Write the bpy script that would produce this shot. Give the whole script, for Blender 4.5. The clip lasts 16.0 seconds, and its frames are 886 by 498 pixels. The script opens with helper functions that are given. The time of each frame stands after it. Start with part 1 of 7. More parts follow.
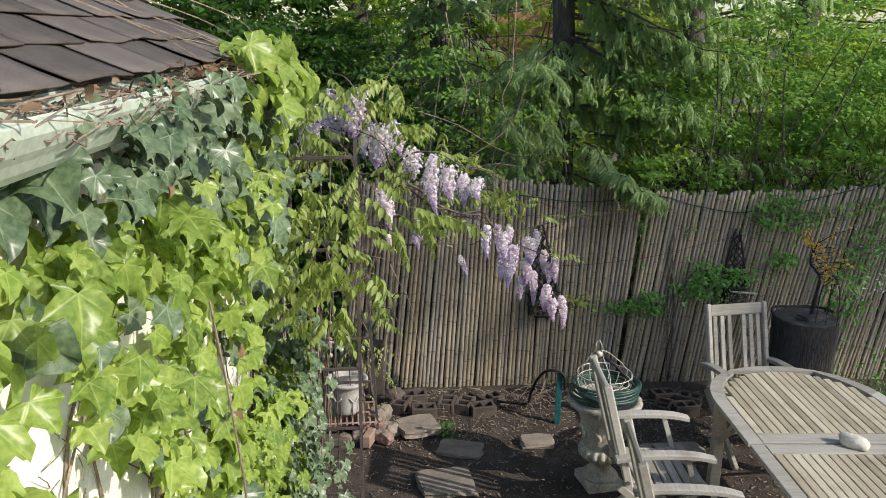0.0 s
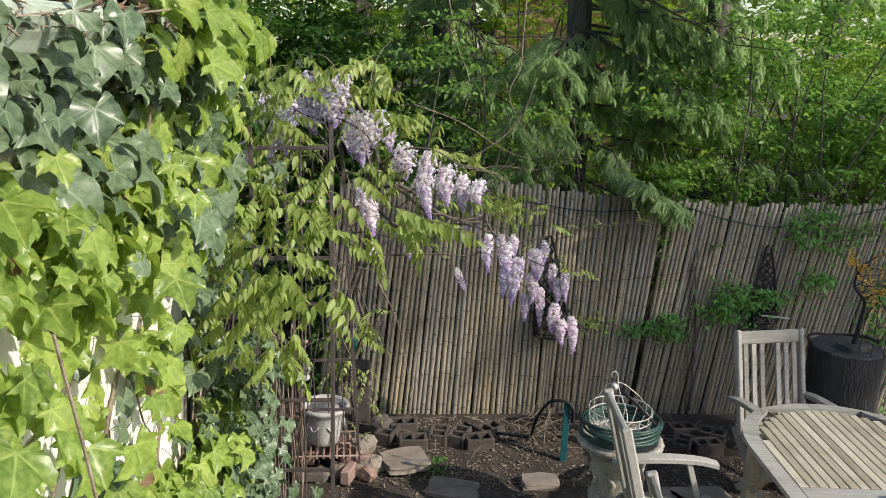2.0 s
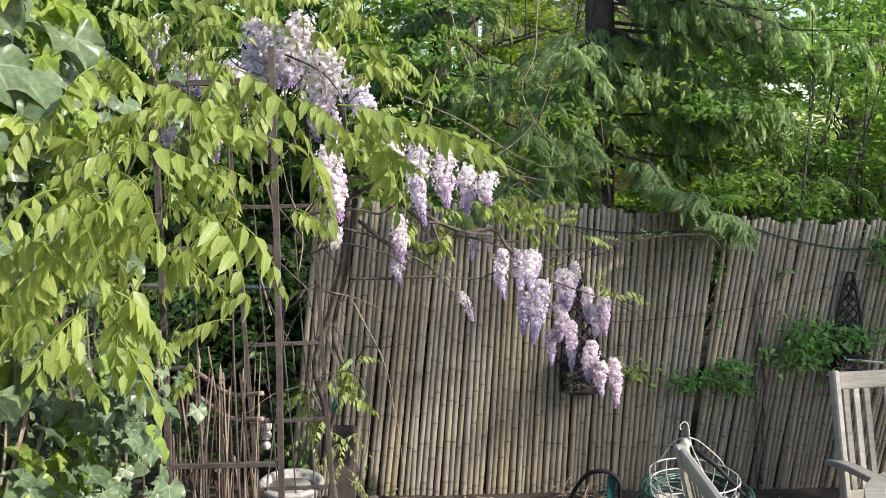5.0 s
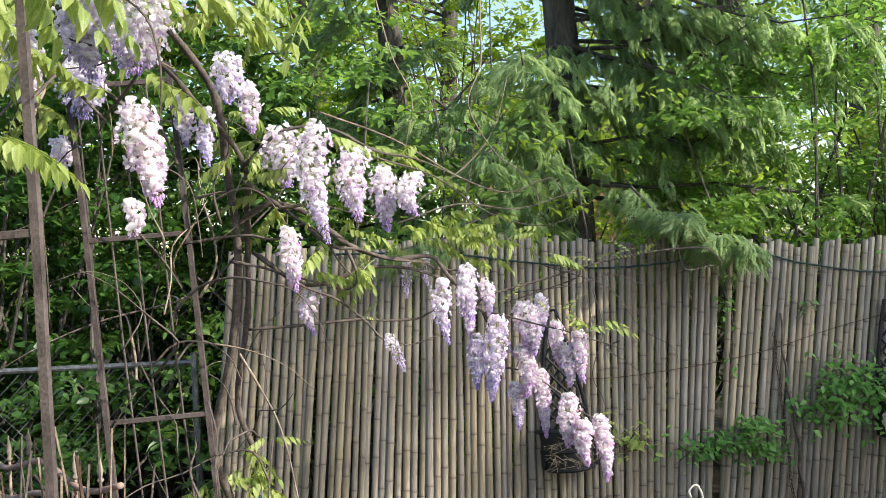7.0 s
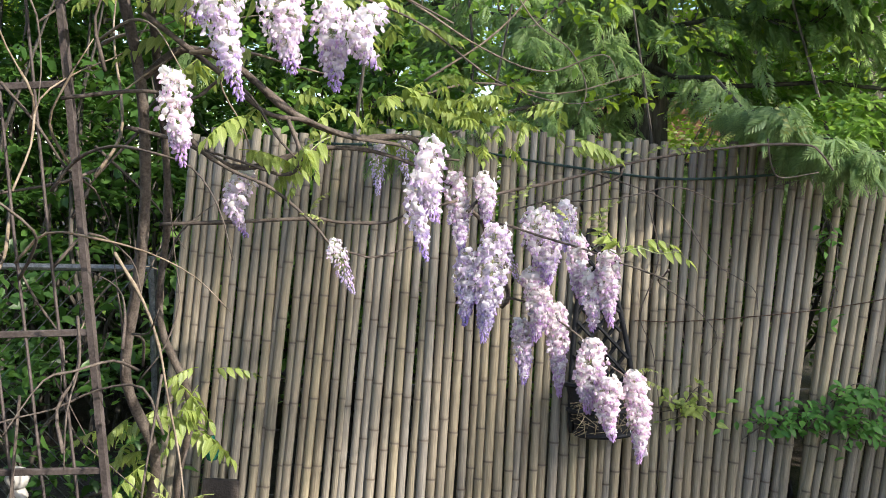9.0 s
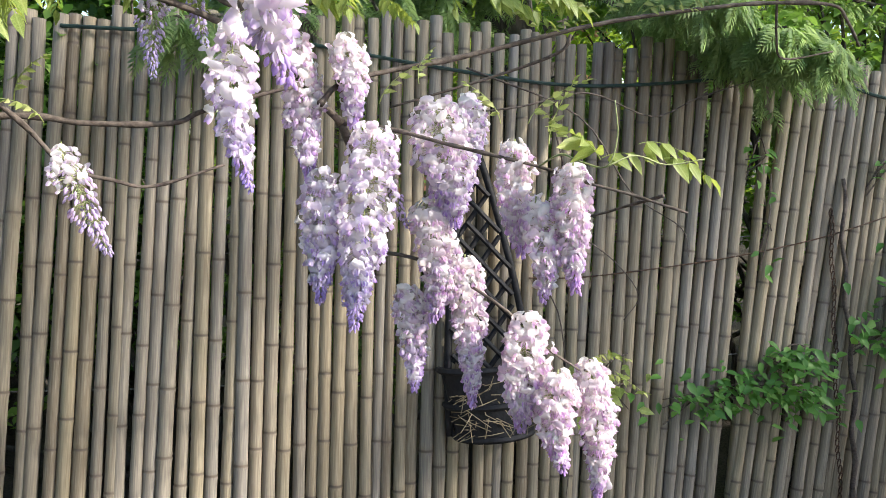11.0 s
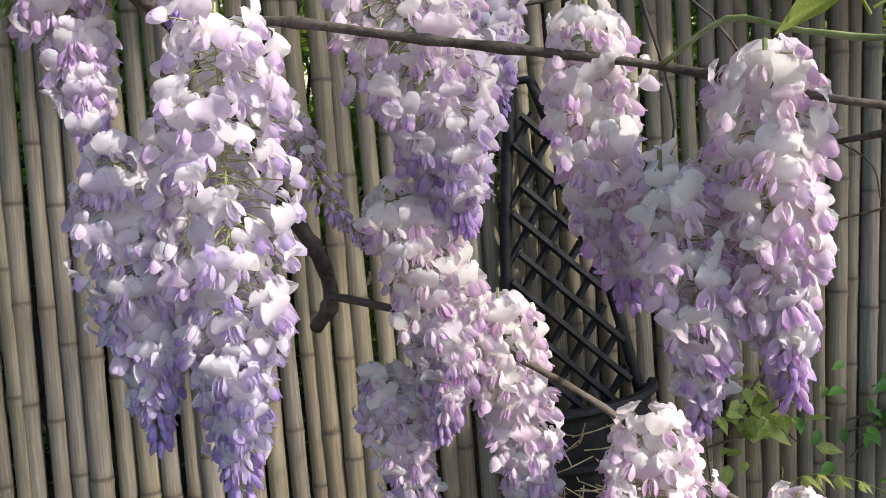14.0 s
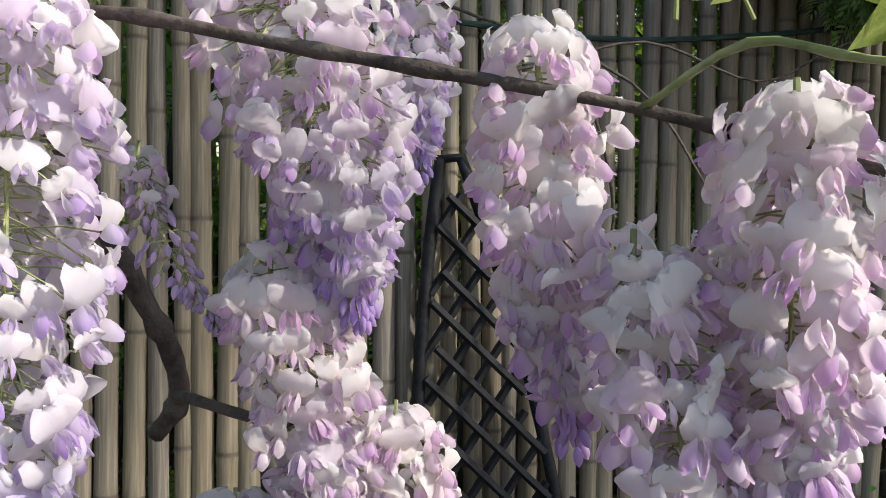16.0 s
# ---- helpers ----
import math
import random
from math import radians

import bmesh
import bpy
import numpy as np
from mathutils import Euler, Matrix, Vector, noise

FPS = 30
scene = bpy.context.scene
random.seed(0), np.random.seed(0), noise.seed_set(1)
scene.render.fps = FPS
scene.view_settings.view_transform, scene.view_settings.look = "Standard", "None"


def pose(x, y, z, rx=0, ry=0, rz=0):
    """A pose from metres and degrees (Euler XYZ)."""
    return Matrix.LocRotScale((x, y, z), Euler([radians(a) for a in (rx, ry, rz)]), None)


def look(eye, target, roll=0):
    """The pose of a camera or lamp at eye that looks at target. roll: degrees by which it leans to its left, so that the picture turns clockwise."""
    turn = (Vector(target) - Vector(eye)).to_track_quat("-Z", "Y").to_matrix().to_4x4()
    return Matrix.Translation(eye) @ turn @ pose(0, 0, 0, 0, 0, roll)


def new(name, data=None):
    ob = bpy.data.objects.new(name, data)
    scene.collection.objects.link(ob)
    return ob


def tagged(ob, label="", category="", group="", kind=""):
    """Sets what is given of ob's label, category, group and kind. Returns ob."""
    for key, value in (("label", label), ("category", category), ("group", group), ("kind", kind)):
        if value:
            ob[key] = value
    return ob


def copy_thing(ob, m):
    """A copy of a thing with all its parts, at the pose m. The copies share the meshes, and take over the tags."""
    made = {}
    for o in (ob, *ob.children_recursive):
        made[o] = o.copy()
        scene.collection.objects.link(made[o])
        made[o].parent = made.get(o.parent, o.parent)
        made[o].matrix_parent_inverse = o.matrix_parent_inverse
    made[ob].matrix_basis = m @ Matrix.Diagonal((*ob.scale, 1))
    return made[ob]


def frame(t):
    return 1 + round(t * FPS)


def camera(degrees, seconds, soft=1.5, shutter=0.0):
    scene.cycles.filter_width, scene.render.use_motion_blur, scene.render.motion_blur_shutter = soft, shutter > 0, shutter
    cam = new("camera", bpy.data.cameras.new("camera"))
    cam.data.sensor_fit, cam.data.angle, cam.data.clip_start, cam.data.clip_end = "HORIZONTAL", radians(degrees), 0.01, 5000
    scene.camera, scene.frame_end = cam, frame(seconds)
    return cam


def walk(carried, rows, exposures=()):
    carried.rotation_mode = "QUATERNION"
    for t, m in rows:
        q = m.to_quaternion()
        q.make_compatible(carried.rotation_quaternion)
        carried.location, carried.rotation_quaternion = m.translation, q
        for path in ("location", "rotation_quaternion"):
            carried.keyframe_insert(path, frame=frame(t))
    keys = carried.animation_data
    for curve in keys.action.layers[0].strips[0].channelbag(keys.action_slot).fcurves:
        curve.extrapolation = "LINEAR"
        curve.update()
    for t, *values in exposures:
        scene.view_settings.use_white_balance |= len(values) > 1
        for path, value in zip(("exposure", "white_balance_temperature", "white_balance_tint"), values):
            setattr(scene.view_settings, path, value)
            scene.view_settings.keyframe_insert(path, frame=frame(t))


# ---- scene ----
cam = camera(56.1, 16.0, soft=0.75)
PATH = [
    (0, (0.336, -0.107, 2.957), (0.39, 1.826, 2.449), 1.0),
    (0.5, (0.387, 0.088, 2.946), (0.385, 2.025, 2.45), 1.9),
    (1, (0.469, 0.292, 2.949), (0.434, 2.227, 2.448), 3.3),
    (1.5, (0.471, 0.427, 2.882), (0.454, 2.363, 2.382), 3.1),
    (2, (0.417, 0.598, 2.781), (0.459, 2.538, 2.296), 2.3),
    (2.5, (0.435, 0.762, 2.646), (0.508, 2.706, 2.182), 2.3),
    (3, (0.466, 0.944, 2.576), (0.57, 2.892, 2.133), 1.4),
    (3.5, (0.43, 1.146, 2.411), (0.526, 3.095, 1.974), 0.1),
    (4, (0.47, 1.289, 2.293), (0.496, 3.254, 1.92), 2.5),
    (4.2, (0.47, 1.359, 2.268), (0.493, 3.325, 1.902), 2.7),
    (6.3, (0.589, 2.282, 1.904), (0.606, 4.28, 1.826), -3.1),
    (6.5, (0.667, 2.343, 1.857), (0.664, 4.342, 1.785), -2.7),
    (7, (0.803, 2.574, 1.747), (0.813, 4.574, 1.734), -2.7),
    (7.5, (0.887, 2.846, 1.619), (0.856, 4.837, 1.798), -2.8),
    (8, (1.021, 3.035, 1.609), (0.815, 5.024, 1.585), -2.9),
    (8.2, (1.097, 3.129, 1.63), (0.833, 5.106, 1.483), -0.8),
    (10.3, (1.023, 4.047, 1.473), (1.036, 6.038, 1.284), 0.2),
    (10.5, (0.998, 4.159, 1.459), (1.079, 6.147, 1.262), 0.3),
    (11, (0.928, 4.404, 1.455), (1.217, 6.364, 1.18), -0.0),
    (11.5, (0.962, 4.56, 1.421), (1.264, 6.501, 1.048), -1.5),
    (12, (1.049, 4.704, 1.407), (1.302, 6.645, 0.999), -2.0),
    (12.5, (1.07, 4.814, 1.396), (1.265, 6.751, 0.94), -3.1),
    (13, (1.05, 4.955, 1.395), (1.253, 6.896, 0.957), -5.5),
    (13.5, (1.061, 5.075, 1.407), (1.209, 7.029, 1.009), -7.2),
    (13.6, (1.072, 5.098, 1.408), (1.2, 7.056, 1.02), -7.3),
    (14, (1.106, 5.176, 1.412), (1.194, 7.134, 1.017), -6.8),
    (14.5, (1.111, 5.26, 1.394), (1.297, 7.208, 0.979), -5.9),
    (15, (1.134, 5.3, 1.383), (1.436, 7.235, 0.977), -3.7),
    (15.5, (1.142, 5.323, 1.382), (1.451, 7.276, 1.085), -2.0),
    (16, (1.134, 5.323, 1.388), (1.418, 7.292, 1.183), -1.5),
]
walk(cam, [(t, look(eye, target, roll)) for t, eye, target, roll in PATH],
     exposures=[(0.0, 0.38), (3.5, 0.60), (6.5, 1.08), (7.5, 1.15), (8.0, 1.05), (10.5, 1.22), (12.0, 1.10), (13.0, 0.86), (14.0, 0.64), (16.0, 0.52)])

# ---- light: afternoon sun from the right, open sky ----
SUN = Vector((0.84, -0.46, 0.62)).normalized()
world = bpy.data.worlds.new("world")
scene.world = world
world.use_nodes = True
wn = world.node_tree.nodes
sky = wn.new("ShaderNodeTexSky")
sky.sky_type, sky.sun_disc = "NISHITA", False
sky.sun_elevation, sky.sun_rotation = math.asin(SUN.z), math.atan2(SUN.x, SUN.y)
wn["Background"].inputs["Strength"].default_value = 0.15
world.node_tree.links.new(sky.outputs["Color"], wn["Background"].inputs["Color"])
sun = new("sun", bpy.data.lights.new("sun", "SUN"))
sun.data.energy, sun.data.angle, sun.data.color = 3.7, radians(0.6), (1.0, 0.93, 0.82)
sun.matrix_world = look(SUN * 30, (0, 0, 0))

# ---- materials ----
def material(name, rough=0.7, metal=0.0, spec=0.5):
    m = bpy.data.materials.new(name)
    m.use_nodes = True
    b = m.node_tree.nodes["Principled BSDF"]
    b.inputs["Roughness"].default_value = rough
    b.inputs["Metallic"].default_value = metal
    b.inputs["Specular IOR Level"].default_value = spec
    return m, m.node_tree.nodes, m.node_tree.links, b


def noise_node(n, l, scale, detail=5.0, stretch=None, coord="Object", rough=0.55):
    tex = n.new("ShaderNodeTexNoise")
    tex.inputs["Scale"].default_value, tex.inputs["Detail"].default_value = scale, detail
    tex.inputs["Roughness"].default_value = rough
    co = n.new("ShaderNodeTexCoord")
    if stretch:
        mp = n.new("ShaderNodeMapping")
        mp.inputs["Scale"].default_value = stretch
        l.new(co.outputs[coord], mp.inputs["Vector"])
        l.new(mp.outputs["Vector"], tex.inputs["Vector"])
    else:
        l.new(co.outputs[coord], tex.inputs["Vector"])
    return tex.outputs["Fac"]


def ramp(n, l, fac, stops):
    r = n.new("ShaderNodeValToRGB")
    while len(r.color_ramp.elements) < len(stops):
        r.color_ramp.elements.new(0.5)
    for e, (at, col) in zip(r.color_ramp.elements, stops):
        e.position, e.color = at, (*col, 1)
    l.new(fac, r.inputs["Fac"])
    return r.outputs["Color"]


def mix(n, l, fac, a, b, how="MIX"):
    m = n.new("ShaderNodeMix")
    m.data_type, m.blend_type = "RGBA", how
    for sock, val in ((m.inputs[0], fac), (m.inputs[6], a), (m.inputs[7], b)):
        if isinstance(val, (int, float)):
            sock.default_value = val
        elif isinstance(val, tuple):
            sock.default_value = (*val, 1)
        else:
            l.new(val, sock)
    return m.outputs[2]


def bump(n, l, b, height, strength=0.3, dist=0.01):
    bp = n.new("ShaderNodeBump")
    bp.inputs["Strength"].default_value, bp.inputs["Distance"].default_value = strength, dist
    l.new(height, bp.inputs["Height"])
    l.new(bp.outputs["Normal"], b.inputs["Normal"])


def surface(name, dark, mid, light, scale=8.0, fine=60.0, rough=0.8, metal=0.0, stretch=None, relief=0.3, rnd=0.0, spec=0.3, dist=0.006, speck=0.35):
    """A mottled solid: two scales of noise, fine relief, a shift per object."""
    m, n, l, b = material(name, rough, metal, spec)
    big = noise_node(n, l, scale, 6, stretch)
    small = noise_node(n, l, fine, 4, stretch)
    c = ramp(n, l, big, [(0.32, dark), (0.5, mid), (0.7, light)])
    c = mix(n, l, speck, c, ramp(n, l, small, [(0.36, dark), (0.64, light)]))
    if rnd:
        info = n.new("ShaderNodeObjectInfo")
        c = mix(n, l, rnd, c, ramp(n, l, info.outputs["Random"], [(0.0, dark), (0.5, mid), (1.0, light)]))
    l.new(c, b.inputs["Base Color"])
    rr = n.new("ShaderNodeMapRange")
    rr.inputs["To Min"].default_value, rr.inputs["To Max"].default_value = max(0.05, rough - 0.15), min(1.0, rough + 0.15)
    l.new(small, rr.inputs["Value"])
    l.new(rr.outputs["Result"], b.inputs["Roughness"])
    bump(n, l, b, small, relief, dist)
    return m


def leafy(name, dark, mid, light, rough=0.45, through_col=None, amount=0.4, spec=0.4, vein=0.0):
    """A leaf: glossy on top, light passes through."""
    m, n, l, b = material(name, rough, 0.0, spec)
    geo = n.new("ShaderNodeNewGeometry")
    c = ramp(n, l, geo.outputs["Random Per Island"], [(0.0, dark), (0.5, mid), (1.0, light)])
    c = mix(n, l, 0.3, c, ramp(n, l, noise_node(n, l, 1.7, 3), [(0.35, dark), (0.65, light)]))
    if vein:
        c = mix(n, l, 0.40, c, ramp(n, l, noise_node(n, l, 70, 4), [(0.38, dark), (0.62, light)]))
        at = n.new("ShaderNodeAttribute")
        at.attribute_name = "vein"
        pale = tuple(min(0.8, v * 1.25 + 0.08) for v in light)
        c = mix(n, l, ramp(n, l, at.outputs["Fac"], [(0.84, (0.0, 0.0, 0.0)), (0.97, (vein, vein, vein))]), c, pale)
        bump(n, l, b, at.outputs["Fac"], 0.35, 0.003)
    l.new(c, b.inputs["Base Color"])
    tr = n.new("ShaderNodeBsdfTranslucent")
    if through_col:
        c2 = mix(n, l, 0.6, c, through_col)
    else:
        c2 = c
    l.new(c2, tr.inputs["Color"])
    mx = n.new("ShaderNodeMixShader")
    mx.inputs["Fac"].default_value = amount
    l.new(b.outputs["BSDF"], mx.inputs[1])
    l.new(tr.outputs["BSDF"], mx.inputs[2])
    l.new(mx.outputs["Shader"], n["Material Output"].inputs["Surface"])
    return m


def petal_material():
    m, n, l, b = material("petal", 0.5, 0.0, 0.3)
    at = n.new("ShaderNodeAttribute")
    at.attribute_name = "tint"
    geo = n.new("ShaderNodeNewGeometry")
    c = mix(n, l, ramp(n, l, geo.outputs["Random Per Island"], [(0.0, (0.0, 0.0, 0.0)), (1.0, (0.06, 0.06, 0.06))]), at.outputs["Color"], (0.97, 0.93, 0.95))
    c = mix(n, l, 0.12, c, mix(n, l, ramp(n, l, noise_node(n, l, 260, 3, (1, 1, 0.25)), [(0.35, (0.0, 0.0, 0.0)), (0.7, (1.0, 1.0, 1.0))]), c, (0.96, 0.91, 0.96)))
    l.new(c, b.inputs["Base Color"])
    tr = n.new("ShaderNodeBsdfTranslucent")
    l.new(c, tr.inputs["Color"])
    mx = n.new("ShaderNodeMixShader")
    mx.inputs["Fac"].default_value = 0.55
    l.new(b.outputs["BSDF"], mx.inputs[1])
    l.new(tr.outputs["BSDF"], mx.inputs[2])
    l.new(mx.outputs["Shader"], n["Material Output"].inputs["Surface"])
    bump(n, l, b, noise_node(n, l, 420, 3), 0.25, 0.0008)
    return m


def bamboo_material():
    m, n, l, b = material("bamboo", 0.55, 0.0, 0.35)
    info = n.new("ShaderNodeObjectInfo")
    base = ramp(n, l, info.outputs["Random"], [(0.0, (0.143, 0.113, 0.080)), (0.2, (0.286, 0.239, 0.155)), (0.4, (0.197, 0.181, 0.155)), (0.6, (0.361, 0.302, 0.189)), (0.8, (0.252, 0.239, 0.223)), (1.0, (0.302, 0.244, 0.151))])
    streak = noise_node(n, l, 30, 6, (9, 9, 0.35))
    c = mix(n, l, 0.45, base, ramp(n, l, streak, [(0.30, (0.060, 0.047, 0.036)), (0.5, (0.215, 0.180, 0.137)), (0.68, (0.43, 0.375, 0.29))]))
    stain = noise_node(n, l, 3.2, 5, (2.5, 2.5, 1))
    c = mix(n, l, ramp(n, l, stain, [(0.45, (0.0, 0.0, 0.0)), (0.75, (0.5, 0.5, 0.5))]), c, (0.168, 0.130, 0.092))
    # a brown patch near the fence top under the overhanging bough, broken by noise
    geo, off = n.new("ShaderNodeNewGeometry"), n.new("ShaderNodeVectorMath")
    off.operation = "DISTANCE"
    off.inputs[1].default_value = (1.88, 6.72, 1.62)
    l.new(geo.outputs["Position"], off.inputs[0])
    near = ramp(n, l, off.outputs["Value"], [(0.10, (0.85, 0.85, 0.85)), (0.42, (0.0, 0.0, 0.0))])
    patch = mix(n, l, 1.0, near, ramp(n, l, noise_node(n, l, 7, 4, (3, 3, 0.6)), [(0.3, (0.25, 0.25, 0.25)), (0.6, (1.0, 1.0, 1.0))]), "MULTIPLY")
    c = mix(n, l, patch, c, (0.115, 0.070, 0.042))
    at = n.new("ShaderNodeAttribute")
    at.attribute_name = "joint"
    c = mix(n, l, at.outputs["Fac"], c, (0.109, 0.084, 0.063))
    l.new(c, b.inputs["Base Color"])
    bump(n, l, b, streak, 0.25, 0.002)
    return m


def wood_material(name, dark, mid, light, rough=0.75, along=(1, 22, 22), rnd=0.35, relief=0.35):
    m, n, l, b = material(name, rough, 0.0, 0.25)
    grain = noise_node(n, l, 3.2, 7, along)
    fine = noise_node(n, l, 16, 5, along)
    c = ramp(n, l, grain, [(0.25, dark), (0.5, mid), (0.75, light)])
    c = mix(n, l, 0.4, c, ramp(n, l, fine, [(0.3, dark), (0.7, light)]))
    info = n.new("ShaderNodeObjectInfo")
    c = mix(n, l, rnd, c, ramp(n, l, info.outputs["Random"], [(0.0, dark), (0.5, mid), (1.0, light)]))
    blot = noise_node(n, l, 5, 4)
    c = mix(n, l, ramp(n, l, blot, [(0.5, (0.0, 0.0, 0.0)), (0.75, (0.45, 0.45, 0.45))]), c, dark)
    l.new(c, b.inputs["Base Color"])
    bump(n, l, b, fine, relief, 0.002)
    return m


PETAL = petal_material()
BAMBOO = bamboo_material()
TEAK = wood_material("weathered_teak", (0.20, 0.17, 0.13), (0.40, 0.36, 0.29), (0.56, 0.51, 0.42))
TEAK_TOP = wood_material("sunned_teak", (0.17, 0.14, 0.09), (0.42, 0.36, 0.26), (0.62, 0.56, 0.43), along=(22, 1, 22), rnd=0.5)
TEAK_GREY = wood_material("grey_teak", (0.14, 0.126, 0.105), (0.35, 0.327, 0.285), (0.53, 0.505, 0.45), rnd=0.45)
STUMPBARK = surface("stump_bark", (0.010, 0.009, 0.008), (0.028, 0.026, 0.025), (0.075, 0.070, 0.068), 9, 60, 0.95, stretch=(1, 1, 0.25), relief=0.9, dist=0.02)
SOIL = surface("soil", (0.018, 0.013, 0.010), (0.048, 0.037, 0.029), (0.125, 0.10, 0.08), 5.0, 95, 0.95, relief=0.9, dist=0.012, speck=0.5)
CHIPS = surface("wood_chip", (0.06, 0.043, 0.031), (0.18, 0.135, 0.10), (0.40, 0.33, 0.25), 40, 200, 0.9)
CONCRETE = surface("concrete", (0.035, 0.027, 0.023), (0.078, 0.062, 0.053), (0.14, 0.115, 0.10), 9, 150, 0.92, relief=0.6, rnd=0.25)
STONE = surface("garden_stone", (0.11, 0.09, 0.075), (0.23, 0.19, 0.155), (0.38, 0.33, 0.27), 7, 90, 0.9, relief=0.5, rnd=0.4)
BRICK = surface("old_brick", (0.15, 0.085, 0.062), (0.28, 0.18, 0.14), (0.42, 0.31, 0.26), 12, 120, 0.9, relief=0.5, rnd=0.3)
POT = surface("glazed_pot", (0.26, 0.24, 0.22), (0.43, 0.41, 0.385), (0.58, 0.56, 0.53), 6, 70, 0.55, relief=0.15)
URN = surface("cast_stone", (0.17, 0.15, 0.12), (0.36, 0.33, 0.28), (0.56, 0.53, 0.46), 7, 80, 0.85, relief=0.4)
FIGURE = surface("pale_stone", (0.36, 0.33, 0.27), (0.56, 0.53, 0.45), (0.68, 0.65, 0.57), 18, 120, 0.8)
RUST = surface("rusty_iron", (0.035, 0.022, 0.016), (0.075, 0.045, 0.032), (0.15, 0.09, 0.06), 14, 120, 0.75, 0.3, relief=0.4)
IRON = surface("dull_iron", (0.045, 0.035, 0.033), (0.088, 0.070, 0.066), (0.155, 0.127, 0.118), 14, 120, 0.7, 0.2, relief=0.4)
RUST_PINK = surface("faded_iron", (0.20, 0.125, 0.10), (0.36, 0.24, 0.19), (0.48, 0.36, 0.30), 14, 120, 0.75, 0.15, relief=0.3)
BLACK = surface("black_plastic", (0.008, 0.008, 0.010), (0.016, 0.016, 0.019), (0.035, 0.034, 0.036), 20, 90, 0.62, spec=0.22)
CABLE = surface("green_cable", (0.012, 0.025, 0.022), (0.02, 0.045, 0.04), (0.04, 0.07, 0.06), 20, 90, 0.5)
HOSE = surface("garden_hose", (0.010, 0.030, 0.024), (0.018, 0.055, 0.042), (0.05, 0.10, 0.08), 20, 90, 0.38, spec=0.5)
STAKE = surface("green_steel", (0.008, 0.055, 0.062), (0.012, 0.085, 0.095), (0.03, 0.13, 0.14), 14, 90, 0.45)
WIRE = surface("coated_wire", (0.35, 0.32, 0.27), (0.55, 0.52, 0.46), (0.68, 0.65, 0.60), 40, 200, 0.5, 0.2)
GREYWIRE = surface("galvanised_wire", (0.10, 0.10, 0.10), (0.20, 0.20, 0.20), (0.34, 0.34, 0.34), 40, 200, 0.5, 0.7)
PLASTER = surface("white_plaster", (0.60, 0.56, 0.49), (0.80, 0.78, 0.72), (0.86, 0.84, 0.79), 2.4, 70, 0.9, relief=0.35)
GUTTER = surface("painted_gutter", (0.30, 0.35, 0.27), (0.46, 0.52, 0.42), (0.58, 0.63, 0.53), 4, 60, 0.5, relief=0.1)
SHINGLE = surface("asphalt_shingle", (0.034, 0.029, 0.026), (0.086, 0.074, 0.068), (0.20, 0.172, 0.155), 6, 300, 0.95, relief=0.9, rnd=0.35, dist=0.004, speck=0.6)
TWIG = surface("dry_twig", (0.10, 0.07, 0.05), (0.22, 0.17, 0.12), (0.38, 0.31, 0.24), 20, 120, 0.85)
VINE = surface("vine_bark", (0.040, 0.030, 0.026), (0.095, 0.075, 0.064), (0.19, 0.155, 0.13), 25, 140, 0.85, relief=0.5)
BARK = surface("tree_bark", (0.030, 0.025, 0.021), (0.080, 0.068, 0.058), (0.17, 0.15, 0.13), 9, 60, 0.95, stretch=(1, 1, 0.25), relief=0.9, dist=0.02)
STUMPTOP = surface("stump_top", (0.024, 0.022, 0.021), (0.055, 0.051, 0.048), (0.12, 0.112, 0.105), 9, 60, 0.9)
STRAW = surface("straw", (0.16, 0.12, 0.07), (0.30, 0.24, 0.15), (0.44, 0.37, 0.24), 30, 160, 0.9)
DRYLEAF = leafy("dry_leaf", (0.08, 0.045, 0.025), (0.19, 0.115, 0.065), (0.36, 0.26, 0.16), 0.8, amount=0.15, spec=0.1)
STEM = surface("green_stem", (0.18, 0.22, 0.08), (0.32, 0.37, 0.15), (0.45, 0.47, 0.26), 40, 140, 0.6)
IVY_BRIGHT = leafy("bright_ivy", (0.065, 0.135, 0.026), (0.24, 0.365, 0.060), (0.46, 0.55, 0.135), 0.33, (0.45, 0.62, 0.07), 0.42, vein=0.38)
IVY_DARK = leafy("dark_ivy", (0.036, 0.070, 0.032), (0.095, 0.150, 0.070), (0.20, 0.26, 0.145), 0.34, amount=0.15, vein=0.5)
LAUREL = leafy("laurel_leaf", (0.020, 0.058, 0.016), (0.044, 0.108, 0.024), (0.092, 0.185, 0.040), 0.40, (0.20, 0.40, 0.05), 0.40)
WISTERIA_LEAF = leafy("wisteria_leaf", (0.095, 0.155, 0.035), (0.26, 0.35, 0.075), (0.46, 0.53, 0.16), 0.42, (0.52, 0.60, 0.08), 0.46, vein=0.3)
WISTERIA_YOUNG = leafy("young_wisteria_leaf", (0.24, 0.29, 0.08), (0.36, 0.42, 0.14), (0.46, 0.46, 0.22), 0.5, (0.5, 0.6, 0.16), 0.4)
SHRUB_LEAF = leafy("shrub_leaf", (0.068, 0.16, 0.040), (0.165, 0.30, 0.072), (0.33, 0.48, 0.12), 0.42, (0.34, 0.58, 0.07), 0.52)
WOOD_LEAF = leafy("woodland_leaf", (0.10, 0.19, 0.022), (0.22, 0.34, 0.034), (0.39, 0.51, 0.06), 0.5, (0.50, 0.66, 0.07), 0.55)
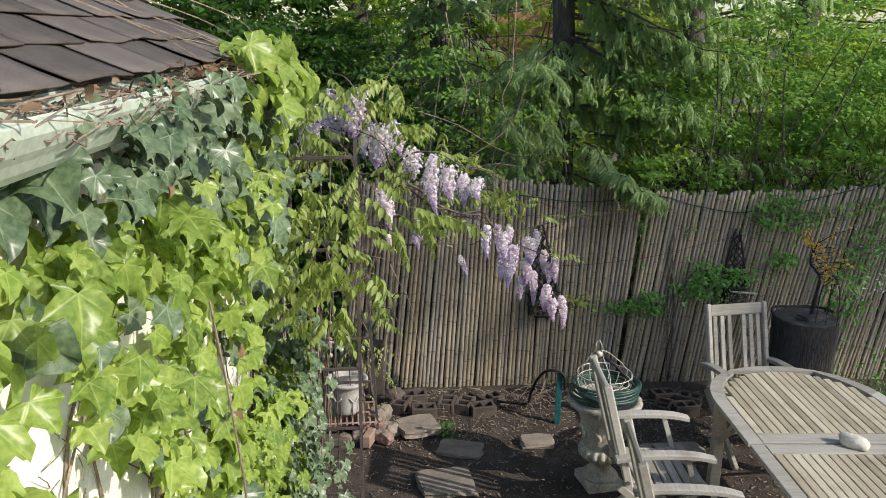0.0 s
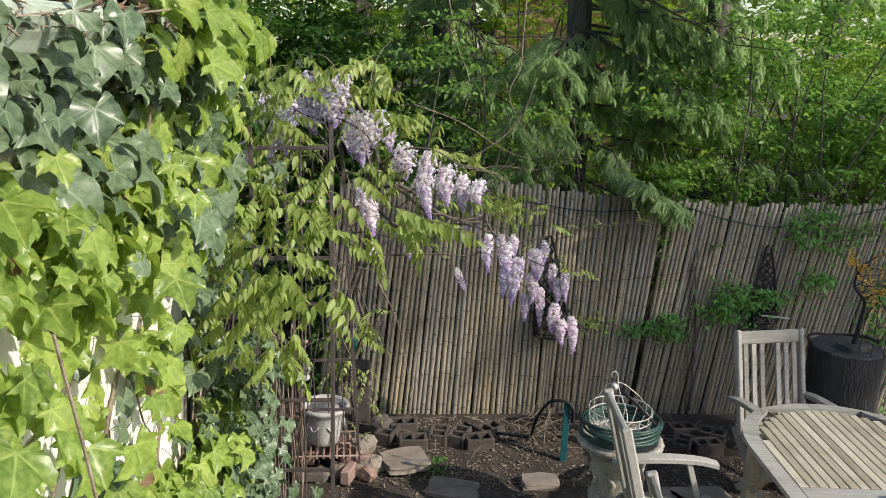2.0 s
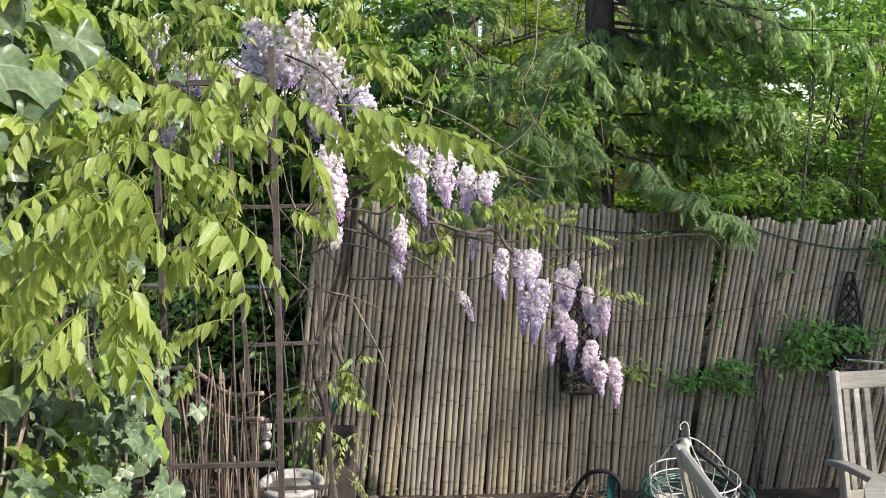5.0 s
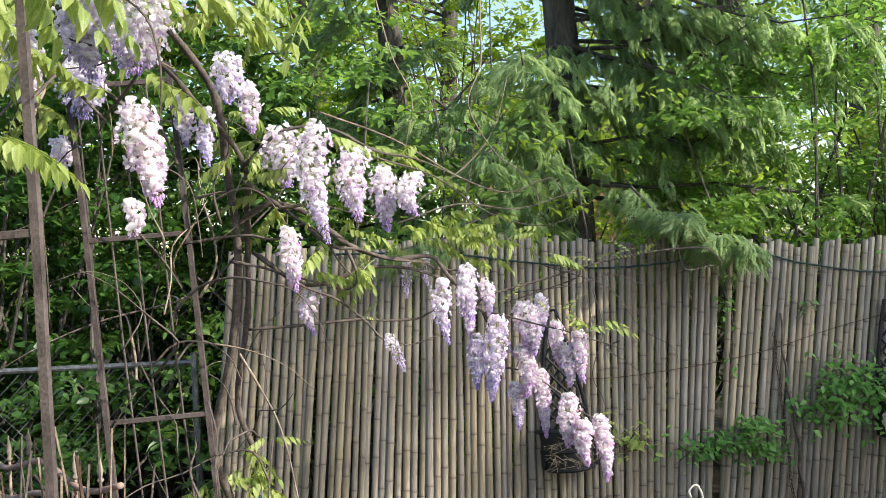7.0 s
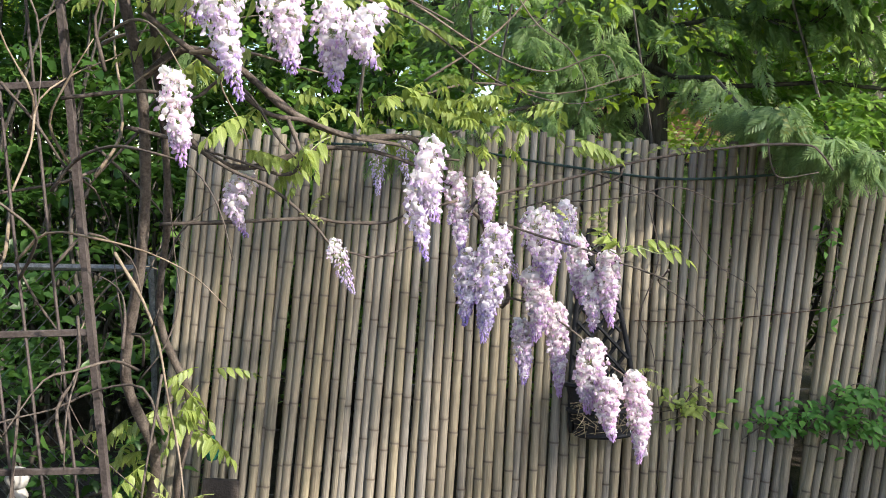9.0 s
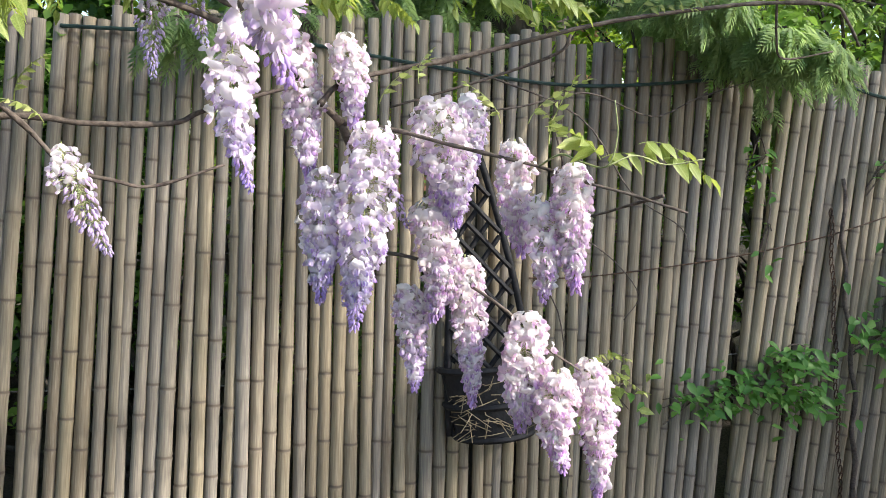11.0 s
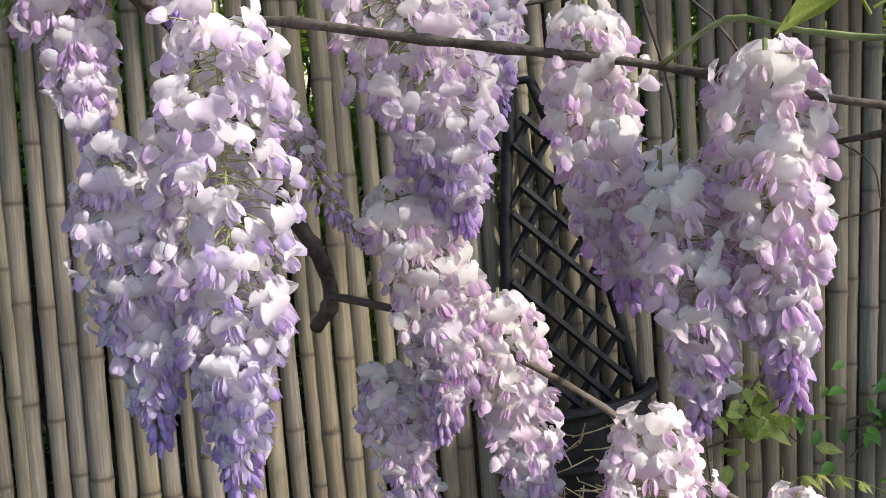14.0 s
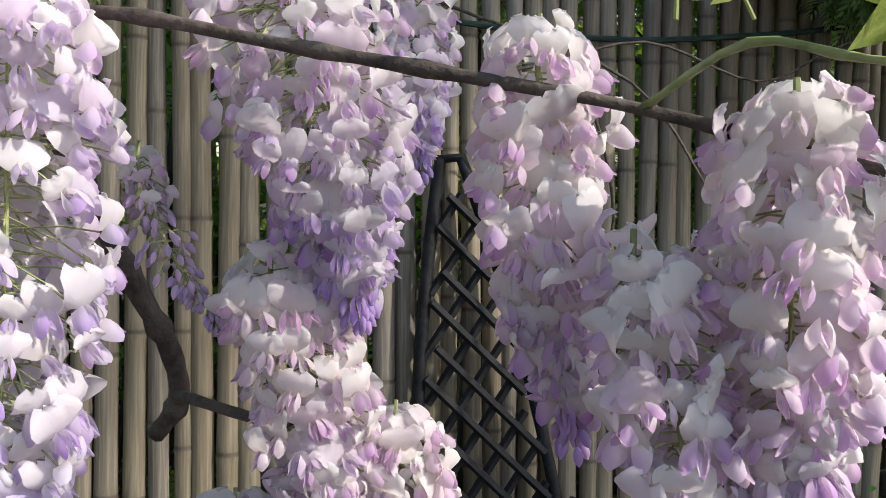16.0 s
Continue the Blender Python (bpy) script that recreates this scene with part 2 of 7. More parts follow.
HEMLOCK_LEAF = leafy("hemlock_needle", (0.14, 0.235, 0.105), (0.28, 0.40, 0.175), (0.44, 0.56, 0.25), 0.5, (0.42, 0.56, 0.20), 0.6)
CREEPER = leafy("creeper_leaf", (0.055, 0.17, 0.034), (0.11, 0.28, 0.052), (0.20, 0.38, 0.075), 0.45, (0.2, 0.42, 0.06), 0.35)
AMBER = leafy("amber_bead", (0.42, 0.22, 0.02), (0.62, 0.36, 0.04), (0.72, 0.52, 0.16), 0.3, amount=0.25)
FARHOUSE = surface("far_brick", (0.26, 0.13, 0.09), (0.36, 0.19, 0.13), (0.46, 0.28, 0.2), 3, 30, 0.9)
ORANGE = surface("orange_terracotta", (0.45, 0.10, 0.02), (0.62, 0.16, 0.03), (0.72, 0.22, 0.05), 6, 60, 0.6)
WHITE_PETAL = leafy("white_blossom", (0.62, 0.64, 0.58), (0.74, 0.75, 0.70), (0.82, 0.82, 0.8), 0.6, amount=0.3)
GREENGLASS = surface("green_glass", (0.01, 0.10, 0.06), (0.02, 0.20, 0.12), (0.06, 0.34, 0.22), 20, 60, 0.2, spec=0.6)


# ---- geometry helpers ----
class Geo:
    def __init__(self):
        self.v, self.f, self.tint = [], [], None

    def add(self, verts, faces):
        k = len(self.v)
        self.v.extend([tuple(p) for p in verts])
        self.f.extend([tuple(i + k for i in face) for face in faces])

    def tube(self, pts, r, sides=6, caps=True):
        pts = [Vector(p) for p in pts]
        rs = r if isinstance(r, (list, tuple)) else [r] * len(pts)
        k, up = len(self.v), None
        for i, p in enumerate(pts):
            d = (pts[min(i + 1, len(pts) - 1)] - pts[max(i - 1, 0)]).normalized()
            if up is None:
                up = d.orthogonal().normalized()
            up = (up - d * up.dot(d))
            up = up.normalized() if up.length > 1e-6 else d.orthogonal().normalized()
            w = d.cross(up)
            for s in range(sides):
                a = 2 * math.pi * s / sides
                self.v.append(tuple(p + (up * math.cos(a) + w * math.sin(a)) * rs[i]))
        for i in range(len(pts) - 1):
            for s in range(sides):
                a, b = k + i * sides + s, k + i * sides + (s + 1) % sides
                self.f.append((a, b, b + sides, a + sides))
        if caps:
            self.f.append(tuple(range(k + sides - 1, k - 1, -1)))
            e = k + (len(pts) - 1) * sides
            self.f.append(tuple(range(e, e + sides)))

    def lathe(self, profile, sides=28, centre=(0, 0, 0), lobes=0, depth=0.0, lobe_range=None, square=False):
        k, (cx, cy, cz) = len(self.v), centre
        for r, z in profile:
            for s in range(sides):
                a = 2 * math.pi * s / sides
                rr = r
                if lobes and (lobe_range is None or lobe_range[0] <= z <= lobe_range[1]):
                    rr = r * (1 + depth * (abs(math.cos(lobes * a / 2)) - 0.6))
                self.v.append((cx + rr * math.cos(a), cy + rr * math.sin(a), cz + z))
        for i in range(len(profile) - 1):
            for s in range(sides):
                a, b = k + i * sides + s, k + i * sides + (s + 1) % sides
                self.f.append((a, b, b + sides, a + sides))
        self.f.append(tuple(range(k + sides - 1, k - 1, -1)))
        e = k + (len(profile) - 1) * sides
        self.f.append(tuple(range(e, e + sides)))

    def box(self, size, m=None, bevel=0.004):
        """A box with chamfered edges, about its own centre, moved by m."""
        hx, hy, hz = (s / 2 for s in size)
        c = min(bevel, hx * 0.45, hy * 0.45, hz * 0.45)
        bm = bmesh.new()
        bmesh.ops.create_cube(bm, size=1)
        bmesh.ops.scale(bm, vec=(2 * hx, 2 * hy, 2 * hz), verts=bm.verts)
        bmesh.ops.bevel(bm, geom=list(bm.edges), offset=c, segments=1, affect="EDGES", profile=0.5)
        bm.verts.index_update()
        m = m or Matrix.Identity(4)
        self.add([m @ v.co for v in bm.verts], [[v.index for v in f.verts] for f in bm.faces])
        bm.free()

    def mesh(self, name, mat, smooth=False):
        me = bpy.data.meshes.new(name)
        me.from_pydata(self.v, [], self.f)
        me.materials.append(mat)
        if smooth:
            me.shade_smooth()
        return me


def part(name, geo, mat, parent=None, label="", smooth=False, m=None):
    """One mesh object, under a thing or a part (or top-level)."""
    me = geo.mesh(name, mat, smooth) if isinstance(geo, Geo) else geo
    ob = new(name, me)
    if parent is not None:
        ob.parent = parent
    if m is not None:
        ob.matrix_basis = m
    if label:
        tagged(ob, label)
    return ob


def thing(name, label, category, group="", kind="", m=None):
    ob = tagged(new(name), label, category, group, kind)
    ob.empty_display_size = 0.05
    if m is not None:
        ob.matrix_basis = m
    return ob


def swarm(name, template, faces, pos, rot, size, mat, smooth=False):
    """One mesh of many copies of a small template: rot (n,3,3), size (n,) or (n,3)."""
    tv = np.asarray(template, float)
    size = np.asarray(size, float)
    if size.ndim == 1:
        size = np.repeat(size[:, None], 3, 1)
    n, k = len(pos), len(tv)
    co = np.einsum("nij,nkj->nki", np.asarray(rot, float), tv[None] * size[:, None, :]) + np.asarray(pos, float)[:, None, :]
    lens = [len(f) for f in faces]
    flat = np.concatenate([np.asarray(f) for f in faces])
    me = bpy.data.meshes.new(name)
    me.vertices.add(n * k)
    me.vertices.foreach_set("co", co.reshape(-1))
    me.loops.add(n * len(flat))
    me.loops.foreach_set("vertex_index", (flat[None] + (np.arange(n) * k)[:, None]).reshape(-1).astype(np.int32))
    me.polygons.add(n * len(faces))
    starts = np.concatenate([[0], np.cumsum(lens)[:-1]])
    me.polygons.foreach_set("loop_start", (starts[None] + (np.arange(n) * len(flat))[:, None]).reshape(-1).astype(np.int32))
    me.polygons.foreach_set("loop_total", np.tile(lens, n).astype(np.int32))
    me.update(calc_edges=True)
    if k in VEINS:
        rib = me.attributes.new("vein", "FLOAT", "POINT")
        rib.data.foreach_set("value", np.tile(np.array(VEINS[k], float), n))
    me.materials.append(mat)
    if smooth:
        me.shade_smooth()
    return me


def frames_from(direction, normal):
    """Rotations whose y goes along direction and whose z leans to normal."""
    y = direction / np.linalg.norm(direction, axis=1, keepdims=True)
    z = normal - y * np.sum(normal * y, 1, keepdims=True)
    z = z / np.maximum(np.linalg.norm(z, axis=1, keepdims=True), 1e-6)
    x = np.cross(y, z)
    return np.stack([x, y, z], 2)


RNG = np.random.default_rng(7)

# leaf shapes: along y from the stalk, folded a little on the midrib
LEAF_V = [(0, 0, 0), (-0.25, 0.25, 0.07), (0.25, 0.25, 0.07), (0, 0.35, -0.02), (-0.22, 0.58, 0.04), (0.22, 0.58, 0.04), (0, 0.7, -0.03), (0, 1.0, -0.12)]
LEAF_F = [(0, 3, 1), (0, 2, 3), (1, 3, 6, 4), (3, 2, 5, 6), (4, 6, 7), (6, 5, 7)]
SMALL_V = [(0, 0, 0), (-0.24, 0.45, 0.06), (0.24, 0.45, 0.06), (0, 1.0, -0.06)]
SMALL_F = [(0, 2, 3), (0, 3, 1)]


def lobed(lobes, waist=0.52, tooth=0.09, body=0.70):
    """A lobed leaf from (angle in degrees, length) of its lobes, folded along each rib, with toothed sides."""
    rim, last = [], None
    for a, r in lobes:
        if last is not None:
            am, rm = (a + last[0]) / 2, waist * (r + last[1]) / 2
            rim.append((am, rm, 0.12))
        rim += [(a - 17, r * body, 0.085), (a - 12, r * (body + tooth), 0.06), (a - 6, r * (0.62 + 0.4 * body), 0.015), (a, r, -0.18 * r), (a + 6, r * (0.62 + 0.4 * body), 0.02), (a + 12, r * (body + tooth), 0.07), (a + 17, r * body, 0.08)]
        last = (a, r)
    v = [(0, 0, 0)]
    for a, r, z in rim:
        x, y = r * math.cos(radians(a)), r * math.sin(radians(a))
        v.append((x, y, z - 0.10 * r * r))
    mid = len(v)
    for a, r in lobes:
        v.append((0.5 * r * math.cos(radians(a)), 0.5 * r * math.sin(radians(a)), -0.06))
    f, k = [], 1
    for i in range(len(lobes)):
        m = mid + i
        f += [(0, k, m), (m, k, k + 1), (m, k + 1, k + 2), (m, k + 2, k + 3), (m, k + 3, k + 4), (m, k + 4, k + 5), (m, k + 5, k + 6), (0, m, k + 6)]
        if i < len(lobes) - 1:
            f += [(0, k + 6, k + 7), (0, k + 7, k + 8)]
        k += 8
    return v, f


IVY_V, IVY_F = lobed([(-25, 0.48), (32, 0.80), (90, 1.0), (148, 0.80), (205, 0.48)], 0.72, 0.14, 0.74)
IVYD_V, IVYD_F = lobed([(-38, 0.56), (30, 0.70), (90, 0.86), (150, 0.70), (218, 0.56)], 0.80, 0.05, 0.82)


VEINS = {len(LEAF_V): (1, 0, 0, 1, 0, 0, 1, 1), len(IVY_V): [1 if i == 0 or i >= len(IVY_V) - 5 or (i - 4) % 8 == 0 else 0 for i in range(len(IVY_V))]}


def thing_from(name, geo, mat, label, category, group="", kind="", smooth=False, m=None):
    return tagged(part(name, geo, mat, None, "", smooth, m), label, category, group, kind)


def spline(points, steps=6):
    """A smooth line through the points."""
    p = [Vector(q) for q in points]
    p = [p[0] * 2 - p[1]] + p + [p[-1] * 2 - p[-2]]
    out = []
    for i in range(1, len(p) - 2):
        for s in range(steps):
            t = s / steps
            a, b, c, d = p[i - 1], p[i], p[i + 1], p[i + 2]
            out.append(0.5 * (2 * b + (c - a) * t + (2 * a - 5 * b + 4 * c - d) * t * t + (3 * b - a - 3 * c + d) * t ** 3))
    out.append(p[-2])
    return out


def taper(n, r0, r1):
    return [r0 + (r1 - r0) * i / max(1, n - 1) for i in range(n)]

# ---- the ground ----
def ground_height(x, y):
    if y > 7.2:
        return -0.05
    h = 0.018 * noise.noise((x * 1.3, y * 1.3, 0.0)) + 0.012 * noise.noise((x * 5, y * 5, 3.0))
    if y > 5.6 and x < 3.6:
        h += 0.012 * min(1.0, (y - 5.6) / 0.8)
    return h


g = Geo()
xs = [-400, -60, -14, -6] + [-3 + 0.14 * i for i in range(65)] + [8, 16, 60, 400]
ys = [-400, -60, -12, -4] + [-1 + 0.14 * i for i in range(62)] + [9, 12, 20, 60, 400]
g.v = [(x, y, ground_height(x, y)) for y in ys for x in xs]
w_ = len(xs)
g.f = [(j * w_ + i, j * w_ + i + 1, (j + 1) * w_ + i + 1, (j + 1) * w_ + i) for j in range(len(ys) - 1) for i in range(w_ - 1)]
ground = thing_from("ground", g, SOIL, "bare dark soil of a shady patio with bark litter", "ground", kind="structure", smooth=True)


# ---- the house: plastered wall, gutter, shingled roof ----
WALL_X, HOUSE_END, EAVE_Z = -0.40, 3.30, 2.845
g = Geo()
g.box((0.2, HOUSE_END + 4, 2.75), pose(WALL_X - 0.1, (HOUSE_END - 4) / 2, 1.375), 0.01)
wall_east = thing_from("wall_east", g, PLASTER, "white plastered house wall overgrown with ivy", "wall", kind="structure")
g = Geo()
g.box((4.0, 0.2, 2.75), pose(WALL_X - 2.2, HOUSE_END - 0.1, 1.375), 0.01)
wall_north = thing_from("wall_north", g, PLASTER, "white plastered gable wall of the house", "wall", kind="structure")

g = Geo()
g.box((0.2, HOUSE_END + 3.8, 2.75), pose(WALL_X - 4.3, (HOUSE_END - 4.2) / 2, 1.375), 0.01)
wall_west = thing_from("wall_west", g, PLASTER, "white plastered back wall of the house", "wall", kind="structure")
g = Geo()
g.box((4.0, 0.2, 2.75), pose(WALL_X - 2.2, -3.9, 1.375), 0.01)
wall_south = thing_from("wall_south", g, PLASTER, "white plastered end wall of the house", "wall", kind="structure")

roof = thing("roof", "weathered dark grey asphalt shingle roof with curled edges", "roof", kind="structure")
PITCH = radians(24)
roof_dir = Vector((-math.cos(PITCH), 0, math.sin(PITCH)))
roof_up = Vector((math.sin(PITCH), 0, math.cos(PITCH)))
eave = Vector((-0.335, 0, EAVE_Z))
g = Geo()
m_roof = Matrix(((roof_dir.x, 0, roof_up.x, 0), (0, 1, 0, 0), (roof_dir.z, 0, roof_up.z, 0), (0, 0, 0, 1)))
g.box((3.0, HOUSE_END + 4.2, 0.03), Matrix.Translation(eave + roof_dir * 1.52 - roof_up * 0.025 + Vector((0, (HOUSE_END - 4) / 2, 0))) @ m_roof, 0.004)
part("roof_deck", g, SHINGLE, roof)
ridge = eave + roof_dir * 3.02
g = Geo()
g.box((3.0, HOUSE_END + 4.2, 0.03), Matrix.Translation((ridge.x - 1.37, (HOUSE_END - 4) / 2, ridge.z - 0.635)) @ Matrix.Rotation(-PITCH, 4, "Y"), 0.004)
part("roof_deck", g, SHINGLE, roof)


def tab_mesh(seed, wide, deep):
    rng = random.Random(seed)
    nx, ny = 6, 5
    g = Geo()
    curl = rng.uniform(0.004, 0.014)
    slant = rng.uniform(-0.02, 0.03)
    for lift in (0.0, -0.004):
        for j in range(ny + 1):
            for i in range(nx + 1):
                u, v = i / nx, j / ny
                z = 0.008 * (1 - v) + curl * (1 - v) ** 4 * 0.5 + 0.002 * math.sin(u * 7 + seed) + lift
                g.v.append((v * deep + 0.006 * math.sin(u * 5 + seed * 2) * (1 - v), (u - 0.5) * wide + slant * (1 - v), z))
    k = (nx + 1) * (ny + 1)
    for j in range(ny):
        for i in range(nx):
            a = j * (nx + 1) + i
            g.f.append((a, a + nx + 1, a + nx + 2, a + 1))
            g.f.append((k + a, k + a + 1, k + a + nx + 2, k + a + nx + 1))
    rim = [i for i in range(nx + 1)] + [j * (nx + 1) + nx for j in range(1, ny + 1)] + [ny * (nx + 1) + i for i in range(nx - 1, -1, -1)] + [j * (nx + 1) for j in range(ny - 1, 0, -1)]
    for a, b in zip(rim, rim[1:] + rim[:1]):
        g.f.append((a, b, b + k, a + k))
    return g.mesh("shingle", SHINGLE, True)


TABS = [tab_mesh(s, 0.297, 0.25) for s in range(6)]
rng = random.Random(3)
for row in range(13):
    for i in range(13):
        y = HOUSE_END + 0.02 - 0.15 - i * 0.306 - (row % 2) * 0.15
        if y < -0.4:
            continue
        place = eave + roof_dir * (row * 0.16 - 0.02) + roof_up * (0.006 + 0.002 * rng.random()) + Vector((0, y, 0))
        part("shingle", rng.choice(TABS), None, roof, m=Matrix.Translation(place) @ m_roof @ pose(0, 0, 0, 0, rng.uniform(-0.4, 0.6), rng.uniform(-0.5, 0.5)))

# the gutter: a channel with a rolled lip
gutter = thing("gutter", "pale green painted metal gutter full of dead twigs", "gutter", kind="structure")
g = Geo()
prof = [(-0.355, 2.825), (-0.352, 2.74), (-0.345, 2.72), (-0.29, 2.72), (-0.275, 2.735), (-0.262, 2.755), (-0.250, 2.77), (-0.238, 2.795), (-0.238, 2.812), (-0.244, 2.818), (-0.252, 2.812)]
inner = [(x - 0.004 if i > 3 else x + 0.004, z + 0.004) for i, (x, z) in enumerate(prof)]
loop = prof + inner[::-1]
for y in (-3.5, 2.85):
    g.v += [(x, y, z) for x, z in loop]
n_ = len(loop)
g.f = [(i, (i + 1) % n_, (i + 1) % n_ + n_, i + n_) for i in range(n_)] + [tuple(range(n_ - 1, -1, -1)), tuple(range(n_, 2 * n_))]
part("channel", g, GUTTER, gutter, smooth=False)
g = Geo()
g.box((0.02, HOUSE_END + 3.5, 0.16), pose(-0.372, (HOUSE_END - 3.5) / 2, 2.755), 0.003)
part("fascia_board", g, GUTTER, gutter, "pale green fascia board")

# dead stems and leaves in and over the gutter
g = Geo()
rng = random.Random(5)
for i in range(430):
    y = rng.uniform(0.2, 3.4)
    x = -0.275 + rng.gauss(0, 0.026)
    z = 2.805 + rng.uniform(-0.03, 0.012) + (0.02 if x < -0.28 else 0)
    yaw = rng.gauss(0, 0.30)
    ln = rng.uniform(0.06, 0.32)
    d = Vector((math.sin(yaw) * 0.4, math.cos(yaw), rng.gauss(0, 0.05)))
    p = Vector((x, y, z))
    bow = Vector((rng.gauss(0, 0.03), rng.gauss(0, 0.02), rng.gauss(0, 0.018)))
    g.tube([p - d * ln / 2, p - d * ln / 5 + bow, p + d * ln / 5 - bow * 0.6, p + d * ln / 2], rng.uniform(0.0009, 0.0026), 4)
thing_from("dead_stems", g, TWIG, "tangled dead ivy stems lying in the gutter", "debris", kind="stuff")
g = Geo()
rng = random.Random(15)
for pts in (((-0.95, 2.3, 3.10), (-0.7, 2.25, 2.99), (-0.50, 2.2, 2.91), (-0.40, 2.35, 2.86), (-0.36, 2.6, 2.86), (-0.30, 2.75, 2.84), (-0.27, 2.72, 2.72), (-0.26, 2.6, 2.5)),):
    s = spline(pts, 6)
    g.tube(s, taper(len(s), 0.005, 0.003), 6)
for i in range(9):
    y0 = rng.uniform(2.3, 3.5)
    s = spline([(-0.9 + rng.gauss(0, .1), y0 - 0.3 + rng.gauss(0, .3), 3.12), (-0.6 + rng.gauss(0, .06), y0 + rng.gauss(0, .15), 2.99), (-0.36, y0 + 0.15, 2.88), (-0.2, y0 + 0.25 + rng.gauss(0, .1), 2.72)], 4)
    g.tube(s, taper(len(s), 0.004, 0.0015), 4)
thing_from("dry_vines", g, TWIG, "pale dry vines trailing over the shingle roof", "vine", kind="stuff")
k = 190
pos = np.stack([RNG.normal(-0.275, 0.035, k), np.where(RNG.random(k) < 0.75, RNG.normal(2.55, 0.25, k), RNG.uniform(0.6, 2.8, k)), RNG.uniform(2.815, 2.85, k)], 1)
rot = frames_from(RNG.normal(0, 1, (k, 3)) * [1, 1, 0.3], RNG.normal(0, 0.5, (k, 3)) + [0, 0, 1])
thing_from("dead_leaves", swarm("dead_leaves", LEAF_V, LEAF_F, pos, rot, RNG.uniform(0.02, 0.05, k), DRYLEAF), DRYLEAF, "curled brown dead leaves caught in the gutter", "leaves", kind="stuff")


# ---- the bamboo fence ----
FENCE_Y, FENCE_LEAN, FENCE_TURN = 6.455, 0.11, 0.06


def fence_y(x, z):
    """The fence's face leans back a little and runs slightly askew."""
    return FENCE_Y + FENCE_LEAN * z + FENCE_TURN * x


def fence_point(x, z, out=0.0):
    return Vector((x, fence_y(x, z) - out, z))


def pole_mesh(seed):
    rng = random.Random(seed)
    g, joint = Geo(), []
    h, sides, z = 1.80, 9, -0.05
    rings = [(0.0, 1.0, 0)]
    at = rng.uniform(0.05, 0.22)
    while at < h - 0.03:
        rings += [(at - 0.05, 0.985, 0), (at - 0.012, 1.02, 0), (at - 0.004, 1.09, 0.1), (at - 0.001, 1.08, 0.9), (at + 0.002, 0.99, 1.0), (at + 0.006, 1.05, 0.2), (at + 0.018, 1.0, 0)]
        at += rng.uniform(0.17, 0.28)
    rings.append((h, 0.99, 0))
    bend = (rng.gauss(0, 0.004), rng.gauss(0, 0.004))
    off = rng.gauss(0, 0.25)
    for zz, r, j in rings:
        t = zz / h
        cx, cy = bend[0] * math.sin(3.1 * t + off), bend[1] * math.sin(4 * t)
        for s in range(sides):
            a = 2 * math.pi * s / sides
            rr = 0.0171 * r * (1.05 - 0.1 * t)
            g.v.append((cx + rr * math.cos(a), cy + rr * math.sin(a), zz + z))
            joint.append(j)
    for i in range(len(rings) - 1):
        for s in range(sides):
            a, b = i * sides + s, i * sides + (s + 1) % sides
            g.f.append((a, b, b + sides, a + sides))
    e = (len(rings) - 1) * sides
    g.f.append(tuple(range(e, e + sides)))
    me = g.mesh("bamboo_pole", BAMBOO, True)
    att = me.attributes.new("joint", "FLOAT", "POINT")
    att.data.foreach_set("value", joint)
    return me


fence = thing("bamboo_fence", "tall weathered grey-brown bamboo pole fence wired together", "fence", kind="structure")
POLES = [pole_mesh(s) for s in range(14)]
rng = random.Random(11)
x = -0.27
while x < 5.4:
    slant = float(np.interp(x, (-0.3, 0.3, 0.6, 1.0, 1.4, 1.7, 2.05, 2.16, 2.20, 2.8, 3.4, 4.1), (5.0, 4.6, 3.4, 2.4, 2.5, 3.6, 6.2, 6.4, 8.8, 9.2, 12.5, 14.0)))
    lean = radians(slant) + rng.gauss(0, 0.005)
    if 2.15 < x < 2.19:
        x = 2.193
    thick = rng.uniform(0.86, 1.14)
    tall = rng.uniform(0.985, 1.012) * float(np.interp(x, (0.0, 0.5, 0.95, 1.4, 1.65, 2.5, 3.0, 3.5, 4.1), (1.77, 1.765, 1.79, 1.75, 1.735, 1.675, 1.68, 1.70, 1.73))) / math.cos(lean) / 1.75
    m = Matrix.Translation((x - 0.95 * math.tan(lean), fence_y(x, 0) + rng.gauss(0, 0.004), 0.0)) @ Matrix.Rotation(-math.atan(FENCE_LEAN), 4, "X") @ Matrix.Rotation(lean, 4, "Y") @ Matrix.Rotation(rng.uniform(0, 6.28), 4, "Z") @ Matrix.Diagonal((thick, thick, tall, 1))
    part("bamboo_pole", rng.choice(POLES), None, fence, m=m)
    x += 0.0315 * thick + rng.uniform(0.0012, 0.0052)
g = Geo()
for z in (0.35, 0.8, 1.15, 1.5):
    g.tube([fence_point(-0.27 + 0.2 * i, z + 0.01 * math.sin(i), -0.022) for i in range(29)], 0.002, 4)
part("binding_wire", g, GREYWIRE, fence, "thin rusted wire")

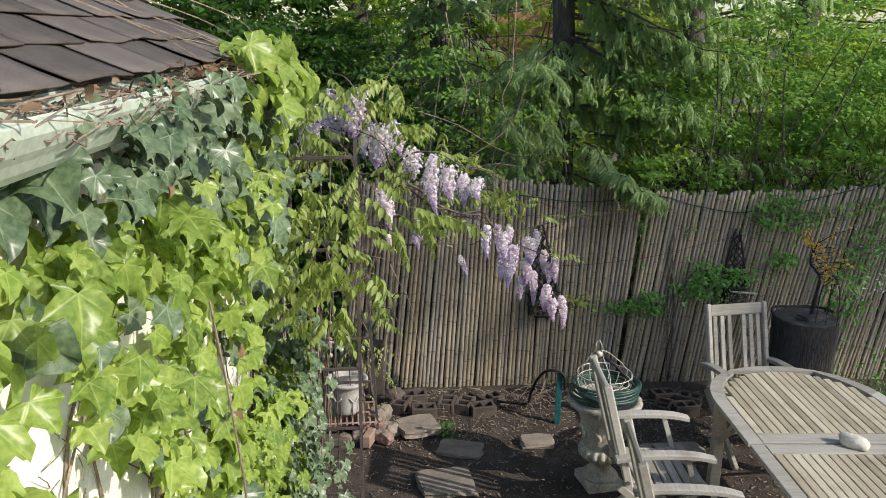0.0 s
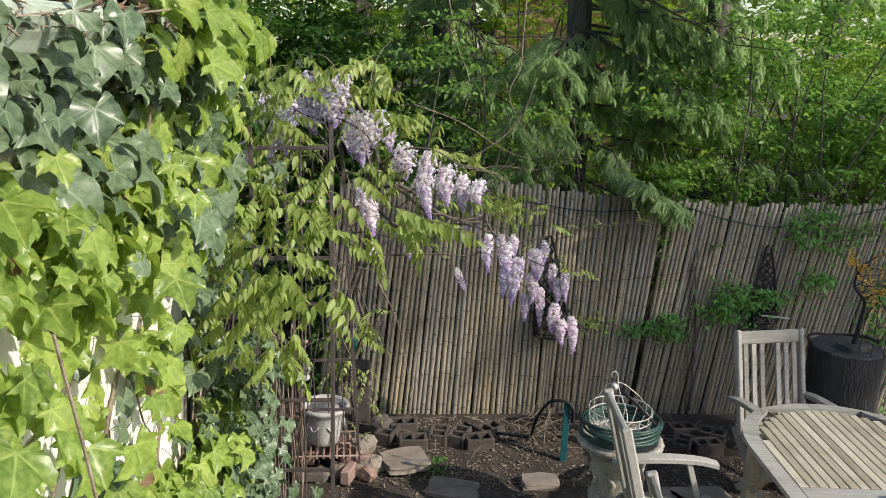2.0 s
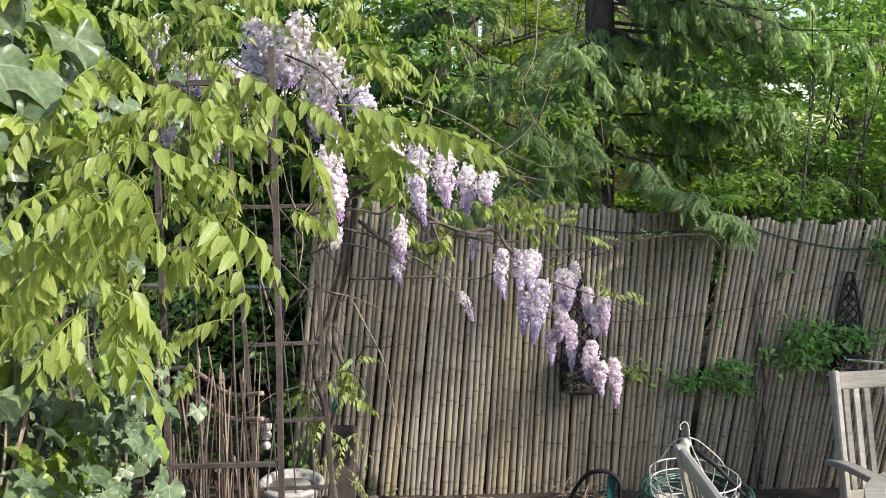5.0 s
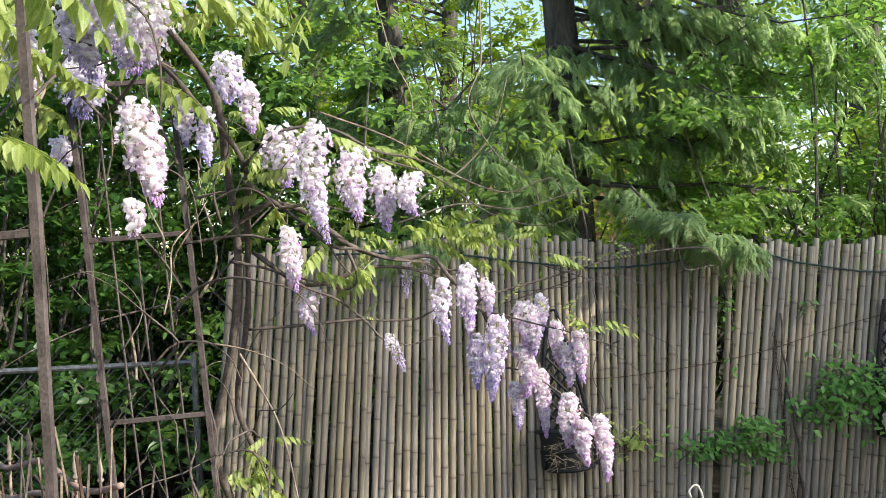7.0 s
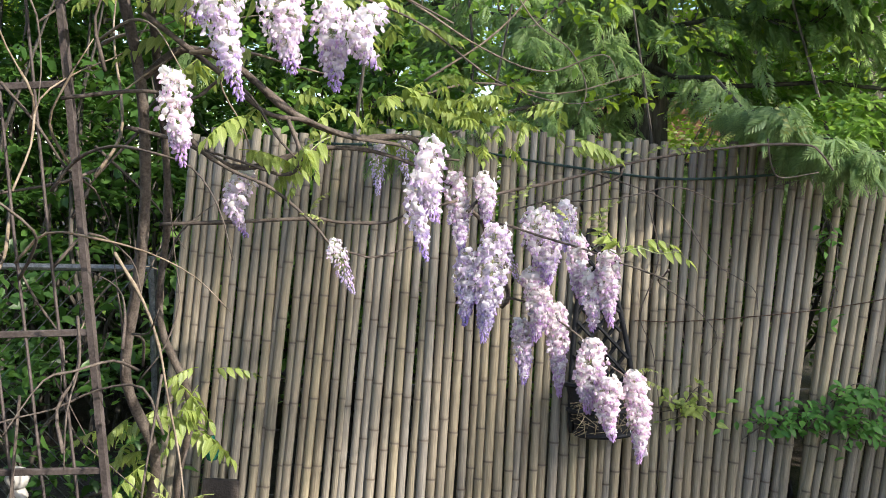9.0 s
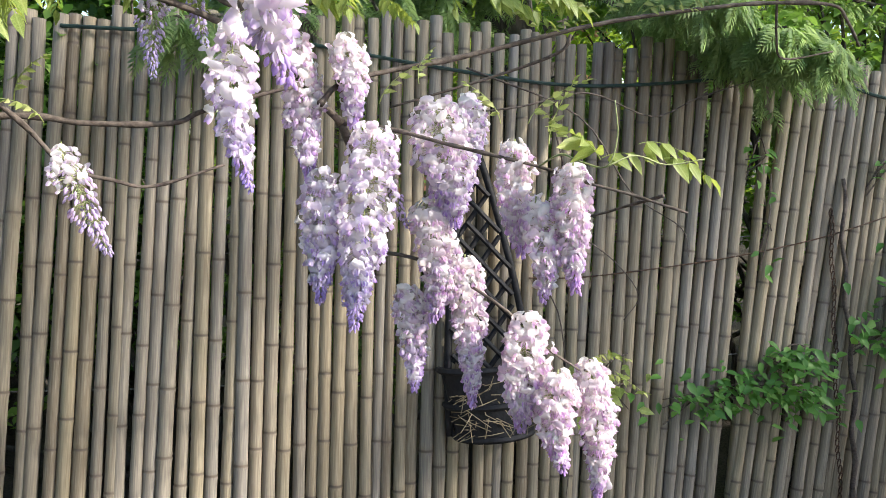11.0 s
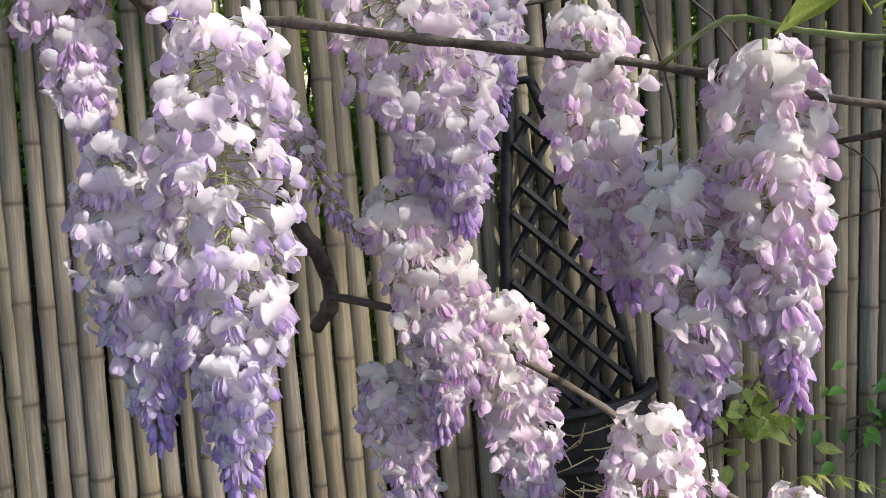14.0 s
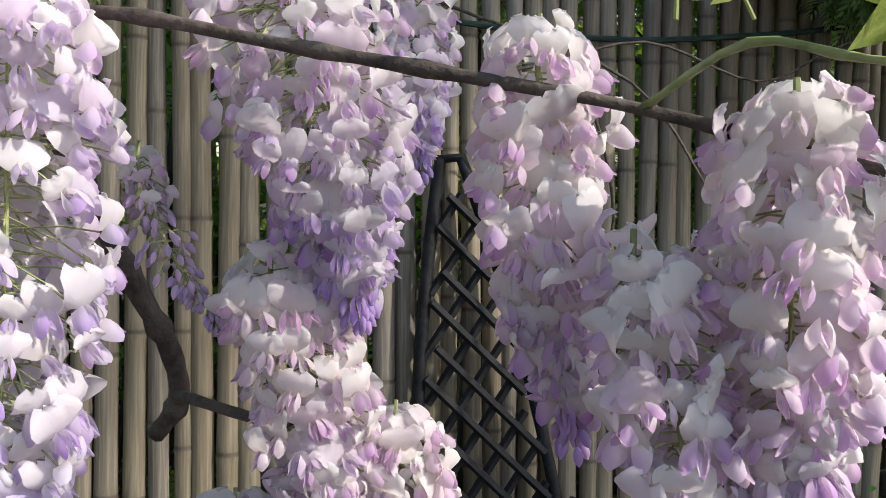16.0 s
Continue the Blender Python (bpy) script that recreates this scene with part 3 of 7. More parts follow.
# cables strung on the fence
g = Geo()
cable = [(0.30, 1.72), (0.8, 1.70), (1.2, 1.64), (1.6, 1.59), (1.95, 1.60), (2.35, 1.635), (2.65, 1.56), (3.1, 1.50), (3.65, 1.60), (4.3, 1.75)]
g.tube(spline([fence_point(x, z, 0.03) for x, z in cable], 6), 0.005, 6)
thing_from("cable", g, CABLE, "dark green cable sagging along the bamboo fence", "cable")
LINK = Geo()
LINK.tube([(0.006 * math.cos(a), 0, 0.013 * math.sin(a)) for a in np.linspace(0, 2 * math.pi, 11)], 0.0022, 4, caps=False)
LINK = LINK.mesh("link", RUST, True)
chain = thing("rusty_chain", "dark rusty chain hanging down the bamboo fence", "chain")
for i in range(56):
    t = i / 55
    p = fence_point(2.45 + 0.04 * t + 0.004 * math.sin(i * 0.7), 1.22 - 1.16 * t, 0.03)
    part("link", LINK, None, chain, m=Matrix.Translation(p) @ pose(0, 0, 0, 6, 0, 90 * (i % 2) + 12))
g = Geo()
s = spline([fence_point(x, z, 0.024) for x, z in ((1.50, 1.055), (1.66, 1.052), (1.95, 1.075), (2.185, 1.103), (2.45, 1.15), (2.8, 1.24), (3.3, 1.34), (4.0, 1.48))], 6)
g.tube(s, 0.0022, 5)
thing_from("fence_wire", g, RUST, "thin dark twisted wire holding the bamboo poles", "wire")

# ---- ivy on the house wall ----
def ivy_patch(name, count, V, F, mat, label, centre_fn, size, out, seed, droop=0.9):
    rng = np.random.default_rng(seed)
    pos = centre_fn(rng, count)
    pos[:, 0] += np.abs(rng.normal(0, out, len(pos)))
    d = np.stack([rng.uniform(0.05, 0.75, len(pos)), rng.normal(0, 0.55, len(pos)), -droop * rng.uniform(0.35, 1.1, len(pos))], 1)
    nrm = np.stack([rng.uniform(0.35, 1.2, len(pos)), rng.normal(-0.30, 0.62, len(pos)), rng.uniform(0.1, 1.2, len(pos))], 1)
    me = swarm(name, V, F, pos, frames_from(d, nrm), size * np.where(rng.random(len(pos)) < 0.12, rng.uniform(1.05, 1.3, len(pos)), rng.uniform(0.40, 1.1, len(pos))), mat)
    return me


def keep(rng, n, box, dens):
    """Points of the wall plane, kept by a density function."""
    out = []
    while len(out) < n:
        y, z = rng.uniform(*box[0]), rng.uniform(*box[1])
        if rng.random() < dens(y, z):
            out.append((WALL_X + 0.03, y, z))
    return np.array(out)


def bare_top(y):
    """Height up to which the plaster shows between the stems."""
    return 2.45 - 0.30 * (y - 1.4)


def bright_density(y, z):
    gap = noise.noise((y * 2.6, z * 2.6, 5.0))
    over = z - bare_top(y)
    if z > 2.66:
        return 0.04
    if 2.68 < y < 3.5 and 1.46 + 0.05 * gap < z < 2.12 + 0.1 * gap:
        return 0.05 if y > 2.85 else 0.16
    if over > 0.0:
        base = (0.72 if y < 2.86 else 0.28) if over < 0.24 or y > 2.62 else 0.20
    elif y > 2.35 and z < 1.55:
        base = 0.62
    elif y > 1.9 and z < 1.78:
        base = 0.34
    elif y > 2.9 and z > 1.55:
        base = 0.20
    else:
        base = 0.21
    return max(0.015, min(1.0, base + (0.75 if base > 0.3 else 0.32) * gap))


def dark_density(y, z):
    over = z - bare_top(y)
    if over > 0.12:
        return 0.85 if 1.3 < y < 3.4 else 0.35
    return 0.05 + (0.4 if y > 3.2 else 0.0)


ivy = thing("wall_ivy", "bright green creeper with dark ivy climbing the white wall", "climbing plant")
rng = random.Random(37)
for y0, z0, y1, z1, r in ((1.25, 0.9, 2.25, 2.00, 0.010), (1.55, 0.8, 2.55, 1.80, 0.009), (1.00, 1.2, 1.60, 2.25, 0.007), (1.70, 1.3, 2.40, 2.35, 0.008), (2.0, 1.2, 2.95, 2.0, 0.008), (1.60, 1.55, 1.00, 2.30, 0.006)):
    pts = [(WALL_X + r, y0 + (y1 - y0) * t + rng.gauss(0, 0.06), z0 + (z1 - z0) * t + rng.gauss(0, 0.05)) for t in np.linspace(0, 1, 8)]
    g = Geo()
    g.tube(spline(pts, 4), [a * (1 + 0.2 * rng.random()) for a in taper(29, r, r * 0.45)], 7)
    part("stem", g, TWIG, ivy, "thick grey woody stem")
part("bright_leaves", ivy_patch("bright_leaves", 1480, IVY_V, IVY_F, IVY_BRIGHT, "", lambda r, n: keep(r, n, ((0.3, 3.7), (0.5, 2.62)), bright_density), 0.090, 0.075, 21), None, ivy, "bright yellow-green lobed leaves")
part("dark_leaves", ivy_patch("dark_leaves", 285, IVYD_V, IVYD_F, IVY_DARK, "", lambda r, n: keep(r, n, ((0.9, 3.6), (0.6, 2.80)), dark_density), 0.115, 0.075, 22, 0.9), None, ivy, "dull dark green ivy leaves")
part("brown_leaves", ivy_patch("brown_leaves", 9, IVYD_V, IVYD_F, DRYLEAF, "", lambda r, n: keep(r, n, ((1.3, 3.4), (1.4, 2.72)), lambda y, z: 0.7 if z > bare_top(y) + 0.1 else 0.15), 0.070, 0.06, 27, 1.2), None, ivy, "withered rusty brown ivy leaves")
rng = random.Random(31)
for i in range(46):
    g = Geo()
    y, z = rng.uniform(0.6, 3.5), rng.uniform(0.4, 1.2)
    p, pts, slope = Vector((WALL_X + 0.012, y, z)), [], rng.gauss(0.25, 0.45)
    for s in range(rng.randint(6, 13)):
        pts.append(p.copy())
        slope += rng.gauss(0, 0.22)
        p = p + Vector((rng.gauss(0, 0.004), math.sin(slope) * 0.12, math.cos(slope) * 0.12))
        p.x = max(WALL_X + 0.006, p.x)
    g.tube(spline(pts, 3), taper(3 * (len(pts) - 1) + 1, rng.uniform(0.004, 0.011), 0.002), 5)
    part("stem", g, TWIG, ivy)
g = Geo()
for i in range(420):
    y, z = rng.uniform(0.5, 3.5), rng.uniform(0.5, 2.4)
    d = Vector((0.02, rng.gauss(0, 0.05), rng.gauss(0, 0.05)))
    p = Vector((WALL_X + 0.004, y, z))
    g.tube([p, p + d * 0.5 + Vector((0.006, 0, 0)), p + d], 0.0014, 3)
tagged(part("rootlet_mass", g, TWIG, ivy, "short clinging rootlets"), kind="stuff")
g = Geo()
s = spline([(-0.20, 1.92, 2.28), (-0.17, 1.97, 1.95), (-0.14, 1.98, 1.6), (-0.15, 1.97, 1.2)], 5)
g.tube(s, 0.0035, 5)
part("hanging_stem", g, TWIG, ivy)

part("gutter_leaves", ivy_patch("gutter_leaves", 110, IVYD_V, IVYD_F, IVY_DARK, "", lambda r, n: np.stack([r.normal(-0.26, 0.02, n), np.where(r.random(n) < 0.8, r.uniform(1.75, 3.3, n), r.uniform(1.3, 1.9, n)), r.uniform(2.62, 2.84, n)], 1), 0.075, 0.03, 23, 0.8), None, ivy, "grey-green ivy leaves over the gutter")
part("shoot_leaves", ivy_patch("shoot_leaves", 70, IVY_V, IVY_F, IVY_BRIGHT, "", lambda r, n: np.stack([r.normal(-0.24, 0.05, n), r.uniform(2.5, 3.4, n), r.uniform(2.70, 2.92, n)], 1), 0.10, 0.04, 24, 0.5), None, ivy, "sunlit leaves at the roof corner")

# ivy spilling off the corner of the house towards the arbour
def corner_points(rng, n):
    y = rng.uniform(3.3, 4.1, n)
    z = rng.uniform(0.25, 2.35, n)
    x = -0.62 + 0.10 * np.sin(z * 3) + rng.normal(0, 0.10, n) + 0.18 * (1.6 - z).clip(0, 1)
    return np.stack([x, y, z], 1)


corner = thing("corner_ivy", "dense dark ivy and creeper mass at the house corner", "climbing plant")
part("dark_leaves", ivy_patch("dark_leaves", 1250, IVYD_V, IVYD_F, IVY_DARK, "", corner_points, 0.065, 0.08, 41), None, corner)
part("bright_leaves", ivy_patch("bright_leaves", 300, IVY_V, IVY_F, IVY_BRIGHT, "", lambda r, n: corner_points(r, n) * [1, 0.8, 0.62] + [0.14, 0.2, 0.0], 0.085, 0.08, 42), None, corner)
part("hanging_leaves", ivy_patch("hanging_leaves", 190, IVYD_V, IVYD_F, IVY_DARK, "", lambda r, n: np.stack([r.normal(-0.20, 0.05, n), r.normal(3.38, 0.09, n), r.uniform(0.9, 1.75, n)], 1), 0.055, 0.03, 43), None, corner, "small grey-green ivy leaves hanging at the corner")
rng = random.Random(44)
for i in range(40):
    g = Geo()
    x, y = rng.uniform(-0.85, -0.45), rng.uniform(3.4, 4.3)
    s = spline([(x, y, 0), (x + rng.gauss(0, .05), y + rng.gauss(0, .05), 0.8), (x + rng.gauss(0, .1), y + rng.gauss(0, .08), 1.6), (x + rng.gauss(0, .12), y + rng.gauss(0, .1), 2.3)], 3)
    g.tube(s, taper(len(s), 0.008, 0.003), 5)
    part("stem", g, VINE, corner)

# ---- the table ----
def plank(outline, z0, z1):
    """A flat board from an outline, with its thickness."""
    g = Geo()
    k = len(outline)
    c = 0.003
    cx, cy = sum(p[0] for p in outline) / k, sum(p[1] for p in outline) / k
    def ring(z, inset):
        out = []
        for x, y in outline:
            d = math.hypot(x - cx, y - cy) or 1
            out.append((x - (x - cx) / d * inset, y - (y - cy) / d * inset, z))
        return out
    g.v = ring(z0, 0) + ring(z1 - c, 0) + ring(z1, c)
    for r in range(2):
        for i in range(k):
            a, b = r * k + i, r * k + (i + 1) % k
            g.f.append((a, b, b + k, a + k))
    g.f += [tuple(range(k - 1, -1, -1)), tuple(range(2 * k, 3 * k))]
    return g


TX, TZ, THALF = 2.785, 0.72, 0.575
T_FAR, T_NEAR = 5.27, 2.75


def table_half_width(y, margin=0.0):
    """Half the table's width at y: straight sides, softly rounded ends."""
    mid, half = (T_FAR + T_NEAR) / 2, (T_FAR - T_NEAR) / 2
    straight = half - 0.62
    d = abs(y - mid) - straight
    if d <= 0:
        return THALF - margin
    q = min(1.0, d / (0.62 - margin)) if margin < 0.62 else 1
    return max(0.0, (THALF - margin) * (1 - q ** 2.3) ** (1 / 2.1))


table = thing("dining_table", "long oval slatted teak garden table bleached by the sun", "table")
slat_w, gap = 0.0468, 0.0042
n_sl = 19
for end in (0, 1):
    y_a, y_b = (4.27, T_FAR) if end == 0 else (T_NEAR, 4.02)
    for i in range(n_sl):
        cx = (i - (n_sl - 1) / 2) * (slat_w + gap)
        xm = abs(cx) + slat_w / 2
        y = y_a if end == 0 else y_b
        step = 0.01 if end == 0 else -0.01
        while table_half_width(y + step, 0.085) > xm and T_NEAR < y < T_FAR:
            y += step
        lo, hi = (y_a, y) if end == 0 else (y, y_b)
        if hi - lo < 0.08:
            continue
        g = Geo()
        g.box((slat_w, hi - lo - 0.006, 0.022), pose(TX + cx, (lo + hi) / 2, TZ - 0.012), 0.003)
        part("slat", g, TEAK_TOP, table)
# the rim: curved border boards in several pieces
steps = 120
path_out, path_in = [], []
for i in range(steps + 1):
    y = 4.14 + (T_FAR - 4.14) * math.sin(math.pi / 2 * i / steps)
    path_out.append((table_half_width(y), y))
    path_in.append((max(0.0, table_half_width(y - 0.085 * (i / steps), 0.0) - 0.085 * (1 - (i / steps) ** 6) if i < steps else 0.0), 4.14 + (T_FAR - 0.085 - 4.14) * math.sin(math.pi / 2 * i / steps)))
for side in (1, -1):
    for a, b in ((0, 52), (52, 88), (88, steps)):
        o = [(TX + side * x, y) for x, y in path_out[a:b + 1:2]]
        n_in = [(TX + side * x, y) for x, y in path_in[a:b + 1:2]]
        ring_ = o + n_in[::-1]
        part("rim_board", plank(ring_ if side == 1 else ring_[::-1], TZ - 0.026, TZ), TEAK_GREY, table, "grey rounded border board")
for side in (1, -1):
    g = Geo()
    g.box((0.085, 1.36, 0.026), pose(TX + side * (THALF - 0.0425), 3.44, TZ - 0.013), 0.004)
    part("rim_board", g, TEAK_GREY, table)
for y, wide in ((4.205, 0.115), (4.075, 0.10)):
    g = Geo()
    g.box((2 * (THALF - 0.088), wide, 0.024), pose(TX, y, TZ - 0.012), 0.003)
    part("cross_board", g, TEAK_GREY, table)
for x in (TX - THALF + 0.09, TX + THALF - 0.09):
    g = Geo()
    g.box((0.028, 1.9, 0.085), pose(x, 3.95, TZ - 0.07), 0.004)
    part("apron", g, TEAK, table)
for y in (4.86, 3.05):
    g = Geo()
    g.box((2 * THALF - 0.18, 0.028, 0.085), pose(TX, y, TZ - 0.07), 0.004)
    part("apron", g, TEAK, table)
for x in (TX - THALF + 0.10, TX + THALF - 0.10):
    for y in (4.84, 3.07):
        g = Geo()
        g.box((0.07, 0.07, TZ - 0.03), pose(x, y, (TZ - 0.03) / 2), 0.006)
        part("leg", g, TEAK, table)
        g = Geo()
        g.tube([(x, y - math.copysign(0.04, y - 4), 0.38), (x, y - math.copysign(0.26, y - 4), 0.62)], 0.018, 4)
        part("brace", g, TEAK, table)

# a small pale stone animal lying on the table: one plain shape
bm = bmesh.new()
bmesh.ops.create_icosphere(bm, subdivisions=4, radius=1.0)
for v in bm.verts:
    x, y, z = v.co
    head = math.exp(-((x + 0.75) ** 2 + y ** 2 + (z - 0.55) ** 2) * 4)
    feet = math.exp(-((x + 0.5) ** 2 + (abs(y) - 0.6) ** 2 + (z + 0.4) ** 2) * 7) + math.exp(-((x - 0.7) ** 2 + (abs(y) - 0.6) ** 2 + (z + 0.4) ** 2) * 7)
    v.co *= 1 + 0.32 * head + 0.22 * feet + 0.05 * noise.noise(v.co * 3)
    v.co = Vector((v.co.x * 0.078, v.co.y * 0.048, max(-0.03, v.co.z * 0.042)))
me = bpy.data.meshes.new("stone_animal")
bm.to_mesh(me)
bm.free()
me.materials.append(FIGURE)
me.shade_smooth()
fig = tagged(new("stone_figure", me), "small pale carved stone animal lying on the table", "ornament")
fig.matrix_basis = pose(2.80, 4.10, TZ + 0.030, 0, 0, -38)


# ---- the armchairs ----
def make_chair():
    c = thing("garden_armchair", "weathered grey teak garden armchair with a slatted back", "chair", "chairs round the table")
    w = 0.50
    # back leans; chair faces -y, its seat centre at the origin
    tilt = radians(15)
    back_m = Matrix.Translation((0, 0.20, 0.40)) @ Matrix.Rotation(-tilt, 4, "X")
    for sx in (-1, 1):
        g = Geo()
        g.box((0.036, 0.05, 0.68), back_m @ pose(sx * (w / 2 - 0.02), 0, 0.32), 0.008)
        part("back_post", g, TEAK_GREY, c)
    g = Geo()
    g.box((w - 0.075, 0.026, 0.085), back_m @ pose(0, 0, 0.61), 0.008)
    part("top_rail", g, TEAK_GREY, c)
    g = Geo()
    g.box((w - 0.075, 0.024, 0.05), back_m @ pose(0, 0, 0.06), 0.005)
    part("bottom_rail", g, TEAK_GREY, c)
    for i in range(7):
        if i == 3:
            continue
        g = Geo()
        g.box((0.034, 0.014, 0.52), back_m @ pose((i - 3) * 0.059, 0, 0.325), 0.003)
        part("back_slat", g, TEAK_GREY, c)
    for i in range(8):
        g = Geo()
        g.box((w - 0.05, 0.048, 0.018), pose(0, 0.19 - i * 0.057, 0.425 - 0.02 * math.sin(i / 7 * math.pi) + (0.012 if i == 7 else 0)), 0.005)
        part("seat_slat", g, TEAK_GREY, c)
    for sx in (-1, 1):
        g = Geo()
        g.box((0.03, 0.46, 0.06), pose(sx * (w / 2 - 0.03), 0.0, 0.385), 0.004)
        part("seat_rail", g, TEAK_GREY, c)
        # arm: a flat curved board
        g = Geo()
        arc = [(0.30, 0.600), (0.2, 0.622), (0.08, 0.632), (-0.06, 0.634), (-0.18, 0.626), (-0.27, 0.606)]
        pts = spline([(0, y, z) for y, z in arc], 3)
        k = len(g.v)
        for p in pts:
            wd = 0.030 + 0.006 * math.sin((p.y + 0.27) * 5)
            for dx, dz in ((-wd, -0.013), (wd, -0.013), (wd, 0.009), (wd - 0.006, 0.014), (-wd + 0.006, 0.014), (-wd, 0.009)):
                g.v.append((sx * (w / 2 + 0.012) + dx, p.y, p.z + dz))
        for i in range(len(pts) - 1):
            for s in range(6):
                a, b = k + i * 6 + s, k + i * 6 + (s + 1) % 6
                g.f.append((a, b, b + 6, a + 6))
        g.f += [tuple(range(k + 5, k - 1, -1)), tuple(range(k + (len(pts) - 1) * 6, k + len(pts) * 6))]
        part("arm", g, TEAK_GREY, c, "bleached curved armrest")
        g = Geo()
        g.tube([(sx * (w / 2 - 0.01), -0.18, 0.40), (sx * (w / 2 + 0.005), -0.11, 0.62)], 0.020, 4)
        part("arm_support", g, TEAK_GREY, c)
        # crossing legs
        g = Geo()
        g.box((0.034, 0.05, 0.62), Matrix.Translation((sx * (w / 2 - 0.055), -0.03, 0.205)) @ Matrix.Rotation(radians(48), 4, "X"), 0.005)
        part("leg", g, TEAK_GREY, c)
        g = Geo()
        g.box((0.034, 0.05, 0.62), Matrix.Translation((sx * (w / 2 - 0.016), 0.03, 0.205)) @ Matrix.Rotation(radians(-48), 4, "X"), 0.005)
        part("leg", g, TEAK_GREY, c)
        g = Geo()
        g.tube([(sx * (w / 2 + 0.002), 0.215, 0.445), (sx * (w / 2 + 0.012), 0.215, 0.445)], 0.012, 10)
        part("bolt", g, GREYWIRE, c, "metal pivot bolt")
    g = Geo()
    g.tube([(-w / 2 + 0.04, 0.20, 0.06), (w / 2 - 0.04, 0.20, 0.06)], 0.012, 6)
    part("stretcher", g, TEAK_GREY, c)
    return c


chair = make_chair()
chair.matrix_basis = pose(2.76, 5.36, 0.0, 0, 0, 12)
copy_thing(chair, pose(1.77, 4.42, 0.0, 0, 0, 89))
copy_thing(chair, pose(1.76, 3.53, 0.0, 0, 0, 85))

# ---- the stone urn with baskets and hose ----
UX, UY = 1.565, 4.93
urn = thing("garden_urn", "large mossy cast stone urn used as a stand", "urn", m=pose(UX, UY, 0))
g = Geo()
g.box((0.26, 0.26, 0.06), pose(0, 0, 0.03, 0, 0, 12), 0.008)
part("plinth", g, URN, urn)
g = Geo()
g.lathe([(0.118, 0.058), (0.122, 0.075), (0.112, 0.09), (0.092, 0.105), (0.075, 0.13), (0.066, 0.155), (0.072, 0.175), (0.085, 0.185)], 32)
part("foot", g, URN, urn, smooth=True)
g = Geo()
g.lathe([(0.075, 0.183), (0.118, 0.20), (0.142, 0.225), (0.150, 0.25), (0.142, 0.28), (0.125, 0.295)], 96, lobes=18, depth=0.14)
part("fluted_bulge", g, URN, urn, smooth=True)
g = Geo()
g.lathe([(0.120, 0.292), (0.138, 0.31), (0.130, 0.34), (0.135, 0.40), (0.150, 0.47), (0.172, 0.53), (0.205, 0.57), (0.238, 0.595), (0.245, 0.615), (0.236, 0.63), (0.21, 0.632), (0.19, 0.60), (0.17, 0.54), (0.14, 0.5)], 64, lobes=24, depth=0.05, lobe_range=(0.58, 0.64))
part("bowl", g, URN, urn, smooth=True)
for i in range(8):
    a = 2 * math.pi * i / 8 + 0.3
    g = Geo()
    s = [(0.146 * math.cos(a + 0.16 * math.sin(t)), 0.146 * math.sin(a + 0.16 * math.sin(t)), 0.36 + 0.02 * t) for t in np.linspace(0, 6, 12)]
    g.tube(s, 0.013, 6)
    part("relief_scroll", g, URN, urn, smooth=True)

hose = thing("garden_hose", "dark green garden hose coiled on top of the urn", "hose", m=pose(UX, UY, 0))
g = Geo()
pts = []
rng = random.Random(9)
for i in range(9 * 36):
    a = 2 * math.pi * i / 36
    lap = i / 36
    r = 0.205 + 0.018 * math.sin(lap * 2.4 + a * 0.5) + 0.012 * math.sin(2 * a + lap)
    pts.append((r * math.cos(a), r * math.sin(a), 0.645 + 0.0105 * lap + 0.008 * math.sin(a + lap)))
g.tube(pts, 0.0085, 7)
part("coil", g, HOSE, hose, smooth=True)


def wire_basket(r0, r1, z0, z1, ribs, cx, cy):
    b = thing("wire_basket", "empty cream wire hanging basket resting inside the hose coil", "basket", m=pose(cx, cy, 0))
    for i, (r, z) in enumerate(((r1, z1), (r1 * 0.97, (z0 + 2 * z1) / 3), (r0, z0))):
        g = Geo()
        g.tube([(r * math.cos(a), r * math.sin(a), z) for a in np.linspace(0, 2 * math.pi, 41)], 0.003, 5)
        part("hoop", g, WIRE, b)
    for i in range(ribs):
        a = 2 * math.pi * i / ribs
        g = Geo()
        s = spline([(r1 * math.cos(a), r1 * math.sin(a), z1), (r1 * 0.97 * math.cos(a), r1 * 0.97 * math.sin(a), (z0 + z1) / 2), (r0 * math.cos(a), r0 * math.sin(a), z0), (0.03 * math.cos(a), 0.03 * math.sin(a), z0 - 0.004)], 3)
        g.tube(s, 0.0026, 5)
        part("rib", g, WIRE, b)
    for i in range(3):
        a = 2 * math.pi * i / 3 + 0.5
        g = Geo()
        g.tube(spline([(r1 * math.cos(a), r1 * math.sin(a), z1), (r1 * 0.75 * math.cos(a), r1 * 0.75 * math.sin(a), z1 + 0.05), (0.35 * r1 * math.cos(a) - 0.03, 0.35 * r1 * math.sin(a), z1 + 0.13), (-0.03, 0, z1 + 0.16)], 4), 0.0028, 5)
        part("hanger_wire", g, WIRE, b)
    g = Geo()
    g.tube(spline([(-0.03, 0, z1 + 0.155), (-0.035, 0, z1 + 0.20), (-0.05, 0, z1 + 0.225), (-0.07, 0, z1 + 0.21), (-0.066, 0, z1 + 0.19)], 4), 0.003, 6)
    part("hook", g, WIRE, b)
    return b


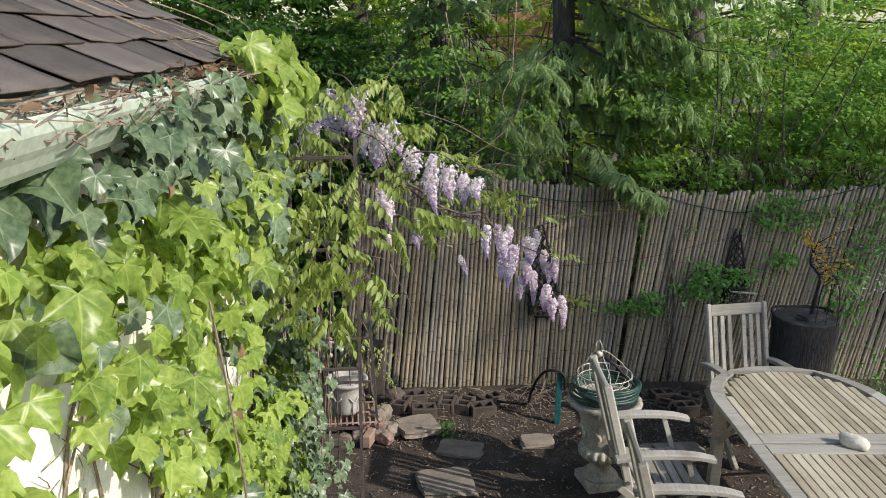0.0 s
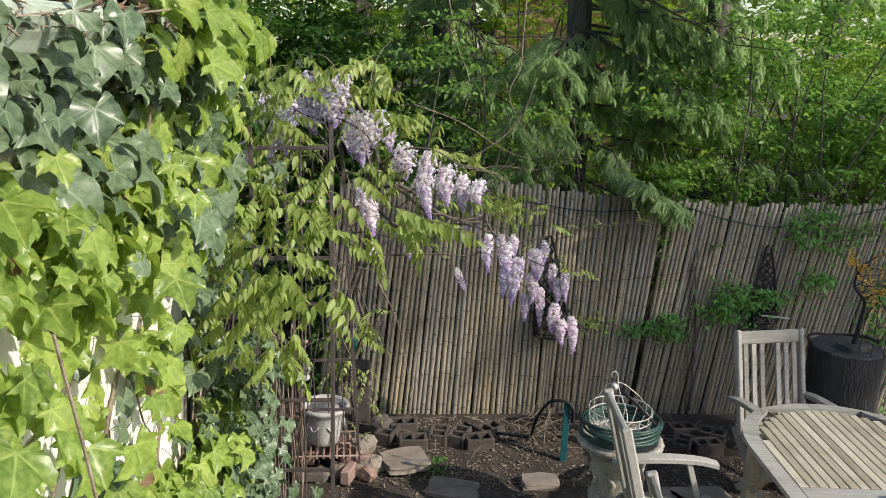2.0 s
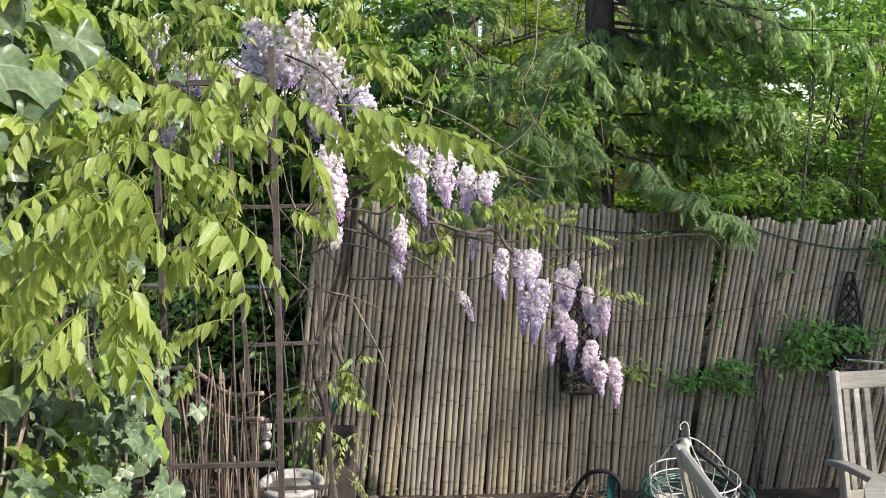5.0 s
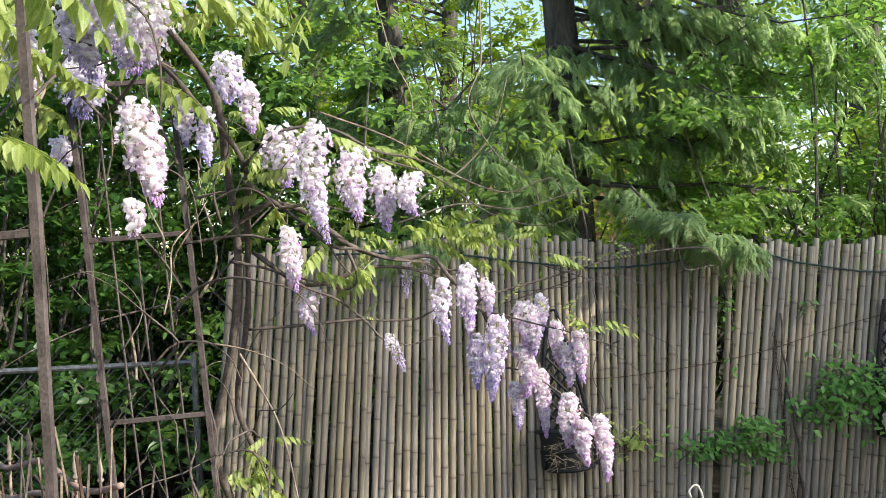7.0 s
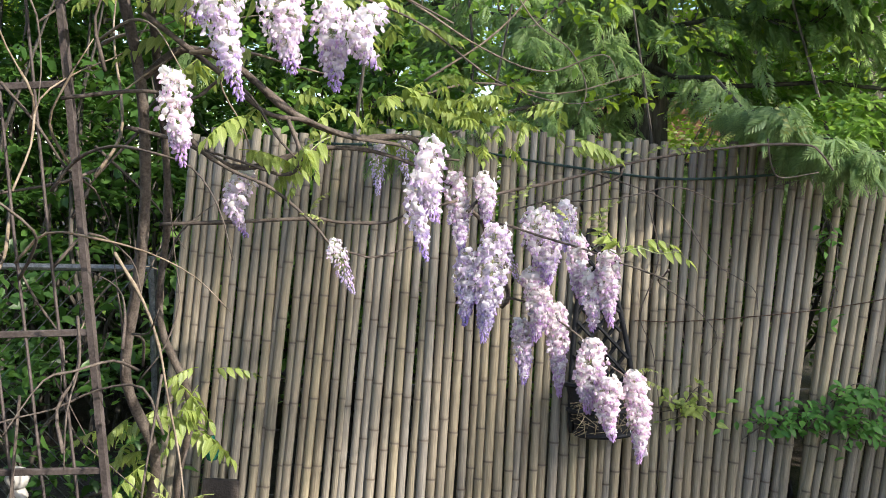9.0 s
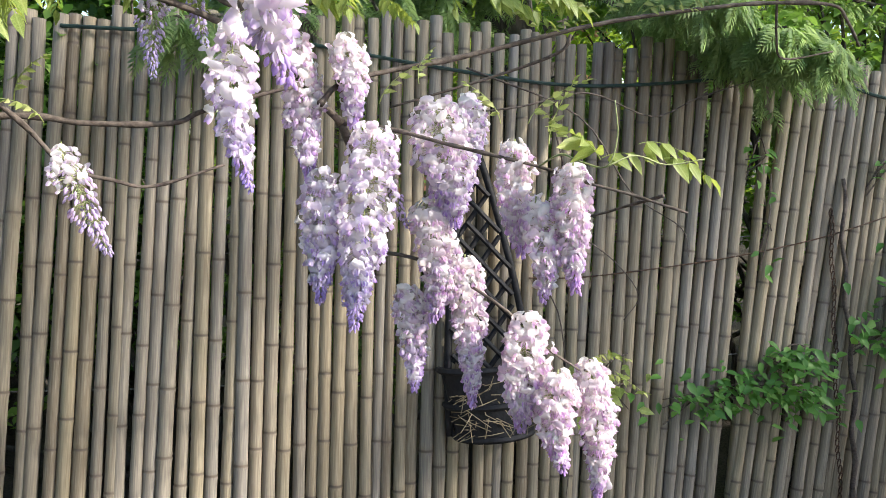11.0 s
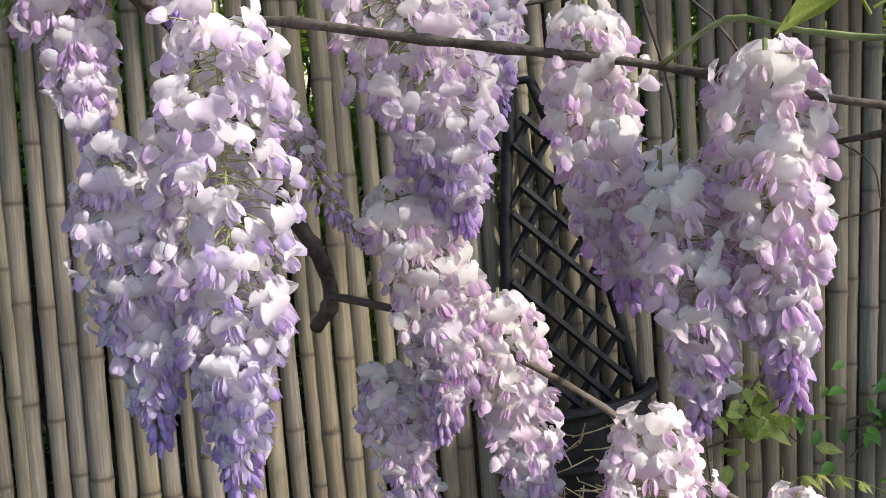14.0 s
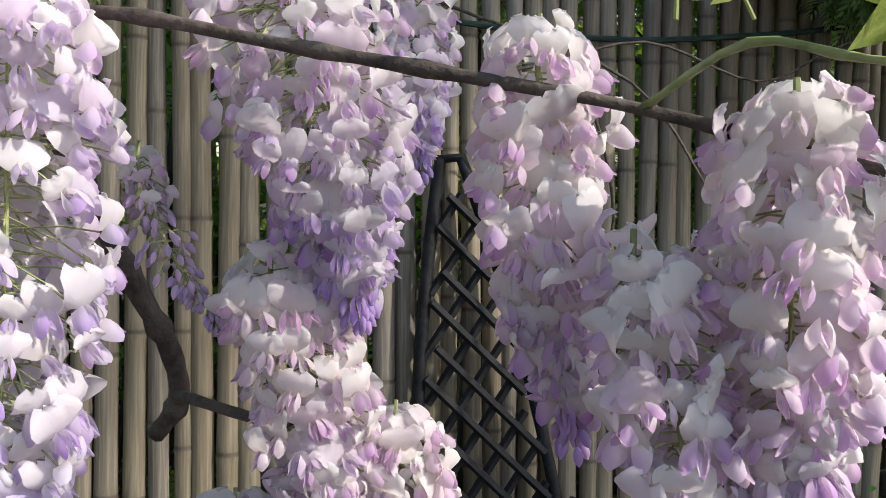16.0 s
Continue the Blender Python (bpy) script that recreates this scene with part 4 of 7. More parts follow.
wire_basket(0.125, 0.178, 0.665, 0.80, 16, UX - 0.01, UY + 0.01)
g = Geo()
g.tube([(UX - 0.04, UY - 0.02, 0.93), (UX + 0.05, UY - 0.05, 0.87), (UX + 0.16, UY - 0.09, 0.76)], [0.012, 0.010, 0.008], 8)
wand = thing("spray_wand", "black hose spray wand leaning across the basket", "hose nozzle")
part("tube", g, BLACK, wand, smooth=True)
g = Geo()
g.lathe([(0.010, 0), (0.018, 0.008), (0.018, 0.03), (0.012, 0.045)], 14)
part("nozzle", g, WIRE, wand, "pale metal nozzle", smooth=True, m=pose(UX - 0.05, UY - 0.015, 0.93, 20, -40, 0))

# ---- green stake with a black hose over it ----
stake = thing("steel_stake", "green painted steel stake driven into the soil", "stake", m=pose(1.415, 5.80, 0))
g = Geo()
g.box((0.045, 0.012, 0.46), pose(0, 0, 0.20), 0.003)
part("flange", g, STAKE, stake)
g = Geo()
g.box((0.012, 0.035, 0.46), pose(0.0, 0.022, 0.20), 0.003)
part("web", g, STAKE, stake)
g = Geo()
s = spline([(1.46, 5.79, 0.30), (1.45, 5.78, 0.40), (1.40, 5.79, 0.45), (1.31, 5.83, 0.43), (1.25, 5.88, 0.33), (1.22, 5.94, 0.20), (1.20, 6.0, 0.08), (1.08, 6.05, 0.065), (0.9, 6.1, 0.06), (0.75, 6.22, 0.06)], 5)
g.tube(s, 0.011, 8)
thing_from("black_hose", g, BLACK, "black rubber hose looped over the green stake", "hose", smooth=True)

# ---- concrete blocks ----
def make_block():
    g = Geo()
    L, W, H, t = 0.20, 0.135, 0.10, 0.026
    for y in (-W / 2 + t / 2, W / 2 - t / 2):
        g.box((L, t, H), pose(0, y, H / 2), 0.005)
    for x in (-L / 2 + t / 2, 0, L / 2 - t / 2):
        g.box((t, W - 2 * t - 0.002, H - 0.004), pose(x, 0, H / 2), 0.004)
    return thing_from("concrete_block", g, CONCRETE, "weathered brown hollow concrete block on the soil", "block", "blocks along the fence")


block = make_block()
block.matrix_basis = pose(0.375, 5.92, -0.005, 0, 0, 4)
for x, y, z, rx, rz in ((0.19, 6.02, 0.0, 0, 72), (0.30, 6.16, 0.0, 0, 8), (0.56, 6.03, 0.0, 0, 80), (0.70, 6.02, 0.0, 0, 70), (0.84, 5.95, 0.0, 0, 12), (0.92, 6.12, 0.0, 0, 40), (2.30, 6.00, 0.0, 0, 62), (2.47, 5.98, 0.0, 0, 6), (2.56, 6.15, 0.0, 0, -28), (2.36, 6.22, 0.0, 0, 10)):
    copy_thing(block, pose(x, y, z, rx, 0, rz))


# ---- stones and bricks ----
def rock(name, size, seed, mat, label, category, m, flat=0.0, group=""):
    bm = bmesh.new()
    bmesh.ops.create_icosphere(bm, subdivisions=3, radius=0.5)
    rng = random.Random(seed)
    shift = Vector((rng.random() * 9, rng.random() * 9, rng.random() * 9))
    for v in bm.verts:
        d = v.co.normalized()
        # a boxy, broken shape
        q = max(abs(d.x), abs(d.y), abs(d.z))
        v.co = d * (0.5 * ((0.15 + 0.85 / q) if flat else (0.55 + 0.45 / q)) * (1 + (0.15 if flat else 0.28) * noise.noise(d * 1.6 + shift) + 0.08 * noise.noise(d * 5 + shift)))
        if flat:
            v.co.z = max(-0.42, min(0.42, v.co.z * 1.5))
        v.co = Vector((v.co.x * size[0], v.co.y * size[1], v.co.z * size[2]))
    me = bpy.data.meshes.new(name)
    bm.to_mesh(me)
    bm.free()
    me.materials.append(mat)
    ob = tagged(new(name, me), label, category, group)
    ob.matrix_basis = m
    return ob


for i, (sx, sy, sz, x, y, z, rz) in enumerate((
        (0.36, 0.33, 0.045, 0.52, 4.90, 0.018, 10), (0.30, 0.24, 0.06, 0.33, 5.62, 0.07, 20), (0.32, 0.22, 0.04, 0.64, 5.38, 0.008, -15),
        (0.24, 0.15, 0.05, 1.21, 5.46, 0.03, 5), (0.40, 0.30, 0.03, 1.95, 5.25, 0.004, 30), (0.36, 0.28, 0.03, 2.25, 5.35, 0.004, 5))):
    rock("flagstone", (sx, sy, sz), 50 + i, STONE, "flat broken flagstone lying on dark soil", "stone", pose(x, y, z, 4 if i in (1, 3) else 0, 0, rz), 1.0, "flagstones")
for i, (s, x, y, z, mat) in enumerate(((0.11, 0.05, 5.52, 0.05, STONE), (0.12, 0.12, 5.57, 0.06, STONE), (0.09, -0.02, 5.62, 0.15, BRICK), (0.10, 0.03, 5.60, 0.17, STONE), (0.10, -0.10, 5.50, 0.05, STONE),
                                        (0.08, 0.08, 5.64, 0.19, STONE), (0.09, -0.20, 5.46, 0.04, STONE), (0.10, 0.09, 5.48, 0.05, BRICK), (0.12, 0.05, 5.86, 0.06, STONE), (0.13, 0.14, 6.1, 0.09, CONCRETE))):
    rock("stone", (s * 1.2, s, s), 80 + i, mat, "rough broken stone piled under the pot", "stone", pose(x, y, z, 0, 0, i * 47), group="stone pile")
for i, (x, y, z, rz, rx) in enumerate(((-0.02, 5.47, 0.06, 75, 90), (-0.28, 5.44, 0.045, 4, 0), (0.0, 5.58, 0.10, 10, 0), (-0.36, 5.60, 0.05, 85, 0), (-0.10, 5.72, 0.05, 15, 0), (-0.28, 5.72, 0.05, 5, 0), (-0.12, 5.70, 0.12, 95, 0), (-0.30, 5.58, 0.12, 88, 0))):
    g = Geo()
    g.box((0.20, 0.095, 0.062), None, 0.007)
    thing_from("brick", g, BRICK if i != 1 else CONCRETE, "old chipped brick in the pile under the pot" if i != 1 else "pale concrete brick under the pot", "brick", "brick pile", m=pose(x, y, z, rx, 0, rz))

# rusted grate under the pot
grate = thing("metal_grate", "rusted iron grate lying on stacked bricks", "grate", m=pose(-0.18, 5.58, 0.185, 0, 0, 6))
for i in range(10):
    g = Geo()
    g.box((0.012, 0.36, 0.010), pose(-0.19 + i * 0.042, 0, 0), 0.002)
    part("bar", g, RUST_PINK, grate)
for y in (-0.17, 0, 0.17):
    g = Geo()
    g.box((0.40, 0.012, 0.010), pose(0, y, 0.010), 0.002)
    part("cross_bar", g, RUST_PINK, grate)

pot = thing("flower_pot", "chipped white glazed flower pot with a wide rim", "pot", m=pose(-0.20, 5.60, 0.205))
g = Geo()
g.lathe([(0.088, 0.0), (0.098, 0.015), (0.108, 0.06), (0.118, 0.13), (0.124, 0.18), (0.130, 0.21), (0.140, 0.225)], 40)
part("body", g, POT, pot, smooth=True)
g = Geo()
g.lathe([(0.128, 0.215), (0.150, 0.228), (0.160, 0.243), (0.160, 0.256), (0.150, 0.264), (0.138, 0.262), (0.126, 0.250), (0.120, 0.20), (0.05, 0.19)], 40)
part("rim", g, POT, pot, smooth=True)
g = Geo()
g.lathe([(0.122, 0.196), (0.119, 0.206), (0.06, 0.214), (0.01, 0.216)], 24)
part("soil_fill", g, SOIL, pot, "dry soil and stones")
for i in range(6):
    a = i * 1.05
    g = Geo()
    g.tube(spline([(0.122 * math.cos(a - .3), 0.122 * math.sin(a - .3), 0.15), (0.128 * math.cos(a), 0.128 * math.sin(a), 0.115), (0.124 * math.cos(a + .3), 0.124 * math.sin(a + .3), 0.15)], 4), 0.006, 5)
    part("garland", g, POT, pot, smooth=True)

# ---- the stump with a little beaded tree ----
SX, SY = 3.35, 5.97
stump = thing("tree_stump", "dark old tree stump used as a plant stand", "stump", m=pose(SX, SY, 0))
g = Geo()
sides, prof = 40, [(0.31, 0.0), (0.27, 0.12), (0.245, 0.35), (0.238, 0.6), (0.243, 0.80), (0.238, 0.835)]
for r, z in prof:
    for s in range(sides):
        a = 2 * math.pi * s / sides
        rr = r * (1 + 0.05 * noise.noise((math.cos(a) * 2, math.sin(a) * 2, z)) + 0.035 * math.sin(9 * a + 2 * z) + 0.02 * math.sin(17 * a))
        g.v.append((rr * math.cos(a), rr * math.sin(a), z))
for i in range(len(prof) - 1):
    for s in range(sides):
        a, b = i * sides + s, i * sides + (s + 1) % sides
        g.f.append((a, b, b + sides, a + sides))
part("trunk", g, STUMPBARK, stump, smooth=True)
g = Geo()
g.lathe([(0.231, 0.826), (0.236, 0.840), (0.226, 0.846), (0.1, 0.842), (0.01, 0.842)], 36)
part("cut_top", g, STUMPTOP, stump, "grey weathered cut top")
g = Geo()
g.tube([(0.250 * math.cos(a), 0.250 * math.sin(a), 0.855 + 0.012 * math.sin(3 * a)) for a in np.linspace(0.2, 3.9, 26)], 0.012, 6)
part("bark_rim", g, STUMPBARK, stump)
rock("ornament_base", (0.20, 0.14, 0.05), 99, STUMPTOP, "flat grey slate base on the stump", "ornament base", pose(SX + 0.02, SY - 0.05, 0.862, 0, 0, 20), 1.0)
bead = thing("beaded_tree", "small wire tree with amber glass beads on a slate base", "ornament", m=pose(SX + 0.02, SY - 0.04, 0.87))
g = Geo()
s = spline([(0, 0, 0), (0.012, 0, 0.1), (0.02, 0, 0.2), (0.03, 0.0, 0.30), (-0.01, 0, 0.36), (-0.06, 0, 0.42), (-0.055, 0, 0.50), (-0.02, 0, 0.58)], 5)
g.tube(s, taper(len(s), 0.017, 0.006), 7)
part("trunk", g, BLACK, bead, smooth=True)
rng = random.Random(77)
pos = []
for i in range(16):
    st = s[rng.randint(len(s) // 2 - 2, len(s) - 1)]
    d = Vector((rng.uniform(-0.35, 1.0) if i % 3 else 1.2, rng.uniform(-0.5, 0.3), rng.uniform(-0.15, 0.8))).normalized() * rng.uniform(0.12, 0.34)
    q = spline([st, st + d * 0.5 + Vector((0, 0, 0.02)), st + d], 4)
    g = Geo()
    g.tube(q, taper(len(q), 0.0035, 0.0015), 4)
    part("branch", g, BLACK, bead)
    dense = 26 if d.x < 0.12 else 13
    for j in range(dense):
        p = q[rng.randint(2, len(q) - 1)]
        pos.append(p + Vector((rng.gauss(0, 0.016), rng.gauss(0, 0.016), rng.gauss(0, 0.014))))
BEADS = [swarm("bead", LEAF_V, LEAF_F, np.zeros((1, 3)), np.eye(3)[None], np.array([s_]), AMBER) for s_ in (0.018, 0.022, 0.027, 0.033)]
for p in pos[:290]:
    part("bead", rng.choice(BEADS), None, bead, m=Matrix.Translation(p) @ pose(0, 0, 0, rng.uniform(0, 360), rng.uniform(0, 360), rng.uniform(0, 360)))
ob = thing("wire_obelisk", "small black wire plant support standing on the stump", "plant support", m=pose(SX + 0.10, SY - 0.13, 0.84))
for i in range(6):
    a = 2 * math.pi * i / 6
    g = Geo()
    g.tube(spline([(0.085 * math.cos(a), 0.085 * math.sin(a), 0), (0.08 * math.cos(a), 0.08 * math.sin(a), 0.2), (0.055 * math.cos(a), 0.055 * math.sin(a), 0.31), (0, 0, 0.38)], 4), 0.0028, 4)
    part("wire", g, BLACK, ob)

# ---- wall planters: black wicker lattice pockets ----
def wall_planter(x, z, scale, tip=0.0, straw_on=True):
    p = thing("wall_planter", "black woven wicker wall planter hung on the bamboo fence", "planter", "wall planters", m=Matrix.Translation(fence_point(x, z, 0.05)) @ Matrix.Rotation(-math.atan(FENCE_LEAN), 4, "X") @ Matrix.Rotation(radians(tip), 4, "Y") @ Matrix.Scale(scale, 4))
    def half(h):
        return 0.135 * (1 - (h / 0.80) ** 1.8) * 0.85 + 0.012
    outline = [(-half(h), 0.0, h) for h in np.linspace(0.0, 0.78, 16)] + [(half(h), 0.0, h) for h in np.linspace(0.78, 0.0, 16)]
    g = Geo()
    g.tube(outline, 0.011, 6)
    part("frame", g, BLACK, p, smooth=True)
    for sgn in (-1, 1):
        for i in range(-3, 9):
            pts = []
            for t in np.linspace(0, 1, 14):
                h = i * 0.075 + t * 0.36
                x_ = sgn * (-0.15 + t * 0.30)
                if 0.0 <= h <= 0.78 and abs(x_) <= half(h):
                    pts.append((x_, -0.006 + sgn * 0.004, h))
            if len(pts) > 2:
                g = Geo()
                g.tube(pts, 0.0075, 5)
                part("lattice_strip", g, BLACK, p)
    # pocket: bowed half-basket with its rods
    for h, r in ((0.0, 0.115), (0.09, 0.135), (0.19, 0.145)):
        g = Geo()
        g.tube([(r * math.cos(a), -0.105 * math.sin(a), h) for a in np.linspace(0, math.pi, 17)], 0.010, 6)
        part("hoop", g, BLACK, p)
    g = Geo()
    for j in range(2):
        for i in range(18):
            a0 = math.pi * i / 17
            r, h = ((0.112, 0.0), (0.14, 0.19))[j]
            g.v.append((r * math.cos(a0), -0.10 * math.sin(a0), h))
    g.f = [(i, i + 1, 19 + i, 18 + i) for i in range(17)]
    k = len(g.v)
    g.v += [(x * 0.93, y * 0.93 - 0.0, z) for x, y, z in g.v]
    g.f += [(k + i, k + 18 + i, k + 19 + i, k + i + 1) for i in range(17)] + [tuple(range(17, -1, -1))]
    g.f += [(18 + i, 19 + i, k + 19 + i, k + 18 + i) for i in range(17)]
    part("pocket", g, BLACK, p)
    if straw_on:
        g = Geo()
        rng = random.Random(int(x * 100))
        for i in range(170):
            q = Vector((rng.uniform(-0.10, 0.10), -0.105 * rng.random() ** 0.5 - 0.004, rng.uniform(0.01, 0.16)))
            d = Vector((rng.gauss(0, 1), rng.gauss(0, 0.25), rng.gauss(0, 0.8))).normalized() * rng.uniform(0.02, 0.05)
            g.tube([q - d, q + Vector((0, -0.006, 0)), q + d], 0.0014, 3)
        part("straw", g, STRAW, p, "dry brown straw lining")
    return p


wall_planter(1.388, 0.645, 0.97, -3.6)
wall_planter(3.04, 0.70, 0.85)
g = Geo()
g.tube([(3.00, 6.60, 0.845), (3.21, 6.58, 0.835)], 0.008, 6)
thing_from("white_rod", g, WIRE, "thin pale rod stuck in the wall planter", "rod")

# ---- the iron arbour ----
arbour = thing("iron_arbour", "rusty iron garden arbour overgrown with wisteria", "arbour")


def arbour_panel(left, right, bars, tall, slant, rods):
    """One ladder-like side; the old frame leans over by slant."""
    def at(k, z):
        return Vector((left[0] + (right[0] - left[0]) * k + slant * z, left[1] + (right[1] - left[1]) * k, z + 0.02 * (k - 0.5)))
    turn = math.atan2(right[1] - left[1], right[0] - left[0])
    wide = math.hypot(right[0] - left[0], right[1] - left[1])
    for k in (0, 1):
        g = Geo()
        g.tube([at(k, -0.02), at(k, tall * 0.4), at(k, tall * 0.75) + Vector((0.004, 0, 0)), at(k, tall)], 0.0125, 4)
        part("post", g, IRON, arbour)
    for k in rods:
        g = Geo()
        g.tube([at(k, 0.02), at(k, tall * 0.3) + Vector((0.004, 0, 0)), at(k, tall * 0.6) - Vector((0.004, 0, 0)), at(k, tall - 0.05)], 0.0042, 6)
        part("rod", g, IRON, arbour)
    for z in bars:
        g = Geo()
        g.box((wide, 0.012, 0.018), Matrix.Translation(at(0.5, z)) @ Matrix.Rotation(turn, 4, "Z") @ Matrix.Rotation(-0.04, 4, "Y"), 0.002)
        part("cross_bar", g, IRON, arbour)


arbour_panel((-0.31, 5.49), (0.04, 5.51), (0.16, 0.475, 0.81, 1.18, 1.82, 2.36), 2.42, -0.066, (0.26, 0.5, 0.76))
arbour_panel((-0.34, 4.25), (0.015, 4.25), (0.32, 0.74, 1.105, 1.80, 2.3), 2.40, -0.012, (0.3, 0.62))
# brown reeds standing beside the arbour
reeds = thing("reed_screen", "tangle of thin dry brown canes at the foot of the arbour", "screen")
rng = random.Random(8)
for i in range(52):
    x, y = rng.uniform(-0.62, -0.28), rng.uniform(5.0, 5.55)
    h = rng.uniform(0.5, 1.25)
    g = Geo()
    tilt = rng.gauss(0, 0.04)
    g.tube([(x, y, 0), (x + tilt * 0.5 + rng.gauss(0, 0.015), y + rng.gauss(0, 0.02), h / 2), (x + tilt + rng.gauss(0, 0.03), y + rng.gauss(0, 0.03), h)], rng.uniform(0.002, 0.0055), 5)
    part("reed", g, (RUST, TWIG, VINE)[i % 3], reeds)

# low fence with spear tips and waved rails
spear = thing("spear_fence", "low faded iron garden fence with spear tips", "fence")


def spear_at(a, z):
    """A point of the spear fence, a metres along it from its end by the arbour."""
    return Vector((-0.376 - 0.78 * a, 5.384 + 0.626 * a, z))


def wave(a):
    return 0.985 + 0.030 * math.cos(2 * math.pi * (a - 0.42) / 0.62)


for i in range(9):
    a = i * 0.168
    top = wave(a) + 0.022
    g = Geo()
    g.tube([spear_at(a, 0), spear_at(a, top)], 0.0055, 6)
    bar_ = part("bar", g, RUST_PINK, spear)
    g = Geo()
    g.lathe([(0.006, 0.0), (0.013, 0.010), (0.006, 0.019), (0.008, 0.024), (0.012, 0.040), (0.007, 0.068), (0.001, 0.10)], 8, tuple(spear_at(a, top)))
    part("spear_tip", g, STONE, bar_, "pale cast spear tip", smooth=True)
for drop in (0.0, 0.118):
    g = Geo()
    g.tube([spear_at(-0.12 + 0.025 * i, wave(-0.12 + 0.025 * i) - drop) + Vector((0.010, -0.012, 0)) for i in range(62)], 0.011, 7)
    part("waved_rail", g, RUST_PINK, spear, smooth=True)

# chain link fence behind, with its top rail
link = thing("chain_link_fence", "grey chain link fence in front of dark woods", "fence")
CL_Y = 6.75
g = Geo()
g.tube([(-5.2, CL_Y, 1.21), (-0.45, CL_Y, 1.21)], 0.015, 8)
part("top_rail", g, GREYWIRE, link)
for x in (-5.2, -2.9, -0.45):
    g = Geo()
    g.tube([(x, CL_Y, 0), (x, CL_Y, 1.26)], 0.018, 8)
    part("post", g, GREYWIRE, link)
g = Geo()
for i in range(90):
    for sgn in (1, -1):
        x0 = -5.9 + i * 0.068
        a = (x0, CL_Y + 0.004 * sgn, 0.02)
        b = (x0 + sgn * 1.17, CL_Y + 0.004 * sgn, 1.19)
        if -5.2 <= min(a[0], b[0]) and max(a[0], b[0]) <= -0.45:
            g.tube([a, b], 0.0024, 4, caps=False)
part("wire_mesh", g, GREYWIRE, link)

# little things by the fence
g = Geo()
for i, r in enumerate((0.034, 0.028, 0.023)):
    g.lathe([(0.002, -r), (r * 0.7, -r * 0.7), (r, 0), (r * 0.7, r * 0.7), (0.002, r)], 14, (0, 0, 0.09 - i * 0.052))
thing_from("hanging_ornament", g, POT, "string of pale pebbles hanging in the arbour", "ornament", smooth=True, m=pose(-0.32, 5.60, 0.66))
g = Geo()
g.lathe([(0.02, 0), (0.026, 0.02), (0.024, 0.06), (0.012, 0.075), (0.011, 0.09)], 14)
thing_from("glass_bottle", g, GREENGLASS, "small green glass ornament tied to the fence", "ornament", smooth=True, m=pose(-0.08, 6.42, 0.53))
rock("slate_board", (0.14, 0.03, 0.55), 122, CONCRETE, "grey slate slab leaning on the bamboo fence", "slab", pose(-0.02, 6.32, 0.25, -8, 0, 0), 1.0)
g = Geo()
g.lathe([(0.06, 0), (0.10, 0.12), (0.12, 0.2), (0.125, 0.22), (0.11, 0.21), (0.05, 0.1)], 20)
thing_from("terracotta_pot", g, ORANGE, "bright orange terracotta pot hanging among leaves", "pot", smooth=True, m=pose(4.12, 5.9, 0.62))

# bark chips and twigs on the soil
k = 6500
x = RNG.uniform(-0.6, 3.8, k)
y = np.where(RNG.random(k) < 0.6, RNG.uniform(5.45, 6.42, k), RNG.uniform(3.6, 5.6, k))
pos = np.stack([x, y, np.array([ground_height(a, b) for a, b in zip(x, y)]) + 0.004], 1)
rot = frames_from(RNG.normal(0, 1, (k, 3)) * [1, 1, 0.2], RNG.normal(0, 0.35, (k, 3)) + [0, 0, 1])
CHIP_V = [(-0.15, 0, 0), (0.15, 0, 0), (0.18, 1, 0.03), (-0.12, 1, 0.02), (-0.13, 0.02, 0.1), (0.13, 0.02, 0.1), (0.15, 0.97, 0.12), (-0.1, 0.97, 0.1)]
CHIP_F = [(4, 5, 6, 7), (0, 1, 5, 4), (1, 2, 6, 5), (2, 3, 7, 6), (3, 0, 4, 7)]
size = RNG.uniform(0.008, 0.035, k)
me = swarm("bark_chips", CHIP_V, CHIP_F, pos, rot, size, CHIPS)
thing_from("bark_chips", me, CHIPS, "scattered bark chips and dead leaf litter", "mulch", kind="stuff")
g = Geo()
rng = random.Random(61)
for i in range(150):
    p = Vector((rng.uniform(0.3, 2.9), rng.uniform(5.7, 6.4), 0.055))
    if i < 70:
        p = Vector((rng.gauss(1.32, 0.10), rng.gauss(6.08, 0.10), 0.06 + rng.random() * 0.16))
    a, ln = rng.uniform(0, 6.28), rng.uniform(0.04, 0.22)
    d = Vector((math.cos(a), math.sin(a) * 0.6, rng.gauss(0, 0.2) + (0.5 if i < 70 else 0.03))) * ln
    g.tube([p - d * 0.5, p + Vector((0, 0, 0.01)), p + d * 0.5], rng.uniform(0.0012, 0.004), 4)
thing_from("dead_twigs", g, TWIG, "dry twigs and stalks lying on the soil", "debris", kind="stuff")

# ---- the wisteria ----
wisteria = thing("wisteria", "flowering wisteria with hanging lilac racemes and fresh leaves", "climbing plant")


def vine(name, pts, r0, r1, mat=VINE, sides=7, steps=5, knots=True, label=""):
    s = spline(pts, steps)
    rs = taper(len(s), r0, r1)
    if knots:
        rng = random.Random(len(pts) * 7 + int(abs(pts[0][0]) * 1000))
        rs = [r * (1 + 0.18 * rng.random() + (0.35 if rng.random() < 0.12 else 0)) for r in rs]
    g = Geo()
    g.tube(s, rs, sides)
    return part(name, g, mat, wisteria, label, True)


